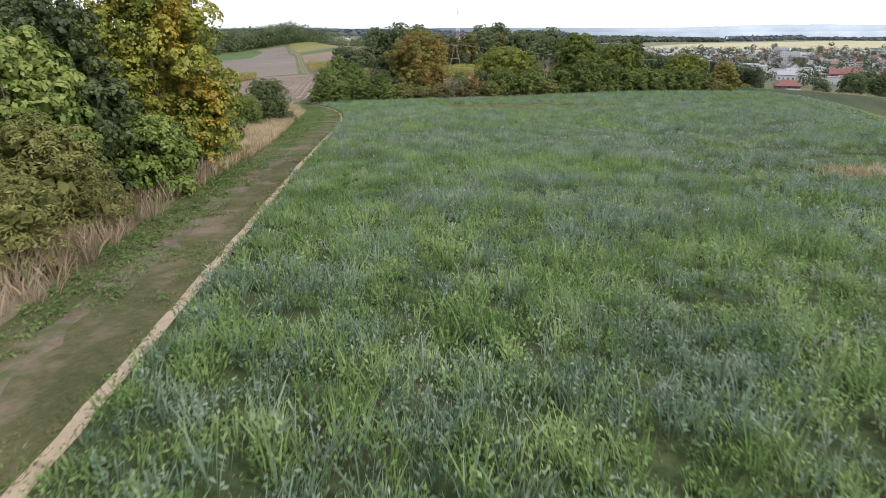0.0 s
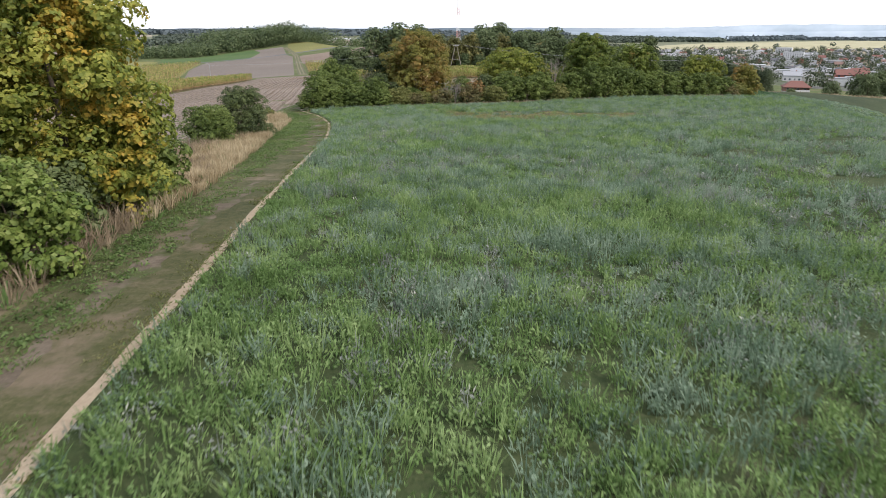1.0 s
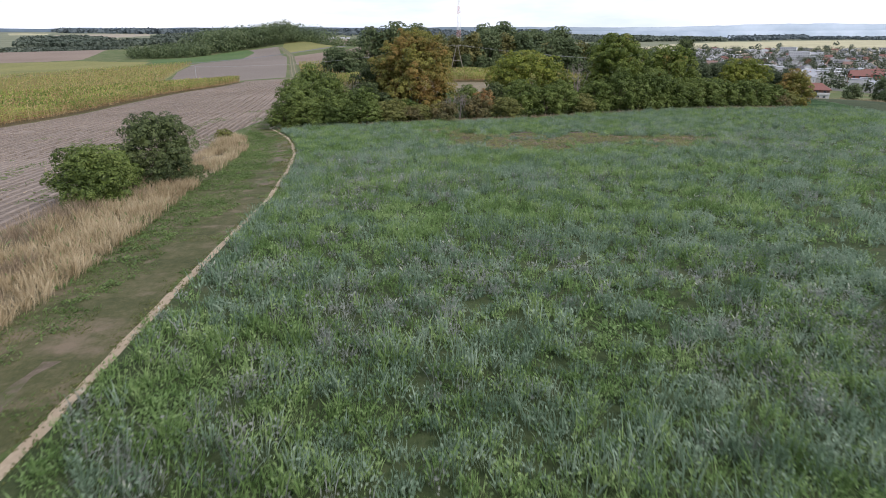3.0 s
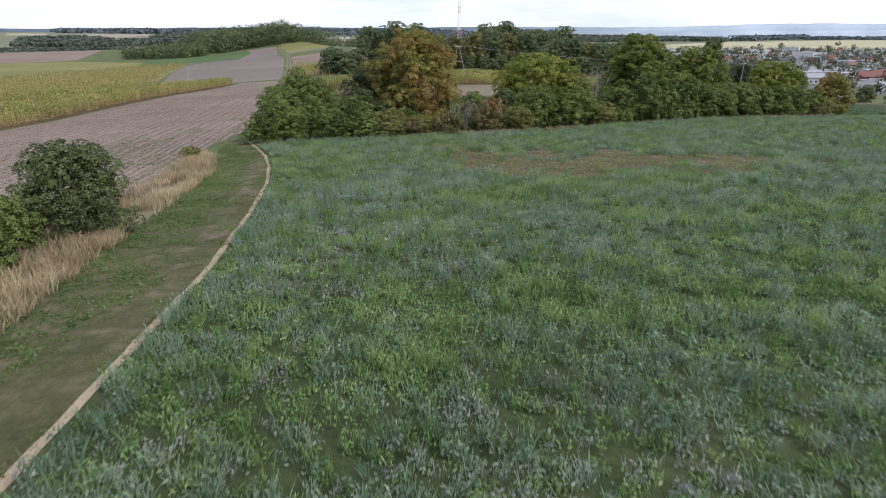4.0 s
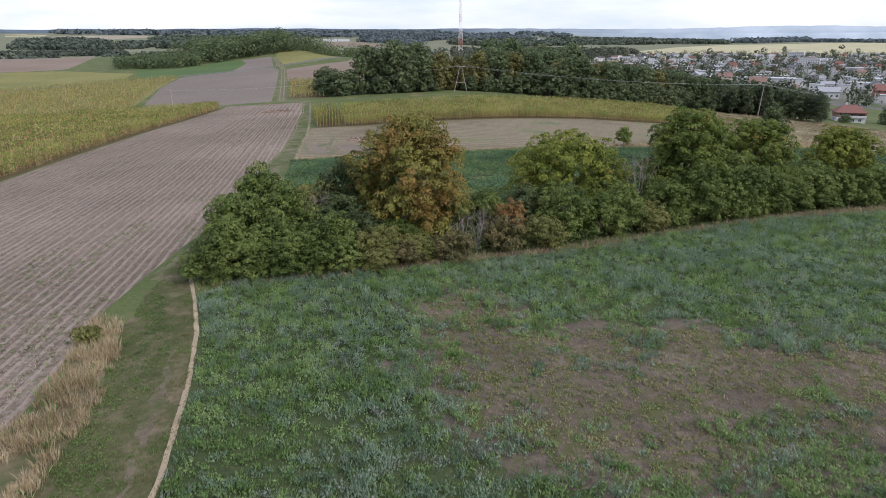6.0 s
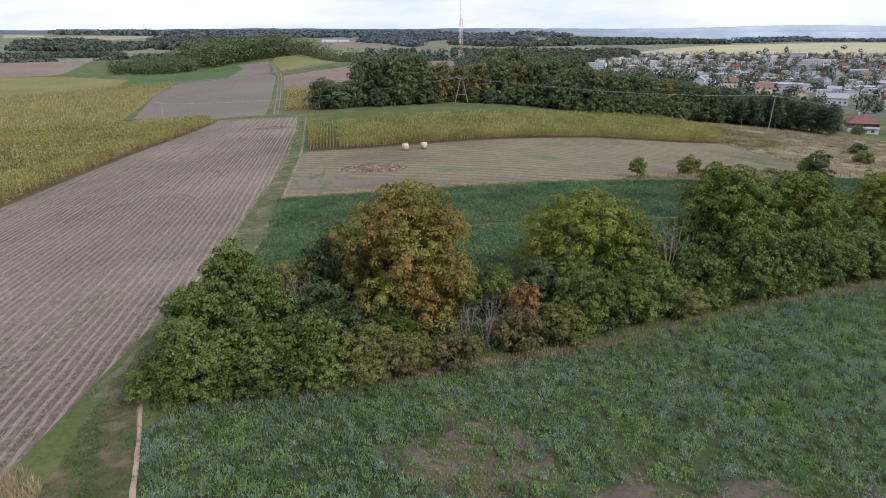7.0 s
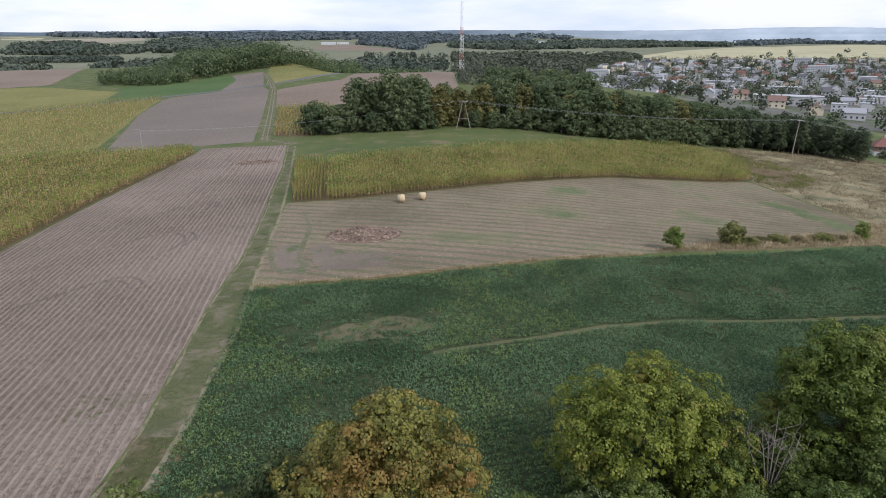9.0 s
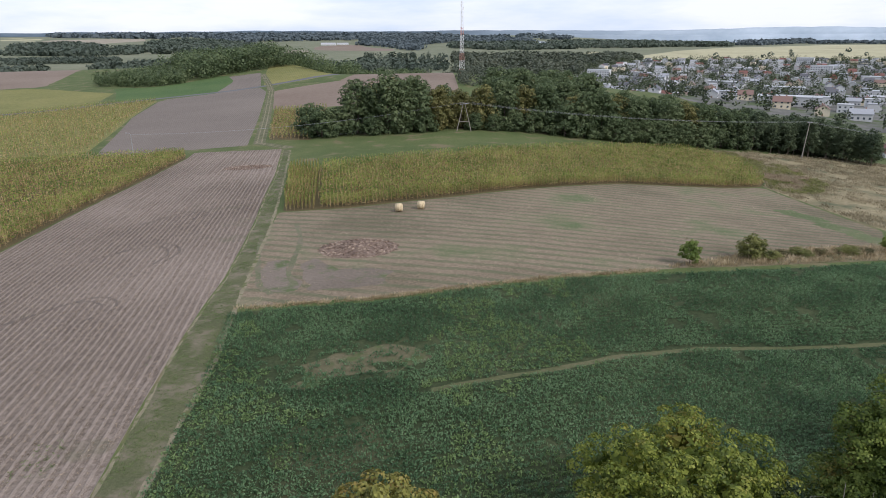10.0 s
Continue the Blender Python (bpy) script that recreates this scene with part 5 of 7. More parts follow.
stuff("dry_stalks", blades_at(wrng, rooted(x[~straw], y[~straw]), hgt[~straw] * 1.15, .028 * np.ones((~straw).sum()), .5, 14, .22), W_brown, "dry brown weed stalks on the verge", "dry stalks")
pick = wrng.random(len(x)) < 0.10
stuff("verge_weeds", blades_at(wrng, rooted(x[pick], y[pick]), hgt[pick] * .7, .07 * np.ones(pick.sum()), .7, 10, .2), W_low, "green weeds among the dry grass", "weeds")

LANE = [*PATH_LINE, (-20.4, 108), *LANE_EDGE[-3::-1]]
x, y = scatter(wrng, LANE, 26, (-24, 0, -3, 106), .1)
away = np.abs(line_offset(PATH_LINE, 0, 1)(x, y))
trod = np.exp(-((away - 1.0) / .55) ** 2) * (1 - step01(y, 45, 75)) * .3
keep = value_noise(x, y, 1.8, 10) * .5 + value_noise(x, y, .6, 11) * .5 - trod + np.clip((away - 1.4) / 2, 0, 1) * .2 > 0.44
x, y, away = x[keep], y[keep], away[keep]
fresh = value_noise(x, y, 2.6, 43) * .6 + value_noise(x, y, .9, 44) * .4 + np.clip((away - 1.2) / 2.5, -.15, .25) + .16 * step01(y, 48, 72) > .49
hgt = .04 + .09 * value_noise(x, y, 1.2, 12)
stuff("lane_grass", blades_at(wrng, rooted(x[~fresh], y[~fresh]), hgt[~fresh], .03 * np.ones((~fresh).sum()), 1.4, 7, .2), W_lane, "short worn olive grass on the lane", "grass")
stuff("lane_grass", blades_at(wrng, rooted(x[fresh], y[fresh]), hgt[fresh], .03 * np.ones(fresh.sum()), 1.3, 7, .2), W_lane_green, "short fresh green grass on the lane", "grass")
x, y = scatter(wrng, LANE, 11, (-24, 0, -3, 106))
away = np.abs(line_offset(PATH_LINE, 0, 1)(x, y))
keep = (value_noise(x, y, 2.2, 41) * .6 + value_noise(x, y, .8, 42) * .4 + np.clip((away - 2.0) / 2.5, -.3, .12) > 0.53)
b_ = rooted(x[keep], y[keep])
stuff("lane_weeds", tufts_at(wrng, b_, wrng.uniform(.08, .26, len(b_)), wrng.uniform(.12, .24, len(b_)), .12, 10), W_lane_green, "low green leafy weeds along the lane", "weeds")

# short grass on the farm track, and straw ends on the mown field
on_track = signed_polygon([(-20.2, 103), *RUT_EAST[1:], *RUT_WEST[::-1], (-23.4, 103)])
x, y = wrng.uniform(-50, -17, 60000), wrng.uniform(103, 290, 60000)
rut = np.abs(line_offset(RUT_EAST, 0, 1)(x, y))
keep = (on_track(x, y) > 0) & (rut > .38) & (value_noise(x, y, 1.5, 76) * .6 + value_noise(x, y, 5, 77) * .4 > .42)
b_ = rooted(x[keep], y[keep])
stuff("track_grass", blades_at(wrng, b_, wrng.uniform(.05, .14, len(b_)), .05 * np.ones(len(b_)), 1.2, 6, .25), W_lane_green, "short green grass on the farm track", "grass")
x, y = scatter(wrng, HAY_FIELD, 1.3, (-34, 165, 82, 260), .3)
b_ = rooted(x, y)
stuff("hay_stubble", blades_at(wrng, b_, wrng.uniform(.06, .16, len(b_)), .07 * np.ones(len(b_)), 1.3, 3, .3), W_hill, "short dry straw ends on the mown field", "stubble")

# cut stalks left in rows on the stubble, with loose straw and some regrowth
c_, s_ = math.cos(radians(ROW_TURN)), math.sin(radians(ROW_TURN))
u, v = np.meshgrid(np.arange(-60, 60, 1.5), np.arange(-150, 150, .13))
u, v = u.ravel(), v.ravel()
row_no = np.round(u / 1.5)
u, v = u + wrng.normal(0, .10, u.size) + .25 * (value_noise(row_no * 5.3, v, 3.0, 70) - .5), v + wrng.uniform(-.1, .1, u.size)
x, y = -45 + u * c_ - v * s_, 200 + u * s_ + v * c_
strong = value_noise(row_no * 3.1, v * .05, 1.0, 71) * .4 + value_noise(row_no * 3.1, v, 1.6, 72) * .6
keep = (signed_polygon(STUBBLE)(x, y) > .3) & (strong > .34) & (y > 84) & (wrng.random(len(x)) < np.clip(1.5 - y / 250, .45, 1))
x, y = x[keep], y[keep]
size_ = .8 + step01(y, 130, 280) * 1.2
stuff("corn_stubble", blades_at(wrng, rooted(x, y), .16 * np.ones(len(x)), .075 * size_, 1.6, 3, .20), W_stub, "rows of short cut corn stalks on the stubble", "stubble")
x, y = scatter(wrng, STUBBLE, 3.0, (-68, 60, -20, 230), .2)
clod_z = wrng.uniform(0, .05, len(x))
cen = rooted(x, y, 0) + np.column_stack([np.zeros((len(x), 2)), clod_z])
stuff("loose_straw", leaves_at(wrng, cen, np.tile((0, 0, .9), (len(x), 1)), .26, .24, .3), W_brown, "loose dull straw lying on the stubble", "straw")
x, y = scatter(wrng, STUBBLE, 3.0, (-60, 60, -19, 175), .2)
keep = value_noise(x * c_ + y * s_, (y * c_ - x * s_) / 9, 1.6, 73) * .7 + value_noise(x, y, 6, 74) * .3 - .35 * step01(y, 95, 165) - .25 * step01(-x, 26, 50) > .55
b_ = rooted(x[keep], y[keep])
stuff("stubble_weeds", tufts_at(wrng, b_, .08 * np.ones(len(b_)), .2 * np.ones(len(b_)), .14, 7), W_lane_green, "green regrowth between the stubble rows", "weeds")

# dry grass along the foot of the hedge and on the bank
t_ = wrng.uniform(0, 1, 1500)
hx, hy = np.interp(t_, [0, .2, .35, .5, .75, 1], [-17, -5, 3, 11, 33, 52]), np.interp(t_, [0, .2, .35, .5, .75, 1], [101.6, 103.8, 107, 109.5, 120.5, 126])
hx, hy = hx + wrng.normal(0, .5, 1500), hy + wrng.normal(.15, .6, 1500)
keep = wrng.random(1500) < np.interp(t_, [0, .25, .35, 1], [.8, .85, .9, .9])
stuff("dry_grass", blades_at(wrng, rooted(hx[keep], hy[keep]), wrng.uniform(.2, .6, keep.sum()), .035 * np.ones(keep.sum()), .6, 8, .25), W_brown, "dry brown grass along the foot of the hedge", "dry grass")
x, y = scatter(wrng, BANK, 3.0, (26, 178, 86, 212))
stuff("dry_grass", blades_at(wrng, rooted(x, y), wrng.uniform(.4, 1.0, len(x)), .09 * np.ones(len(x)), .6, 8, .4), W_straw, "dry grass on the bank above the crop", "dry grass")
x, y = scatter(wrng, DRY_HILL, 1.3, (80, 185, 175, 345))
keep = value_noise(x, y, 9, 13) * .5 + value_noise(x, y, 2.5, 23) * .5 > .42
stuff("dry_grass", blades_at(wrng, rooted(x[keep], y[keep]), wrng.uniform(.4, .9, keep.sum()), (.16) * np.ones(keep.sum()), .8, 6, .8), W_hill, "tussocks of dry grass on the hillside", "dry grass")
CORN_END = [(80, 258), (84, 266), (93, 302), (84, 328), (100, 332), (110, 304), (103, 270), (92, 254), (84, 250)]
x, y = scatter(wrng, CORN_END, 2.2, (78, 248, 112, 334), .2)
keep = value_noise(x, y, 4, 91) * .6 + value_noise(x, y, 1.5, 92) * .4 > .36
x, y = x[keep], y[keep]
hgt = .5 + .8 * value_noise(x, y, 2.5, 93)
olive = value_noise(x, y, 5, 94) > .42
stuff("tall_weeds", tufts_at(wrng, rooted(x[olive], y[olive]), hgt[olive], .5 * np.ones(olive.sum()), .34, 12), L_willow, "tall olive weeds at the end of the corn", "weeds")
stuff("dead_weeds", blades_at(wrng, rooted(x[~olive], y[~olive]), hgt[~olive], .10 * np.ones((~olive).sum()), .7, 9, .5), W_brown, "tall withered weeds at the end of the corn", "weeds")
back_edge = np.array([(-26, 165.3), (-10, 167.2), (1, 170.7), (15, 175.7), (28, 178.6)])
t_ = wrng.uniform(0, 4, 700)
bx, by = np.interp(t_, range(5), back_edge[:, 0]), np.interp(t_, range(5), back_edge[:, 1]) + wrng.normal(.2, .3, 700)
stuff("dry_grass", blades_at(wrng, rooted(bx, by), wrng.uniform(.2, .5, 700), .08 * np.ones(700), .7, 8, .4), W_straw, "dry grass edge between crop and hay field", "dry grass")

x, y = wrng.normal(21.5, 1.3, 220), wrng.normal(29.5, 1.0, 220)
stuff("dry_grass", blades_at(wrng, rooted(x, y), wrng.uniform(.3, .6, 220), .03 * np.ones(220), .5, 12, .2), W_straw, "patch of dry pale grass in the weed field", "dry grass")

# leafy crop beyond the hedge
tram = line_offset(TRAM_LINE, 1.0, 1), line_offset(TRAM_LINE, 1.0, -1)
u, v = np.meshgrid(np.arange(-80, 80, .34), np.arange(-60, 60, .80))
u, v = u.ravel() + wrng.uniform(-.16, .16, u.size), v.ravel() + wrng.normal(0, .07, v.size)
v = v + 2.2 * (value_noise(u, v * 0, 30, 78) - .5) - .0016 * u * u
x, y = 24 + u * math.cos(.17) - v * math.sin(.17), 152 + u * math.sin(.17) + v * math.cos(.17)
keep = signed_polygon(CROP_FIELD)(x, y) > .12
x, y = x[keep], y[keep]
thin = ((x + 9) / 8.5) ** 2 + ((y - 151 - .35 * (x + 9)) / 3.8) ** 2 + 1.5 * (value_noise(x, y, 3.2, 88) - .5) + 1.0 * (value_noise(x, y, 1.1, 89) - .5)
cover = value_noise(x, y, 2.5, 14) * .6 + value_noise(x, y, .9, 15) * .4
keep = ~((tram[0](x, y) > 0) & (tram[1](x, y) > 0)) & ((thin > .7 + .6 * cover) | (wrng.random(len(x)) < .38)) & (cover > .18 + .14 * step01(x, 10, 45)) & (x < 76)
x, y = x[keep], y[keep]
tone = value_noise(x, y, 8, 16) * .6 + value_noise(x, y, 2.5, 17) * .4
hgt = .34 + .26 * value_noise(x, y, 3, 18)
bright = (tone > .58) & (x < 14) & (wrng.random(len(x)) < .6)
for mask, mat, label in ((~bright, C_leaf, "dark green leafy crop plants in drilled rows"), (bright, C_bright, "brighter green patches in the leafy crop")):
    b_, near_ = rooted(x[mask], y[mask]), np.where(x[mask] < 30, 1.0, 1.15)
    leafy = [tufts_at(wrng, b_, hgt[mask], .28 * near_, .20, 11, .6), blades_at(wrng, b_, hgt[mask] * 1.15, .06 * near_, .8, 4, .12)]
    stuff("leafy_crop", np.concatenate(leafy), mat, label, "crop")


def corn(poly, box, row, along, scale, leaf_count, label, lean_row=ROW_TURN, gap=None, reach=1.0):
    """Ripe corn in rows: stalk, arching leaves and tassel on every plant."""
    x0, y0, x1, y1 = box
    c_, s_ = math.cos(radians(lean_row)), math.sin(radians(lean_row))
    span = math.hypot(x1 - x0, y1 - y0)
    u, v = np.meshgrid(np.arange(-span, span, row), np.arange(-span, span, along))
    u, v = u.ravel() + wrng.normal(0, .05, u.size), v.ravel() + wrng.uniform(-.5, .5, v.size) * along
    x, y = (x0 + x1) / 2 + u * c_ - v * s_, (y0 + y1) / 2 + u * s_ + v * c_
    near = (x > x0) & (x < x1) & (y > y0) & (y < y1)
    x, y = x[near], y[near]
    keep = signed_polygon(poly)(x, y) > 0.1
    if gap is not None:
        keep &= ~gap(x, y)
    x, y = x[keep], y[keep]
    n = len(x)
    foot = rooted(x, y)
    h = (1.95 + .5 * value_noise(x, y, 6, 19) + .35 * value_noise(x, y, 1.6, 20) + wrng.normal(0, .14, n))
    cells, slot = [], []

    def blade(root, tip, wide, which):
        m = root * .5 + tip * .5 + np.column_stack([np.zeros(n), np.zeros(n), np.full(n, .12)])
        sd = unit(np.cross(tip - root, wrng.normal(0, 1, (n, 3)))) * wide / 2
        cells.append(np.stack([root, m + sd, tip, m - sd], 1))
        slot.append(np.zeros(n, int) + which)
    up = np.column_stack([np.zeros(n), np.zeros(n), h])
    blade(foot, foot + up, .07 * scale, 1)
    blade(foot + up * .9, foot + up * 1.13 + wrng.normal(0, .08, (n, 3)), .12 * scale, (wrng.random(n) < .42).astype(int))
    for k in range(leaf_count):
        f = .2 + .72 * k / max(1, leaf_count - 1)
        a_ = k * 2.6 + wrng.uniform(0, 6.28, n)
        r_ = wrng.uniform(.35, .65, n) * min(scale, 1.3) * reach
        tip = np.column_stack([np.cos(a_) * r_, np.sin(a_) * r_, wrng.uniform(-.15, .35, n)])
        blade(foot + up * f, foot + up * f + tip, .12 * scale, 1 if f < .3 else (wrng.random(n) < .08).astype(int))
    v_ = np.concatenate(cells).reshape(-1, 3)
    ob = part("corn", mesh_of("corn", v_, quads(len(v_) // 4)), K_green)
    ob.data.materials.append(K_dry)
    ob.data.polygons.foreach_set("material_index", np.concatenate(slot).astype(np.int32))
    return tagged(ob, label, "corn", kind="stuff")


def row_gaps(x, y):
    u = (x + 32.3) * math.cos(radians(ROW_TURN)) + (y - 216) * math.sin(radians(ROW_TURN))
    return (u > 6.6) & (u < 7.1)


NEAR_CORN = [(-32.3, 216), (-20, 217.5), (0, 225.5), (12, 233), (26, 241.5), (41, 249), (55, 251), (68, 253.5), (79, 259), (80, 264), (67, 258.5), (54, 256), (40, 254), (25, 246.5), (11, 238), (-1, 230.5), (-20, 222.5), (-34, 221.5)]
near_corn = signed_polygon(NEAR_CORN)
def strip(x, y):
    return (x + 32.3) * math.cos(radians(ROW_TURN)) + (y - 216) * math.sin(radians(ROW_TURN)) < 6.4


corn(NEAR_CORN, (-45, 214, 95, 270), .75, .30, 1.0, 7, "front rows of ripe yellow-green corn", gap=lambda x, y: row_gaps(x, y) | strip(x, y))
corn(CORN_FIELD, (-45, 214, 95, 328), .75, .74, 1.25, 5, "field of ripe yellow-green corn standing in rows", gap=lambda x, y: row_gaps(x, y) | strip(x, y) | (near_corn(x, y) > 0))
corn(CORN_FIELD, (-45, 214, -20, 270), .75, .28, .9, 7, "strip of ripe corn in clear rows", gap=lambda x, y: ~strip(x, y), reach=.45)
WEST_NEAR = [(-66.5, 100), (-73.5, 194), (-76.5, 226), (-82.5, 298), (-86, 306), (-96, 307), (-92, 298), (-86, 226), (-83, 194), (-76, 100)]
west_near = signed_polygon(WEST_NEAR)
corn(WEST_NEAR, (-98, 95, -62, 310), .75, .6, 1.2, 5, "edge rows of ripe corn beside the stubble")
corn(CORN_WEST, (-200, 120, -62, 312), 1.5, 1.1, 2.0, 4, "broad field of ripe yellow-green corn", gap=lambda x, y: west_near(x, y) > 0)
corn(CORN_SMALL, (-90, 320, -44, 426), 1.5, 1.1, 1.6, 4, "small block of ripe corn beside the farm track")
corn(CORN_FAR, (-330, 300, -115, 508), 2.0, 2.0, 2.2, 3, "far field of ripe corn")

# ---- woods ----
G_W = "broadleaf wood"
wood_kinds = [
    plant("tree", "tall dark green broadleaf tree at the wood's edge", "tree", 61, 18.5, 7.2, L_wood, 210, 26, 0.72, 0.35, 26, 0.03, 0.34, clump=1.35, group=G_W),
    plant("tree", "tall green broadleaf tree in the wood", "tree", 62, 17, 6.3, L_wood, 180, 26, 0.70, 0.3, 24, 0.03, 0.35, clump=1.3, group=G_W),
    plant("tree", "brownish turning tree in the wood", "tree", 63, 15.5, 6.0, L_wood_olive, 170, 26, 0.68, 0.3, 22, 0.03, 0.36, clump=1.25, group=G_W),
    plant("tree", "broad low green tree at the wood's edge", "tree", 64, 9.5, 5.2, L_wood, 120, 24, 0.62, 0.25, 18, 0.02, 0.38, clump=1.1, group=G_W),
]
far_kinds = [
    plant("tree", "tall dark green tree in the far wood", "tree", 65, 18, 7.0, L_wood, 85, 16, 1.15, 0.35, 16, 0.04, 0.36, clump=1.7, group=G_W),
    plant("tree", "dark green tree in the far wood", "tree", 66, 16.5, 6.3, L_wood, 80, 16, 1.1, 0.3, 15, 0.04, 0.37, clump=1.6, group=G_W),
    plant("tree", "brownish turning tree in the far wood", "tree", 67, 15.5, 6.0, L_wood_olive, 75, 16, 1.1, 0.3, 15, 0.04, 0.37, clump=1.55, group=G_W),
    plant("tree", "broad low green tree at the far wood's edge", "tree", 68, 9.5, 5.3, L_wood, 65, 15, 0.95, 0.25, 13, 0.03, 0.4, clump=1.3, group=G_W),
]
pine_kinds = [
    plant("pine_tree", "dark green pine on the slope", "tree", 71, 13, 3.2, L_pine, 110, 22, 0.6, 0.2, 18, 0.10, 0.4, clump=0.85, group="pine wood", width=0.45),
    plant("pine_tree", "slender dark green pine on the slope", "tree", 72, 12, 2.6, L_pine, 95, 22, 0.58, 0.18, 17, 0.14, 0.42, clump=0.8, group="pine wood", width=0.45),
]
first = {}


def grow(kinds, i, x, y, size, tall=1.0):
    turn = (x * 3.7 + y * 1.9) % 6.28
    if (id(kinds), i) in first:
        again(kinds[i], x, y, turn, size, tall)
    else:
        first[(id(kinds), i)] = True
        stand(kinds[i], x, y, turn, size, tall)


trng = np.random.default_rng(303)


def plant_wood(kinds, weights, poly, spacing, sizes, limit):
    pts = np.array(poly, float)
    inside = signed_polygon(poly)
    done, tries = [], 0
    while len(done) < limit and tries < 6000:
        tries += 1
        x, y = trng.uniform(pts[:, 0].min(), pts[:, 0].max()), trng.uniform(pts[:, 1].min(), pts[:, 1].max())
        if inside(np.array([x]), np.array([y]))[0] < 0 or any((x - p) ** 2 + (y - q) ** 2 < spacing ** 2 for p, q in done):
            continue
        done.append((x, y))
        grow(kinds, int(trng.choice(len(kinds), p=weights)), x, y, trng.uniform(*sizes), trng.uniform(.9, 1.1))


for x, y, k, sz in ((-45, 327, 3, 1.0), (-50, 333, 3, 1.1), (-40, 330, 3, .95), (-33, 332, 0, .98), (-22, 330, 0, 1.06), (-13, 331, 0, 1.0), (-4, 334, 2, .92), (4, 337, 2, .85), (12, 339, 2, .95), (20, 341, 1, 1.0), (28, 343, 2, 1.0), (35, 342, 1, .98), (42, 336, 3, 1.2), (49, 337, 1, .92), (-27, 326, 3, .7), (-17, 326.5, 3, .6), (-8, 328, 3, .65), (9, 333, 3, .6), (16, 334.5, 3, .6), (24, 337, 3, .7), (31, 338, 3, .8)):
    grow(wood_kinds, k, x, y, sz)
plant_wood(wood_kinds, [.35, .4, .25, 0], [(-34, 340), (-14, 340), (-14, 352), (-32, 350)], 7.0, (.92, 1.02), 5)
plant_wood(wood_kinds, [0, .3, .5, .2], [(-12, 342), (14, 346), (14, 366), (-12, 360)], 6.5, (.74, .84), 12)
plant_wood(wood_kinds, [.42, .48, .10, 0], [(18, 350), (54, 345), (62, 380), (56, 425), (40, 420), (18, 385)], 7.5, (.95, 1.12), 28)
for x, y, k, sz in ((56, 338, 1, .95), (62, 342, 2, .98), (68, 340, 1, .92), (75, 343, 0, .84), (82, 342, 1, .88), (89, 344, 2, .9), (96, 343, 1, .84), (103, 345, 1, .8), (60, 335, 3, .95), (66, 336, 3, .8), (72, 337, 3, .9), (79, 337.5, 3, .85), (86, 338, 3, .9), (93, 339, 3, .8), (110, 346, 1, .78)):
    grow(wood_kinds, k, x, y, sz)
plant_wood(wood_kinds, [.25, .5, .15, .1], [(66, 350), (104, 352), (112, 366), (96, 384), (70, 384)], 6.5, (.76, .86), 24)
plant_wood(pine_kinds, [.6, .4], [(98, 343), (116, 346), (130, 342), (142, 338), (153, 330), (158, 336), (150, 356), (142, 374), (112, 374)], 3.6, (.85, 1.08), 90)
for x, y, sz in ((196, 322, .95), (205, 330, 1.0), (214, 326, 1.0), (224, 334, 1.0), (203, 340, .9), (216, 344, 1.0), (232, 340, 1.1), (240, 330, 1.0)):
    grow(wood_kinds, 0 if sz >= 1 else 1, x, y, sz * .8)
plant_wood(wood_kinds, [.15, .35, .35, .15], [(44, 430), (66, 430), (84, 470), (86, 530), (66, 540), (48, 480)], 8.5, (.62, .78), 20)
plant_wood(far_kinds, [.1, .5, .2, .2], [(70, 396), (120, 388), (170, 372), (186, 400), (150, 440), (90, 440)], 8, (.5, .62), 40)


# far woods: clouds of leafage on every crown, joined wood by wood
# both far crown colours carry painted distance haze, bluer in the farther one
M_far_hazed = leaf("hazed_far_crowns", [(0.2, (.060, .080, .058)), (0.5, (.085, .106, .078)), (0.8, (.112, .134, .098))], big=0.02, glow=0.3, each=.3)
M_farther_hazed = leaf("hazed_farther_crowns", [(0.2, (.085, .108, .116)), (0.5, (.104, .130, .138)), (0.8, (.125, .152, .158))], big=0.006, glow=0.3, each=.25)
M_thicket = leaf("grey_green_thicket", [(0.2, (.050, .062, .040)), (0.5, (.078, .092, .060)), (0.8, (.115, .125, .085))], big=0.02, glow=0.2, each=.4)
frng = np.random.default_rng(404)


def crowns(x, y, high, wide, per, mat, label, size=.8):
    """Far trees: a cloud of leafy tufts on each of many crowns."""
    tall_ = frng.uniform(*high, len(x))
    wide_ = frng.uniform(*wide, len(x))
    way = unit(frng.normal(0, 1, (len(x) * per, 3)))
    cen = np.repeat(np.column_stack([x, y, ground_z(x, y) + tall_ * .5]), per, 0)
    cen = cen + way * np.repeat(np.column_stack([wide_, wide_, tall_ * .5]), per, 0) * frng.uniform(.7, 1, (len(way), 1))
    leafy = np.repeat(wide_ * size, per)
    stuff("far_wood", leaves_at(frng, cen, way + (0, 0, .5), leafy, .8, .4), mat, label, "wood")


def far_wood(poly, spacing, high, wide, per, mat, label, cover=1.0, size=.8):
    pts = np.array(poly, float)
    n = int((np.ptp(pts[:, 0]) * np.ptp(pts[:, 1])) / spacing ** 2)
    x, y = frng.uniform(pts[:, 0].min(), pts[:, 0].max(), n), frng.uniform(pts[:, 1].min(), pts[:, 1].max(), n)
    rim = spacing * 2.5 * (value_noise(x, y, spacing * 4, 81) - .4)
    keep = (signed_polygon(poly)(x, y) + rim > 0) & (value_noise(x, y, spacing * 5, 82) * .6 + value_noise(x, y, spacing * 2, 83) * .4 < cover)
    crowns(x[keep], y[keep], high, wide, per, mat, label, size)


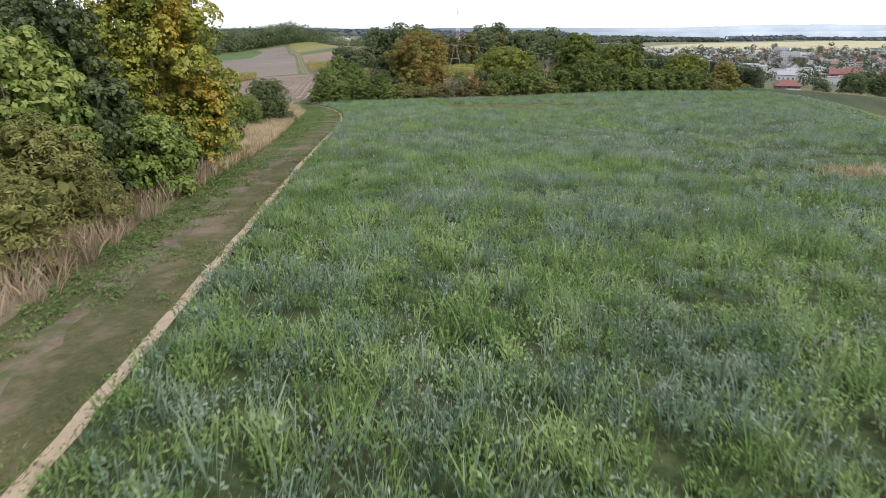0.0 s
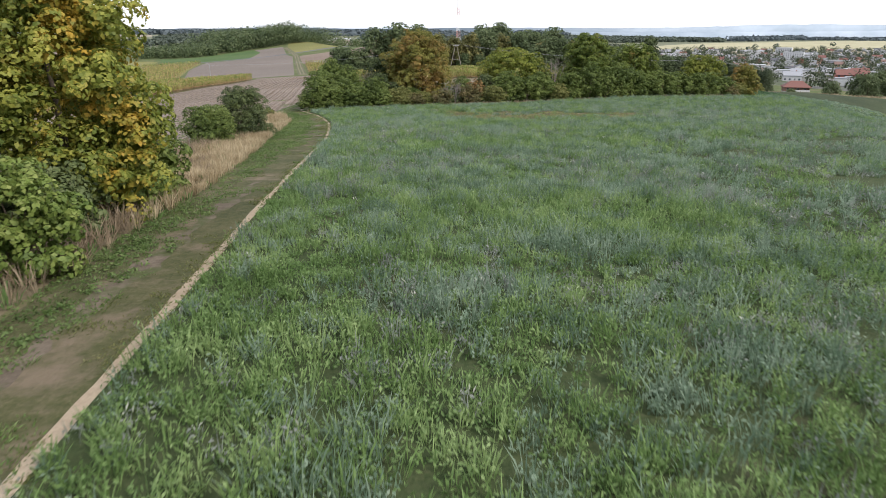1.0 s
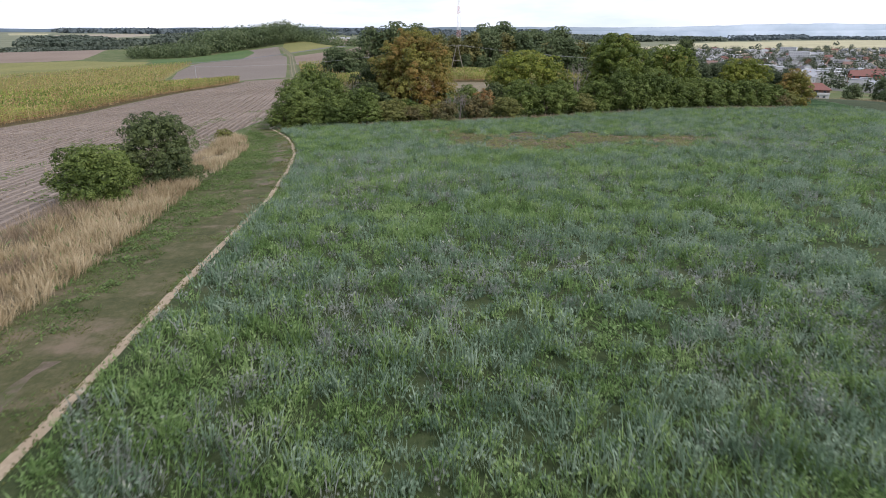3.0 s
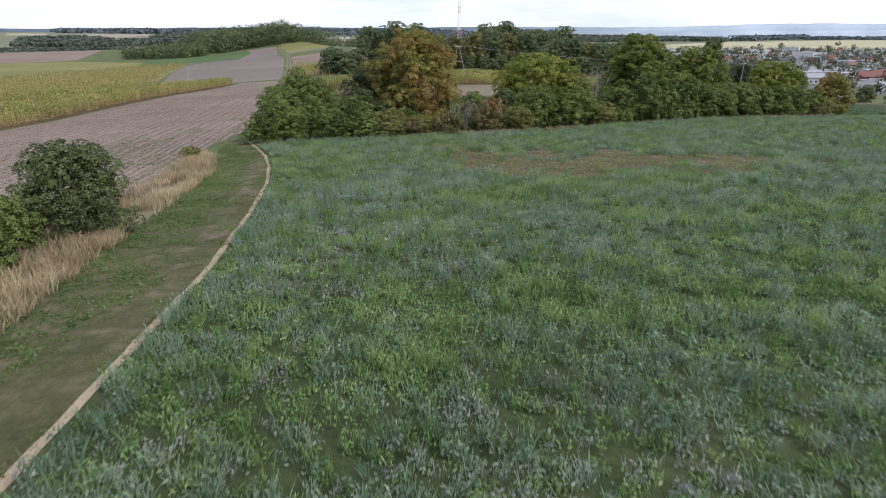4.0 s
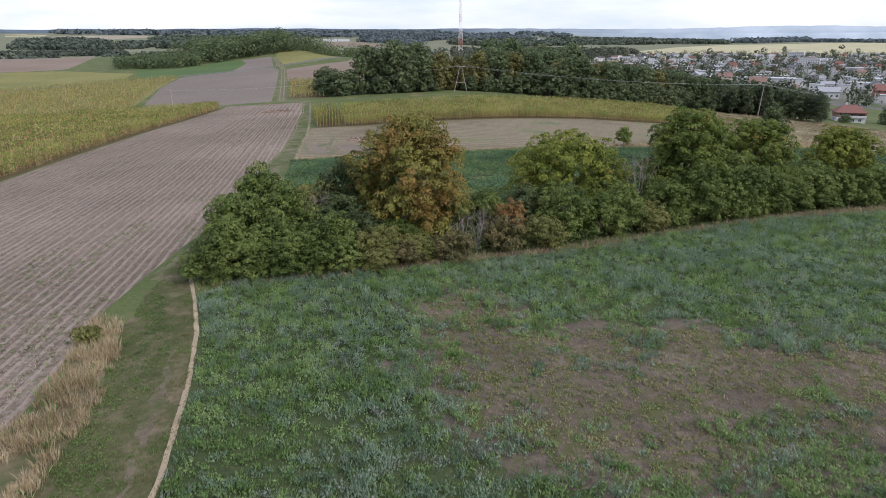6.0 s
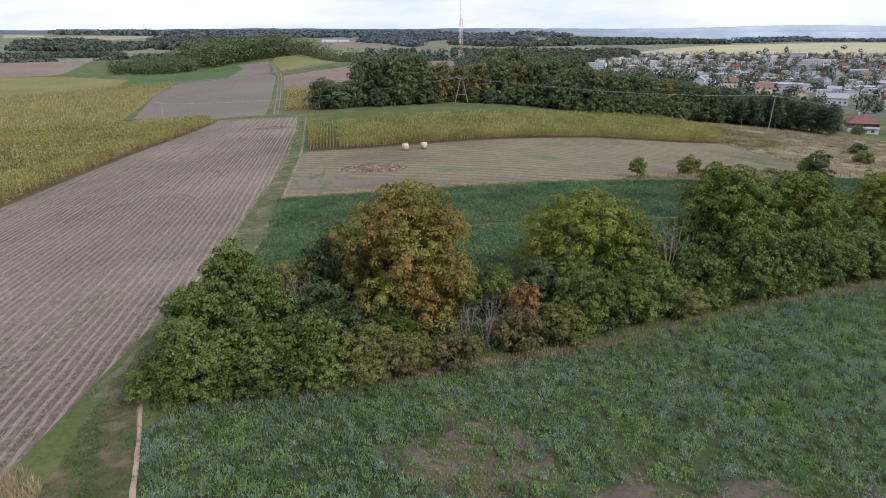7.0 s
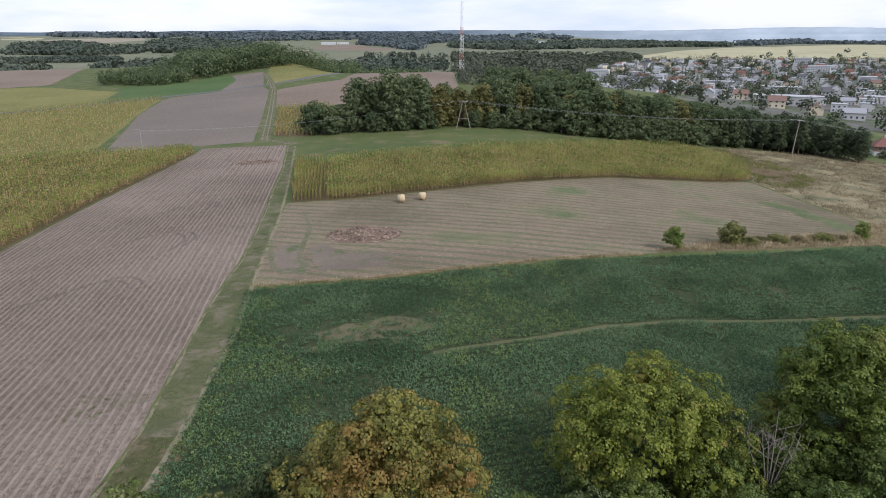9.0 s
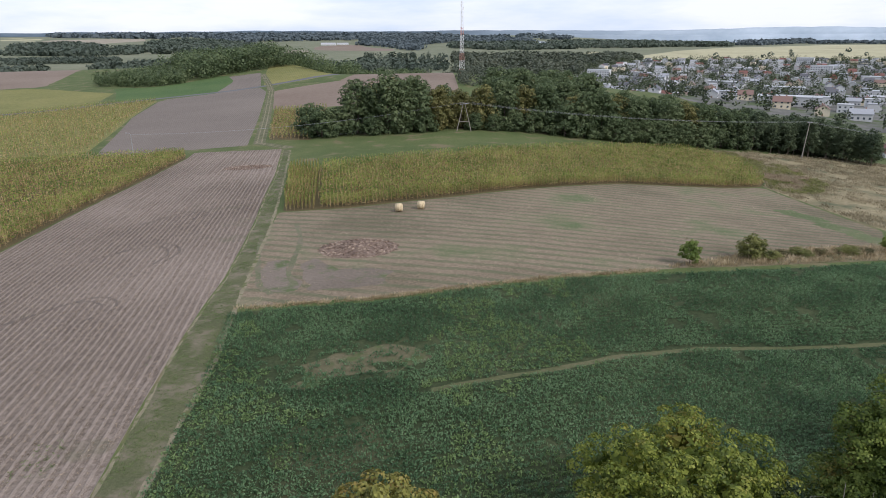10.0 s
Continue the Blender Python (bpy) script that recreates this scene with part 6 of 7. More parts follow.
far_wood([(-304, 666), (-263, 626), (-226, 606), (-206, 622), (-222, 666), (-270, 725)], 4.0, (7, 12), (1.8, 2.9), 50, L_wood, "young green plantation beside the meadow", size=.5)
far_wood([(-268, 735), (-222, 680), (-205, 634), (-188, 668), (-152, 670), (-140, 700), (-190, 780), (-265, 810)], 6.5, (15, 23), (4.5, 7), 90, L_wood, "dark broadleaf wood beyond the meadow", size=.3)
far_wood([(-150, 668), (-106, 645), (-90, 616), (-78, 640), (-80, 720), (-140, 725)], 6.5, (10, 17), (3.5, 5.5), 90, L_wood, "row of broadleaf trees behind the road", .66, size=.3)
far_wood([(-260, 730), (-90, 740), (-30, 740), (-20, 800), (-260, 830)], 7.5, (8, 13), (3.5, 6), 60, L_wood, "broadleaf trees on the far slope", .8, size=.32)
far_wood([(40, 700), (130, 660), (150, 800), (170, 1000), (60, 900)], 10, (8, 14), (4, 6), 50, L_wood, "broadleaf trees below the wood", .6, size=.35)
far_wood([(12, 500), (40, 540), (62, 600), (40, 690), (-10, 700), (14, 640)], 6, (4, 8), (2.5, 4.5), 60, M_thicket, "grey-green thicket round the mast", .7, size=.3)
far_wood([(-1200, 1960), (-890, 1880), (-1270, 2610), (-1510, 2830), (-1570, 2590)], 17, (12, 19), (9, 14), 16, M_far_hazed, "dark wood on a far rise")
far_wood([(-910, 1960), (-890, 2050), (-960, 2350), (-1020, 2540), (-1170, 2530)], 17, (12, 18), (9, 14), 16, M_far_hazed, "dark wood on a far rise")
far_wood([(-870, 2100), (-620, 2000), (-620, 2420), (-710, 2690), (-980, 3130), (-1210, 3280), (-1240, 2950)], 20, (13, 20), (11, 16), 14, M_far_hazed, "large dark wood on a far hill")
far_wood([(-1990, 3600), (-1130, 3620), (-1560, 4640), (-2600, 4640)], 42, (14, 22), (20, 34), 10, M_farther_hazed, "woods towards the horizon with painted blue-green haze", .66)
far_wood([(-980, 3130), (-690, 3450), (-40, 3590), (-50, 4480), (-1470, 4600)], 36, (14, 22), (18, 30), 10, M_farther_hazed, "forest towards the horizon with painted blue-green haze", .8)
far_wood([(-360, 2950), (-190, 2600), (-110, 2350), (-100, 2930), (10, 3160), (10, 3670), (-380, 3630)], 22, (14, 20), (12, 18), 14, M_farther_hazed, "dark forest on the plain with painted blue-green haze")
far_wood([(20, 3040), (370, 3140), (410, 3480), (20, 3600)], 26, (12, 18), (14, 20), 12, M_farther_hazed, "dark forest by the lake with painted blue-green haze")
far_wood([(10, 3650), (600, 3500), (700, 4300), (0, 4500)], 42, (12, 20), (20, 34), 10, M_farther_hazed, "woods beyond the lake paled by painted haze", .55)
far_wood([(10, 2560), (200, 2390), (860, 2740), (1110, 2820), (1300, 3300), (20, 2980)], 24, (12, 18), (12, 18), 14, M_far_hazed, "dark band of trees on the plain", .72)
far_wood([(1260, 3070), (1710, 3440), (1940, 3820), (1500, 3580)], 30, (14, 24), (14, 22), 12, M_farther_hazed, "dark wood on a low rise by the lake")
far_wood([(1700, 3300), (2600, 3400), (2800, 3700), (1950, 3700)], 34, (10, 16), (14, 22), 12, M_farther_hazed, "scattered trees beyond the pale field", .55)
far_wood([(10, 1000), (150, 1010), (250, 1300), (440, 1680), (490, 1930), (300, 1880), (10, 1910)], 13, (7, 15), (5, 8), 18, M_thicket, "grey-green thickets beside the town", .64)
far_wood([(-190, 1700), (0, 1660), (0, 1700), (-200, 1745)], 11, (13, 17), (5, 7), 22, M_far_hazed, "row of round trees on the plain", .6)
far_wood([(-880, 1430), (-700, 1550), (-780, 1690), (-1010, 1600)], 9, (7, 10), (4, 6), 20, M_far_hazed, "dark young plantation")
far_wood([(-620, 1250), (-60, 1100), (0, 1180), (0, 1480), (-560, 1560)], 14, (8, 15), (6, 9), 18, M_far_hazed, "dark copses on the plain", .56)
far_wood([(-1500, 1000), (-500, 900), (-620, 1300), (-1700, 1700)], 18, (9, 15), (7, 11), 16, M_far_hazed, "dark copses beyond the brown field", .42)
x, y = frng.uniform(600, 2300, 46), 1700 + frng.uniform(0, 1, 46) ** 1.6 * 1300
keep = y < 1700 + (x - 450) * .95
crowns(x[keep], y[keep], (7, 14), (5, 9), 26, M_far_hazed, "scattered far trees on the pale field")

# low hills at the horizon; distance haze is painted into their colour, paler eastward
hill_mat, n_, l_, b_ = material("hazy_hills")
sep = n_.new("ShaderNodeSeparateXYZ")
l_.new(n_.new("ShaderNodeNewGeometry").outputs["Position"], sep.inputs["Vector"])
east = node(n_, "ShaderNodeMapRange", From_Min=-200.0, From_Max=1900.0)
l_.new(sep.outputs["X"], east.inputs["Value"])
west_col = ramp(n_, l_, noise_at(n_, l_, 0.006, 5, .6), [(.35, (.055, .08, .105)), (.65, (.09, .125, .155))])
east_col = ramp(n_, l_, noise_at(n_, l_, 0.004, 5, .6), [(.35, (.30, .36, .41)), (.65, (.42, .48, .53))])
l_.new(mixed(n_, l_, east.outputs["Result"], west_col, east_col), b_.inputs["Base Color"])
b_.inputs["Roughness"].default_value = 1.0
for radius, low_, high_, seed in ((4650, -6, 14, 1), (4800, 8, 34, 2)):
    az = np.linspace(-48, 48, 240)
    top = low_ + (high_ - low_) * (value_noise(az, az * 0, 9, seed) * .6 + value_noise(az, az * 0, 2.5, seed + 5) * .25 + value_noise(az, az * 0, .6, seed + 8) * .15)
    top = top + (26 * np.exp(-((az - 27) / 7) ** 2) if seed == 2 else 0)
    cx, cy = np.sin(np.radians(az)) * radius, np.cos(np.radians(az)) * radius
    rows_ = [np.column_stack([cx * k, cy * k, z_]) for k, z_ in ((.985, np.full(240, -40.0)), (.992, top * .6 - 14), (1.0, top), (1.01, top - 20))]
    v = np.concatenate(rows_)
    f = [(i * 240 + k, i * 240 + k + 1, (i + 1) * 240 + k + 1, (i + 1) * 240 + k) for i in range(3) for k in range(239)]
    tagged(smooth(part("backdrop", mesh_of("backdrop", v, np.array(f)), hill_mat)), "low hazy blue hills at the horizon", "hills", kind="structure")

# ---- buildings ----
def box_bm(bm, x0, y0, z0, x1, y1, z1):
    r_ = bmesh.ops.create_cube(bm, size=1.0, matrix=Matrix.Translation(((x0 + x1) / 2, (y0 + y1) / 2, (z0 + z1) / 2)) @ Matrix.Diagonal((x1 - x0, y1 - y0, z1 - z0, 1)))
    return r_["verts"]


def house(name, label, seed, w, d_, h, pitch, wall_mat, roof_mat, flat=False, floors=1, group="town houses"):
    """A house: walls with gables, an overhanging roof, chimney, windows and a door; its front faces -y."""
    root = tagged(new(name), label, "house", group)
    bm = bmesh.new()
    if flat:
        box_bm(bm, -w / 2, -d_ / 2, -1, w / 2, d_ / 2, h)
        part("wall", bm, wall_mat, root)
        bm = bmesh.new()
        box_bm(bm, -w / 2 - .25, -d_ / 2 - .25, h, w / 2 + .25, d_ / 2 + .25, h + .4)
        part("roof", bm, roof_mat, root)
    else:
        prof = [(-d_ / 2, -1), (d_ / 2, -1), (d_ / 2, h), (0, h + pitch), (-d_ / 2, h)]
        vs = [[bm.verts.new((sx * w / 2, y_, z_)) for y_, z_ in prof] for sx in (-1, 1)]
        bm.faces.new(vs[0][::-1])
        bm.faces.new(vs[1])
        for i in range(5):
            j = (i + 1) % 5
            bm.faces.new((vs[0][i], vs[0][j], vs[1][j], vs[1][i]))
        part("wall", bm, wall_mat, root)
        bm = bmesh.new()
        over, thick = .5, .18
        k = pitch / (d_ / 2)
        prof = [(-d_ / 2 - over, h - over * k), (0, h + pitch), (d_ / 2 + over, h - over * k), (d_ / 2 + over, h - over * k + thick), (0, h + pitch + thick * 1.3), (-d_ / 2 - over, h - over * k + thick)]
        vs = [[bm.verts.new((sx * (w / 2 + over), y_, z_ + .02)) for y_, z_ in prof] for sx in (-1, 1)]
        for i in range(6):
            j = (i + 1) % 6
            bm.faces.new((vs[0][i], vs[0][j], vs[1][j], vs[1][i]))
        bm.faces.new((vs[0][5], vs[0][4], vs[0][1], vs[0][0]))
        bm.faces.new((vs[0][4], vs[0][3], vs[0][2], vs[0][1]))
        bm.faces.new((vs[1][0], vs[1][1], vs[1][4], vs[1][5]))
        bm.faces.new((vs[1][1], vs[1][2], vs[1][3], vs[1][4]))
        bmesh.ops.recalc_face_normals(bm, faces=bm.faces)
        roof_ = part("roof", bm, roof_mat, root)
        bm = bmesh.new()
        box_bm(bm, w * .18, .3, h + pitch * .5, w * .18 + .7, 1.0, h + pitch + 1.0)
        part("chimney", bm, M_brickwork, roof_)
    for fl in range(floors):
        z_ = 1.0 + fl * 2.9
        count = max(2, int(w / 3.2))
        for i in range(count):
            cx_ = -w / 2 + w * (i + .5) / count
            bm = bmesh.new()
            box_bm(bm, cx_ - .65, -d_ / 2 - .04, z_, cx_ + .65, -d_ / 2 + .1, z_ + 1.35)
            part("window", bm, M_pane, root)
    bm = bmesh.new()
    box_bm(bm, -w / 2 - .04, -.5, 0, -w / 2 + .1, .5, 2.05)
    part("door", bm, M_door, root)
    return root


M_brickwork = plain("chimney_brick", (.30, .15, .10), .9, vary=.25)
M_pane = plain("dark_window_glass", (.06, .075, .09), .15, vary=.3)
M_door = plain("brown_door", (.16, .10, .06), .6)
WALLS = [plain("white_render", (.54, .54, .54), .9, vary=.08), plain("cream_render", (.62, .54, .40), .9, vary=.08), plain("grey_render", (.46, .46, .46), .9, vary=.1), plain("pinkish_render", (.58, .38, .28), .9, vary=.08), plain("red_brick_wall", (.26, .10, .075), .9, vary=.2)]
ROOFS = [plain("red_tiles", (.17, .075, .06), .8, vary=.25), plain("brown_tiles", (.18, .11, .09), .8, vary=.25), plain("grey_sheet_roof", (.28, .29, .31), .6, vary=.15), plain("dark_roof", (.09, .09, .10), .7, vary=.2), plain("pale_roof", (.36, .37, .38), .7, vary=.1)]
town_kinds = [
    house("house", "white house with a red tiled roof", 1, 12, 9, 4.2, 3.2, WALLS[0], ROOFS[0], floors=1),
    house("house", "white house with a dark roof", 2, 11, 9, 5.6, 3.0, WALLS[0], ROOFS[3], floors=2),
    house("house", "cream house with a brown roof", 3, 12, 10, 5.2, 3.2, WALLS[1], ROOFS[1], floors=2),
    house("house", "grey flat-roofed cube house", 4, 10, 10, 6.2, 0, WALLS[2], ROOFS[2], flat=True, floors=2),
    house("house", "white flat-roofed cube house", 5, 11, 10, 6.4, 0, WALLS[0], ROOFS[4], flat=True, floors=2),
    house("house", "pinkish house with a red roof", 6, 11, 9, 4.6, 3.4, WALLS[3], ROOFS[0], floors=1),
    house("house", "grey house with a grey sheet roof", 7, 13, 9, 4.6, 2.6, WALLS[2], ROOFS[2], floors=1),
    house("house", "red brick house with a red roof", 8, 12, 10, 5.6, 3.4, WALLS[4], ROOFS[0], floors=2),
    house("apartment_block", "long white apartment block", 9, 30, 12, 13, 0, WALLS[0], ROOFS[4], flat=True, floors=4, group="apartment blocks"),
    house("shed", "long pale low workshop building", 10, 40, 16, 6.0, 0, WALLS[2], ROOFS[4], flat=True, floors=1, group="workshops"),
]
set_down = set()


def settle(k, x, y, turn, size=1.0):
    turn -= .75
    if k in set_down:
        again(town_kinds[k], x, y, turn, size)
    else:
        set_down.add(k)
        stand(town_kinds[k], x, y, turn, size)


hrng = np.random.default_rng(505)
TOWN = [(195, 1050), (165, 800), (160, 660), (190, 548), (232, 496), (300, 455), (420, 470), (560, 640), (800, 1000), (1000, 1300), (1000, 1560), (420, 1560), (280, 1300)]
in_town = signed_polygon(TOWN)
placed = []
for x, y, k, turn in ((690, 1420, 8, .1), (560, 1120, 8, .2), (400, 700, 9, .35), (440, 760, 9, .3), (360, 820, 9, .25), (330, 900, 9, .2), (560, 980, 9, .3), (480, 1200, 9, .2), (280, 1080, 9, .1), (300, 522, 7, .4), (322, 540, 7, .4), (205, 1020, 8, .3), (238, 566, 9, .3)):
    settle(k, x, y, turn)
    placed.append((x, y, 26 if k >= 8 else 12))
tries = 0
while len(placed) < 300 and tries < 30000:
    tries += 1
    x, y = hrng.uniform(160, 1000), 450 + 720 * hrng.random() ** 1.1
    if in_town(np.array([x]), np.array([y]))[0] < 0:
        continue
    gap_ = 15 + (y - 500) * .012
    if any((x - p) ** 2 + (y - q) ** 2 < max(gap_, g) ** 2 for p, q, g in placed):
        continue
    placed.append((x, y, gap_))
    settle(int(hrng.choice(8, p=[.07, .20, .12, .18, .20, .03, .18, .02])), x, y, .3 + hrng.choice([0, math.pi / 2]) + hrng.normal(0, .08), hrng.uniform(.74, .98))
# the farthest houses, joined: gabled and flat blocks in the same colours
far_spots = []
tries = 0
while len(far_spots) < 190 and tries < 20000:
    tries += 1
    x, y = hrng.uniform(200, 1040), hrng.uniform(1130, 1570)
    if in_town(np.array([x]), np.array([y]))[0] > -10 and not any((x - p) ** 2 + (y - q) ** 2 < 22 ** 2 for p, q in far_spots):
        far_spots.append((x, y))
hv, hf, hm = [], [], []
for x, y in far_spots:
    w_, d_, h_, turn = hrng.uniform(4.5, 8), hrng.uniform(4, 5.5), hrng.uniform(4, 7.5), -.45 + hrng.choice([0, math.pi / 2]) + hrng.normal(0, .1)
    c_, s_, g_ = math.cos(turn), math.sin(turn), gz(x, y)
    top = h_ + (hrng.uniform(2.2, 3.4) if hrng.random() < .6 else .3)
    base = len(hv)
    for px_, py_, pz_ in ((-w_, -d_, -1), (w_, -d_, -1), (w_, d_, -1), (-w_, d_, -1), (-w_, -d_, h_), (w_, -d_, h_), (w_, d_, h_), (-w_, d_, h_), (-w_, 0, top), (w_, 0, top)):
        hv.append((x + px_ * c_ - py_ * s_, y + px_ * s_ + py_ * c_, g_ + pz_))
    wall_, roof_k = int(hrng.choice(3, p=[.55, .2, .25])), 3 + int(hrng.choice(3, p=[.22, .43, .35]))
    for f_, m_ in (((0, 1, 5, 4), wall_), ((1, 2, 6, 5), wall_), ((2, 3, 7, 6), wall_), ((3, 0, 4, 7), wall_), ((4, 5, 9, 8), roof_k), ((6, 7, 8, 9), roof_k), ((5, 6, 9, 9), wall_), ((7, 4, 8, 8), wall_)):
        hf.append([base + k for k in dict.fromkeys(f_)])
        hm.append(m_)
far_me = bpy.data.meshes.new("far_houses")
far_me.from_pydata(hv, [], hf)
for m_ in (WALLS[0], WALLS[1], WALLS[2], ROOFS[0], ROOFS[3], ROOFS[2]):
    far_me.materials.append(m_)
far_me.polygons.foreach_set("material_index", hm)
tagged(part("far_houses", far_me, None), "small white and grey houses at the far side of town", "houses", kind="stuff")
placed += [(p, q, 14) for p, q in far_spots]
# trees between the houses
tx, ty = hrng.uniform(150, 1020, 4000), hrng.uniform(450, 1600, 4000)
ok = in_town(tx, ty) > -40
tx, ty = tx[ok], ty[ok]
pos = np.array([(p, q) for p, q, g in placed])
ok = np.array([((pos - (a_, b_)) ** 2).sum(1).min() > 81 for a_, b_ in zip(tx, ty)])
tx, ty = tx[ok][:1700], ty[ok][:1700]
hh = hrng.uniform(5, 14, len(tx))
cen = np.repeat(np.column_stack([tx, ty, ground_z(tx, ty) + hh * .55]), 40, 0)
way = unit(hrng.normal(0, 1, cen.shape))
cen = cen + way * (np.repeat(hh, 40) * hrng.uniform(.25, .5, len(cen)))[:, None] * (1, 1, 1.05)
stuff("town_trees", leaves_at(hrng, cen, way + (0, 0, .5), 1.9, .75), L_town, "green garden trees among the houses", "trees")

# the house below the field: white ground floor, brick upper floor with a loggia, hipped roof
near_house = tagged(new("house"), "two-storey brick and white house with a hipped red roof", "house", "house below the hill")
HW, HD = 7.4, 5.2
bm = bmesh.new()
box_bm(bm, -HW, -HD, -1.5, HW, HD, 2.9)
part("ground_floor_wall", bm, WALLS[0], near_house)
bm = bmesh.new()
box_bm(bm, -HW, -HD, 2.9, -1.2, HD, 5.8)
box_bm(bm, -1.2, -HD + 1.8, 2.9, HW, HD, 5.8)
box_bm(bm, HW - .5, -HD, 2.9, HW, -HD + 1.8, 5.8)
box_bm(bm, 2.6, -HD, 2.9, 3.1, -HD + .5, 5.8)
part("upper_floor_wall", bm, plain("pinkish_brick", (.30, .19, .15), .9, vary=.2), near_house)
bm = bmesh.new()
box_bm(bm, -1.2, -HD - .7, 2.75, HW + .1, -HD + 1.8, 2.95)
box_bm(bm, -1.2, -HD - .7, 2.95, HW + .1, -HD - .55, 3.9)
part("balcony", bm, WALLS[0], near_house)
bm = bmesh.new()
eave = [bm.verts.new((sx * (HW + .9), sy * (HD + .9), 5.55)) for sx, sy in ((-1, -1), (1, -1), (1, 1), (-1, 1))]
low_eave = [bm.verts.new((v_.co.x, v_.co.y, 5.3)) for v_ in eave]
ridge = [bm.verts.new((-3.4, 0, 9.3)), bm.verts.new((3.4, 0, 9.3))]
for f_ in ((eave[0], eave[1], ridge[1], ridge[0]), (eave[1], eave[2], ridge[1]), (eave[2], eave[3], ridge[0], ridge[1]), (eave[3], eave[0], ridge[0]), low_eave[::-1]):
    bm.faces.new(f_)
for i in range(4):
    bm.faces.new((low_eave[i], low_eave[(i + 1) % 4], eave[(i + 1) % 4], eave[i]))
near_roof = part("roof", bm, ROOFS[0], near_house)
bm = bmesh.new()
box_bm(bm, -2.4, .6, 7.4, -1.5, 1.5, 10.6)
part("chimney", bm, WALLS[2], near_roof)
for x_, z_, y_ in ((-5.4, .8, -HD), (-2.6, .8, -HD), (1.2, .6, -HD), (4.6, .6, -HD), (-5.2, 3.7, -HD), (-2.9, 3.7, -HD), (.8, 3.3, -HD + 1.8), (5.0, 3.3, -HD + 1.8)):
    bm = bmesh.new()
    for a0, b0, a1, b1 in ((-.8, -.05, .8, .06), (-.8, 1.44, .8, 1.55), (-.8, .06, -.7, 1.44), (.7, .06, .8, 1.44), (-.05, .06, .05, 1.44)):
        box_bm(bm, x_ + a0, y_ - .07, z_ + b0, x_ + a1, y_ + .08, z_ + b1)
    frame_ = part("window", bm, WALLS[0], near_house)
    bm = bmesh.new()
    box_bm(bm, x_ - .7, y_ - .03, z_ + .06, x_ + .7, y_ + .05, z_ + 1.44)
    part("pane", bm, M_pane, frame_)
bm = bmesh.new()
box_bm(bm, -HW - .04, -.5, 0, -HW + .1, .5, 2.05)
part("door", bm, M_door, near_house)
stand(near_house, 183.4, 362.7, -.30, .81)
again(wood_kinds[3], 201, 360, .4, .85, 1.0, "rounded green garden tree beside the house")
again(wood_kinds[3], 176, 352, 1.4, .5, .7, "small green garden tree beside the house")
# pale barns far off
barn = house("barn", "long white barn far off", 12, 60, 20, 6, 4, WALLS[0], ROOFS[4], group="far barns")
stand(barn, -490, 2930, .1)
again(barn, -440, 2985, .2, .8)

# ---- mast, pylon, poles and wires ----
M_mast_red = plain("mast_red", (.50, .25, .21), .6)
M_mast_white = plain("mast_white", (.75, .74, .72), .6)
M_pole = plain("weathered_pole", (.26, .23, .20), .9, vary=.25)
M_steel = plain("grey_steel", (.42, .43, .44), .5, metal=.6)
mast = tagged(new("radio_mast"), "tall red and white lattice radio mast", "mast")
mz, BANDS = -15.5, (0, 10.7, 17.5, 23.3, 37.6, 43.9, 56, 64)


def leg_r(z):
    return 2.9 - 1.9 * min(1.0, z / 50.0)


for sec, (z0, z1) in enumerate(zip(BANDS[:-1], BANDS[1:])):
    pieces = []
    corners = [(math.cos(t), math.sin(t)) for t in (.3, .3 + 2.094, .3 + 4.189)]
    steps_ = max(2, round((z1 - z0) / 3.2))
    for cx_, cy_ in corners:
        pieces.append(tube([(cx_ * leg_r(z0), cy_ * leg_r(z0), z0), (cx_ * leg_r(z1), cy_ * leg_r(z1), z1)], [.11, .10], 5))
    for i in range(steps_):
        za, zb = z0 + (z1 - z0) * i / steps_, z0 + (z1 - z0) * (i + 1) / steps_
        for k in range(3):
            (ax_, ay_), (bx_, by_) = corners[k], corners[(k + 1) % 3]
            pieces.append(tube([(ax_ * leg_r(za), ay_ * leg_r(za), za), (bx_ * leg_r(zb), by_ * leg_r(zb), zb)], [.055, .055], 4))
            pieces.append(tube([(bx_ * leg_r(za), by_ * leg_r(za), za), (ax_ * leg_r(zb), ay_ * leg_r(zb), zb)], [.055, .055], 4))
            pieces.append(tube([(ax_ * leg_r(zb), ay_ * leg_r(zb), zb - .05), (bx_ * leg_r(zb), by_ * leg_r(zb), zb - .05)], [.055, .055], 4))
    section = part("mast_section", mesh_of("mast_section", *joined(pieces)), M_mast_red if sec in (0, 2, 4) else M_mast_white, mast)
for z_, a_ in ((57, 0.4), (54, 2.2), (60, 4.0), (50, 5.2)):
    part("antenna", mesh_of("antenna", *tube([(math.cos(a_) * 1.3, math.sin(a_) * 1.3, z_), (math.cos(a_) * 1.3, math.sin(a_) * 1.3, z_ + 2.2)], [.18, .18], 6)), M_mast_white, section)
mast.location = (11.0, 664, mz)

pylon = tagged(new("power_pylon"), "wooden A-frame power pylon at the wood's edge", "pylon")
for px_, py_ in ((-2.6, 0), (2.6, 1.2)):
    part("leg", mesh_of("leg", *tube([(px_, py_, -.3), (px_ * .12, .3, 9.6)], [.15, .11], 8)), M_pole, pylon)
part("crossbar", mesh_of("crossbar", *tube([(-1.75, .2, 3.4), (1.75, .8, 3.4)], [.1, .1], 6)), M_pole, pylon)
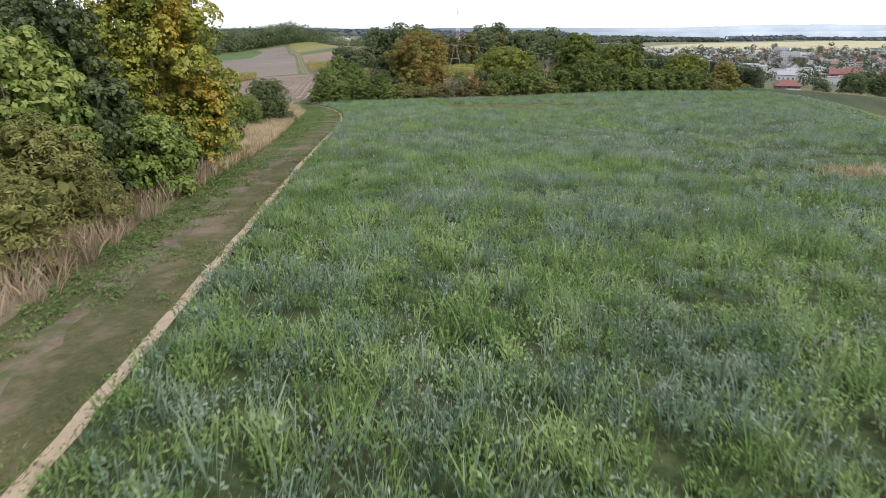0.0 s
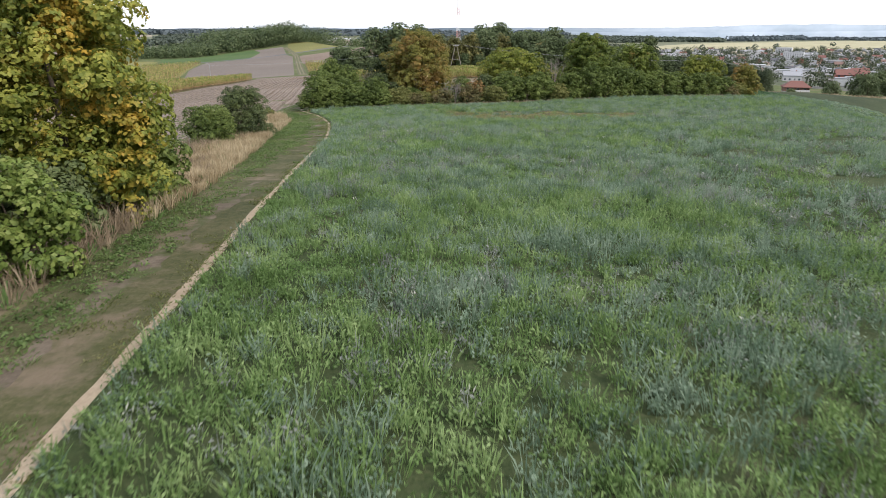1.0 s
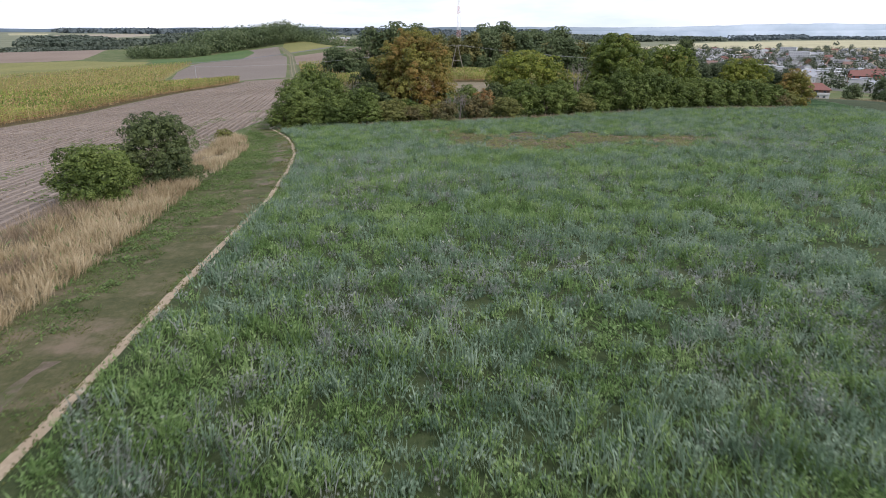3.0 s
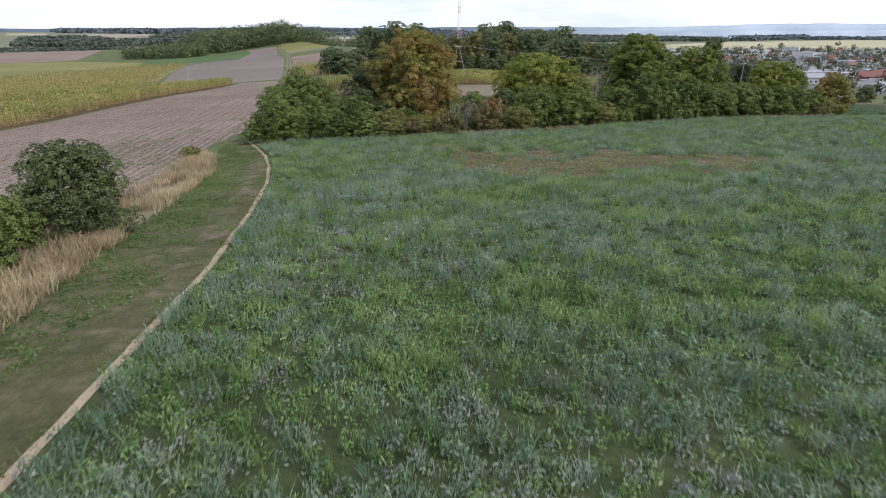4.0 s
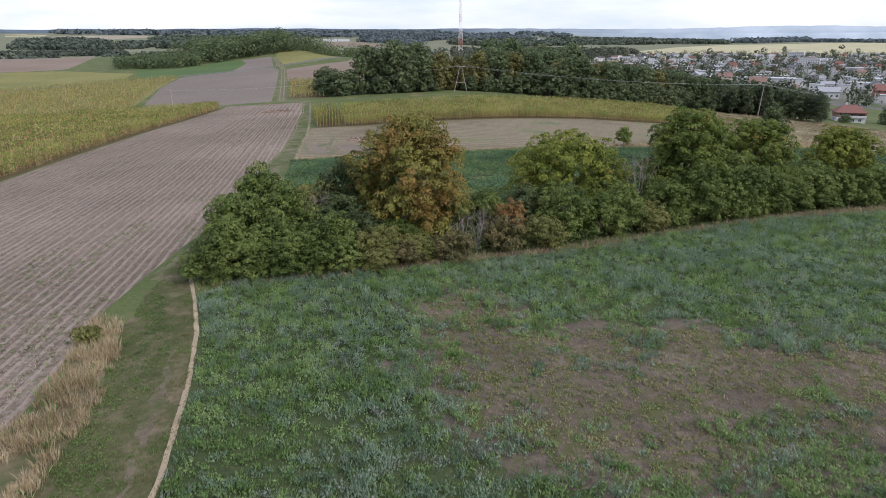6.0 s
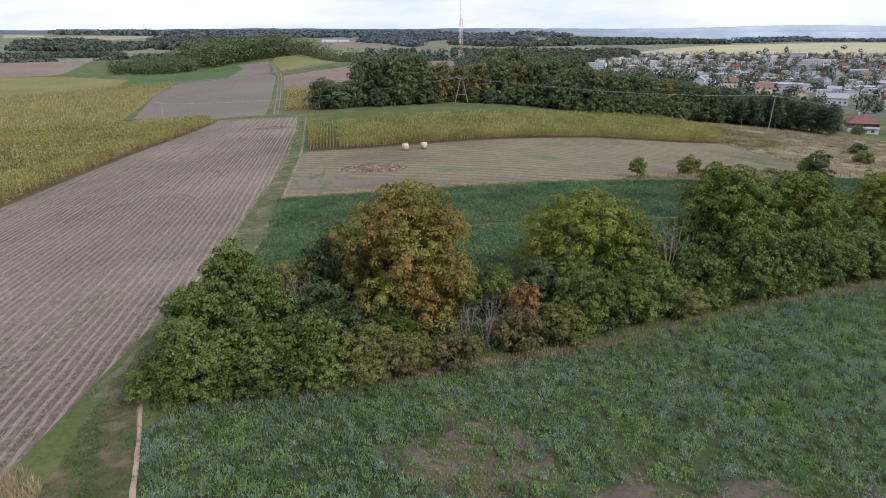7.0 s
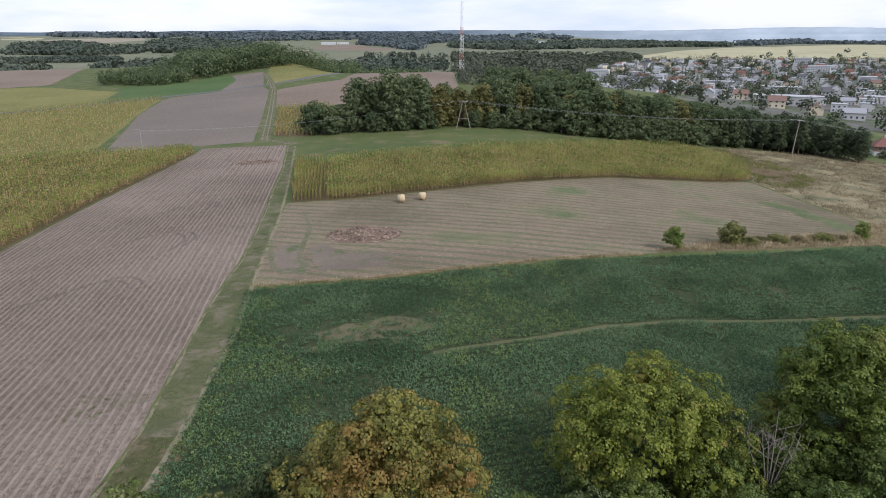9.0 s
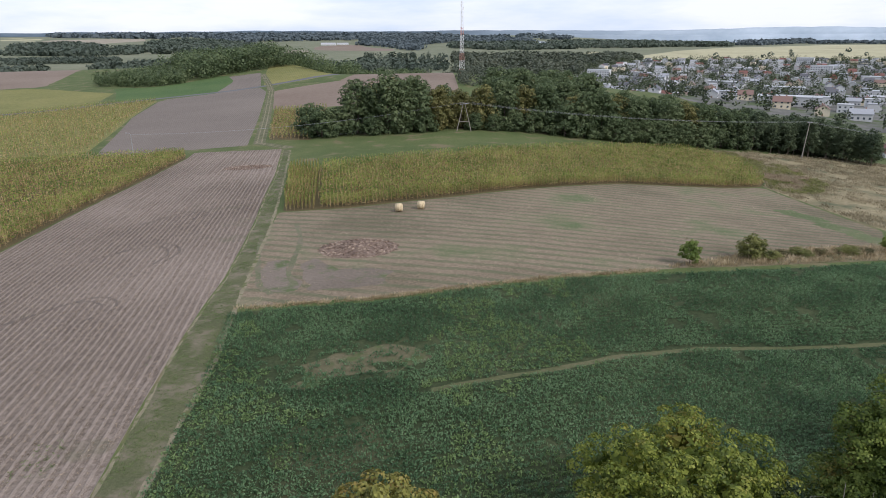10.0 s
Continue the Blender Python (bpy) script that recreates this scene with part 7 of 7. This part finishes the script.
arm_ = part("cross_arm", mesh_of("cross_arm", *tube([(-1.5, -.9, 9.5), (1.5, 1.5, 9.5)], [.09, .09], 6)), M_steel, pylon)
ARM = [(-1.4, -.8), (0, .3), (1.4, 1.4)]
for ax_, ay_ in ARM:
    part("insulator", mesh_of("insulator", *tube([(ax_, ay_, 9.5), (ax_, ay_, 9.75), (ax_, ay_, 10.05)], [.05, .12, .05], 6)), M_door, arm_)
pylon.location = (5.0, 328.5, gz(5, 328.5))


def pole(x, y, h, lean, label):
    root = tagged(new("power_pole"), label, "pole", "power poles")
    part("shaft", mesh_of("shaft", *tube([(0, 0, -.3), (lean * .5, 0, h * .5), (lean, 0, h)], [.2, .17, .13], 8)), M_pole, root)
    arm_ = part("cross_arm", mesh_of("cross_arm", *tube([(lean - 1.3, -.6, h - .3), (lean + 1.3, .6, h - .3)], [.08, .08], 6)), M_steel, root)
    for k in (-1.2, 0, 1.2):
        part("insulator", mesh_of("insulator", *tube([(lean + k, k * .46, h - .3), (lean + k, k * .46, h)], [.08, .06], 6)), M_door, arm_)
    root.location = (x, y, gz(x, y))
    return root


pole(128.5, 334, 13.5, .9, "weathered power pole on the dry slope")
pole(238, 345, 10, 0, "weathered power pole below the field")
def wire(p, q, sag):
    pts = [tuple(np.array(p) * (1 - t) + np.array(q) * t - (0, 0, 4 * sag * t * (1 - t))) for t in np.linspace(0, 1, 15)]
    tagged(part("power_line", mesh_of("power_line", *tube(pts, [.014] * 15, 4)), M_steel), "thin dark power line between the poles", "wire", "power lines")


for k, (ax_, ay_) in zip((-1.2, 0, 1.2), ARM):
    wire((5 + ax_, 328.5 + ay_, gz(5, 328.5) + 10.05), (129.4 + k, 334 + k * .46, gz(128.5, 334) + 13.5), 2.2)
    wire((129.4 + k, 334 + k * .46, gz(128.5, 334) + 13.5), (238 + k, 345 + k * .46, gz(238, 345) + 10), 2.5)

for ax_, ay_ in ARM[:2]:
    wire((5 + ax_, 328.5 + ay_, gz(5, 328.5) + 10.05), (-105, 311, gz(-105, 311) + 7.1 + .1 * ax_), 2.4)

# power pole at the wires' western end, built in the shape of a street lamp
lamp = tagged(new("hooked_pole"), "slender grey power pole with a lamp-like head beside the field road", "street lamp")
part("post", mesh_of("post", *tube([(0, 0, -.2), (0, 0, 4), (0, 0, 7.2)], [.12, .09, .06], 8)), M_steel, lamp)
pole_arm = part("arm", mesh_of("arm", *tube([(0, 0, 7.15), (-.5, 0, 7.5), (-1.2, 0, 7.55)], [.05, .05, .04], 6)), M_steel, lamp)
bm = bmesh.new()
box_bm(bm, -1.75, -.14, 7.48, -1.1, .14, 7.62)
bmesh.ops.bevel(bm, geom=bm.edges[:], offset=.03, segments=2, affect="EDGES")
part("arm_tip", bm, M_steel, pole_arm)
lamp.location = (-105, 311, gz(-105, 311))

# ---- bales and heaps on the hay field ----
M_bale = plain("bale_straw", (.52, .42, .26), .95, vary=.3, scale=9, relief=.03)


def bale_at(x, y, turn):
    root = tagged(new("hay_bale"), "round pale straw bale on the mown field", "bale", "hay bales")
    bm = bmesh.new()
    bmesh.ops.create_cone(bm, cap_ends=True, segments=40, radius1=.76, radius2=.76, depth=1.3, matrix=Matrix.Rotation(radians(90), 4, "Y"))
    bmesh.ops.bevel(bm, geom=[e for e in bm.edges if e.calc_face_angle(0) > 1], offset=.09, segments=3, affect="EDGES")
    brng = random.Random(7)
    for v_ in bm.verts:
        v_.co += Vector((brng.uniform(-.015, .015), brng.uniform(-.02, .02), brng.uniform(-.02, .02)))
    roll_ = smooth(part("straw_roll", bm, M_bale, root))
    for k in (-.45, -.15, .15, .45):
        a_ = np.linspace(0, 2 * math.pi, 25)
        part("twine", mesh_of("twine", *tube(np.column_stack([np.full(25, k), np.cos(a_) * .77, np.sin(a_) * .77]), [.012] * 25, 4)), K_dry, roll_)
    root.location = (x, y, gz(x, y) + .74)
    root.rotation_euler = (0, 0, turn)


bale_at(-9.9, 213.3, .25)
bale_at(-5.8, 215.1, -.2)


def heap(x, y, rx, ry, h, count, label):
    """A low uneven heap of straw and dung: a lumpy mound with loose stalks on it."""
    a_, r_ = np.meshgrid(np.linspace(0, 2 * math.pi, 49)[:-1], np.linspace(0, 1, 14), indexing="ij")
    px_, py_ = x + np.cos(a_) * r_ * rx, y + np.sin(a_) * r_ * ry
    lump = value_noise(px_, py_, 1.3, 31) * .6 + value_noise(px_, py_, .5, 32) * .4
    pz_ = ground_z(px_, py_) - .05 + h * (1 - r_ ** 2.2) * (.35 + 1.1 * lump)
    v_ = np.stack([px_, py_, pz_], -1).reshape(-1, 3)
    f_ = [(i * 14 + j, ((i + 1) % 48) * 14 + j, ((i + 1) % 48) * 14 + j + 1, i * 14 + j + 1) for i in range(48) for j in range(13)]
    ob = tagged(smooth(part("straw_heap", mesh_of("straw_heap", v_, np.array(f_)), M_heap)), label, "heap")
    q = wrng.uniform(0, 2 * math.pi, count), np.sqrt(wrng.uniform(0, 1, count))
    sx_, sy_ = x + np.cos(q[0]) * q[1] * rx, y + np.sin(q[0]) * q[1] * ry
    lump = value_noise(sx_, sy_, 1.3, 31) * .6 + value_noise(sx_, sy_, .5, 32) * .4
    sz_ = ground_z(sx_, sy_) + h * (1 - q[1] ** 2.2) * (.35 + 1.1 * lump)
    cen_ = np.column_stack([sx_, sy_, sz_])
    v_ = leaves_at(wrng, cen_, np.tile((0, 0, .8), (count, 1)), .55, .28, .5)
    part("loose_straw", mesh_of("loose_straw", v_, quads(count)), L_heap, ob)


M_heap = plain("dung_and_straw", (.155, .108, .082), .95, vary=.5, scale=2.5, relief=.1)
L_heap = leaf("loose_heap_straw", [(.2, (.13, .09, .066)), (.5, (.26, .188, .14)), (.8, (.44, .345, .26))], glow=.1)
heap(-14.3, 189.0, 6.2, 5.2, .75, 1500, "low heap of brown straw and dung on the hay field")
heap(-55.5, 272.0, 7.0, 3.6, .45, 700, "low brown straw heap on the stubble")
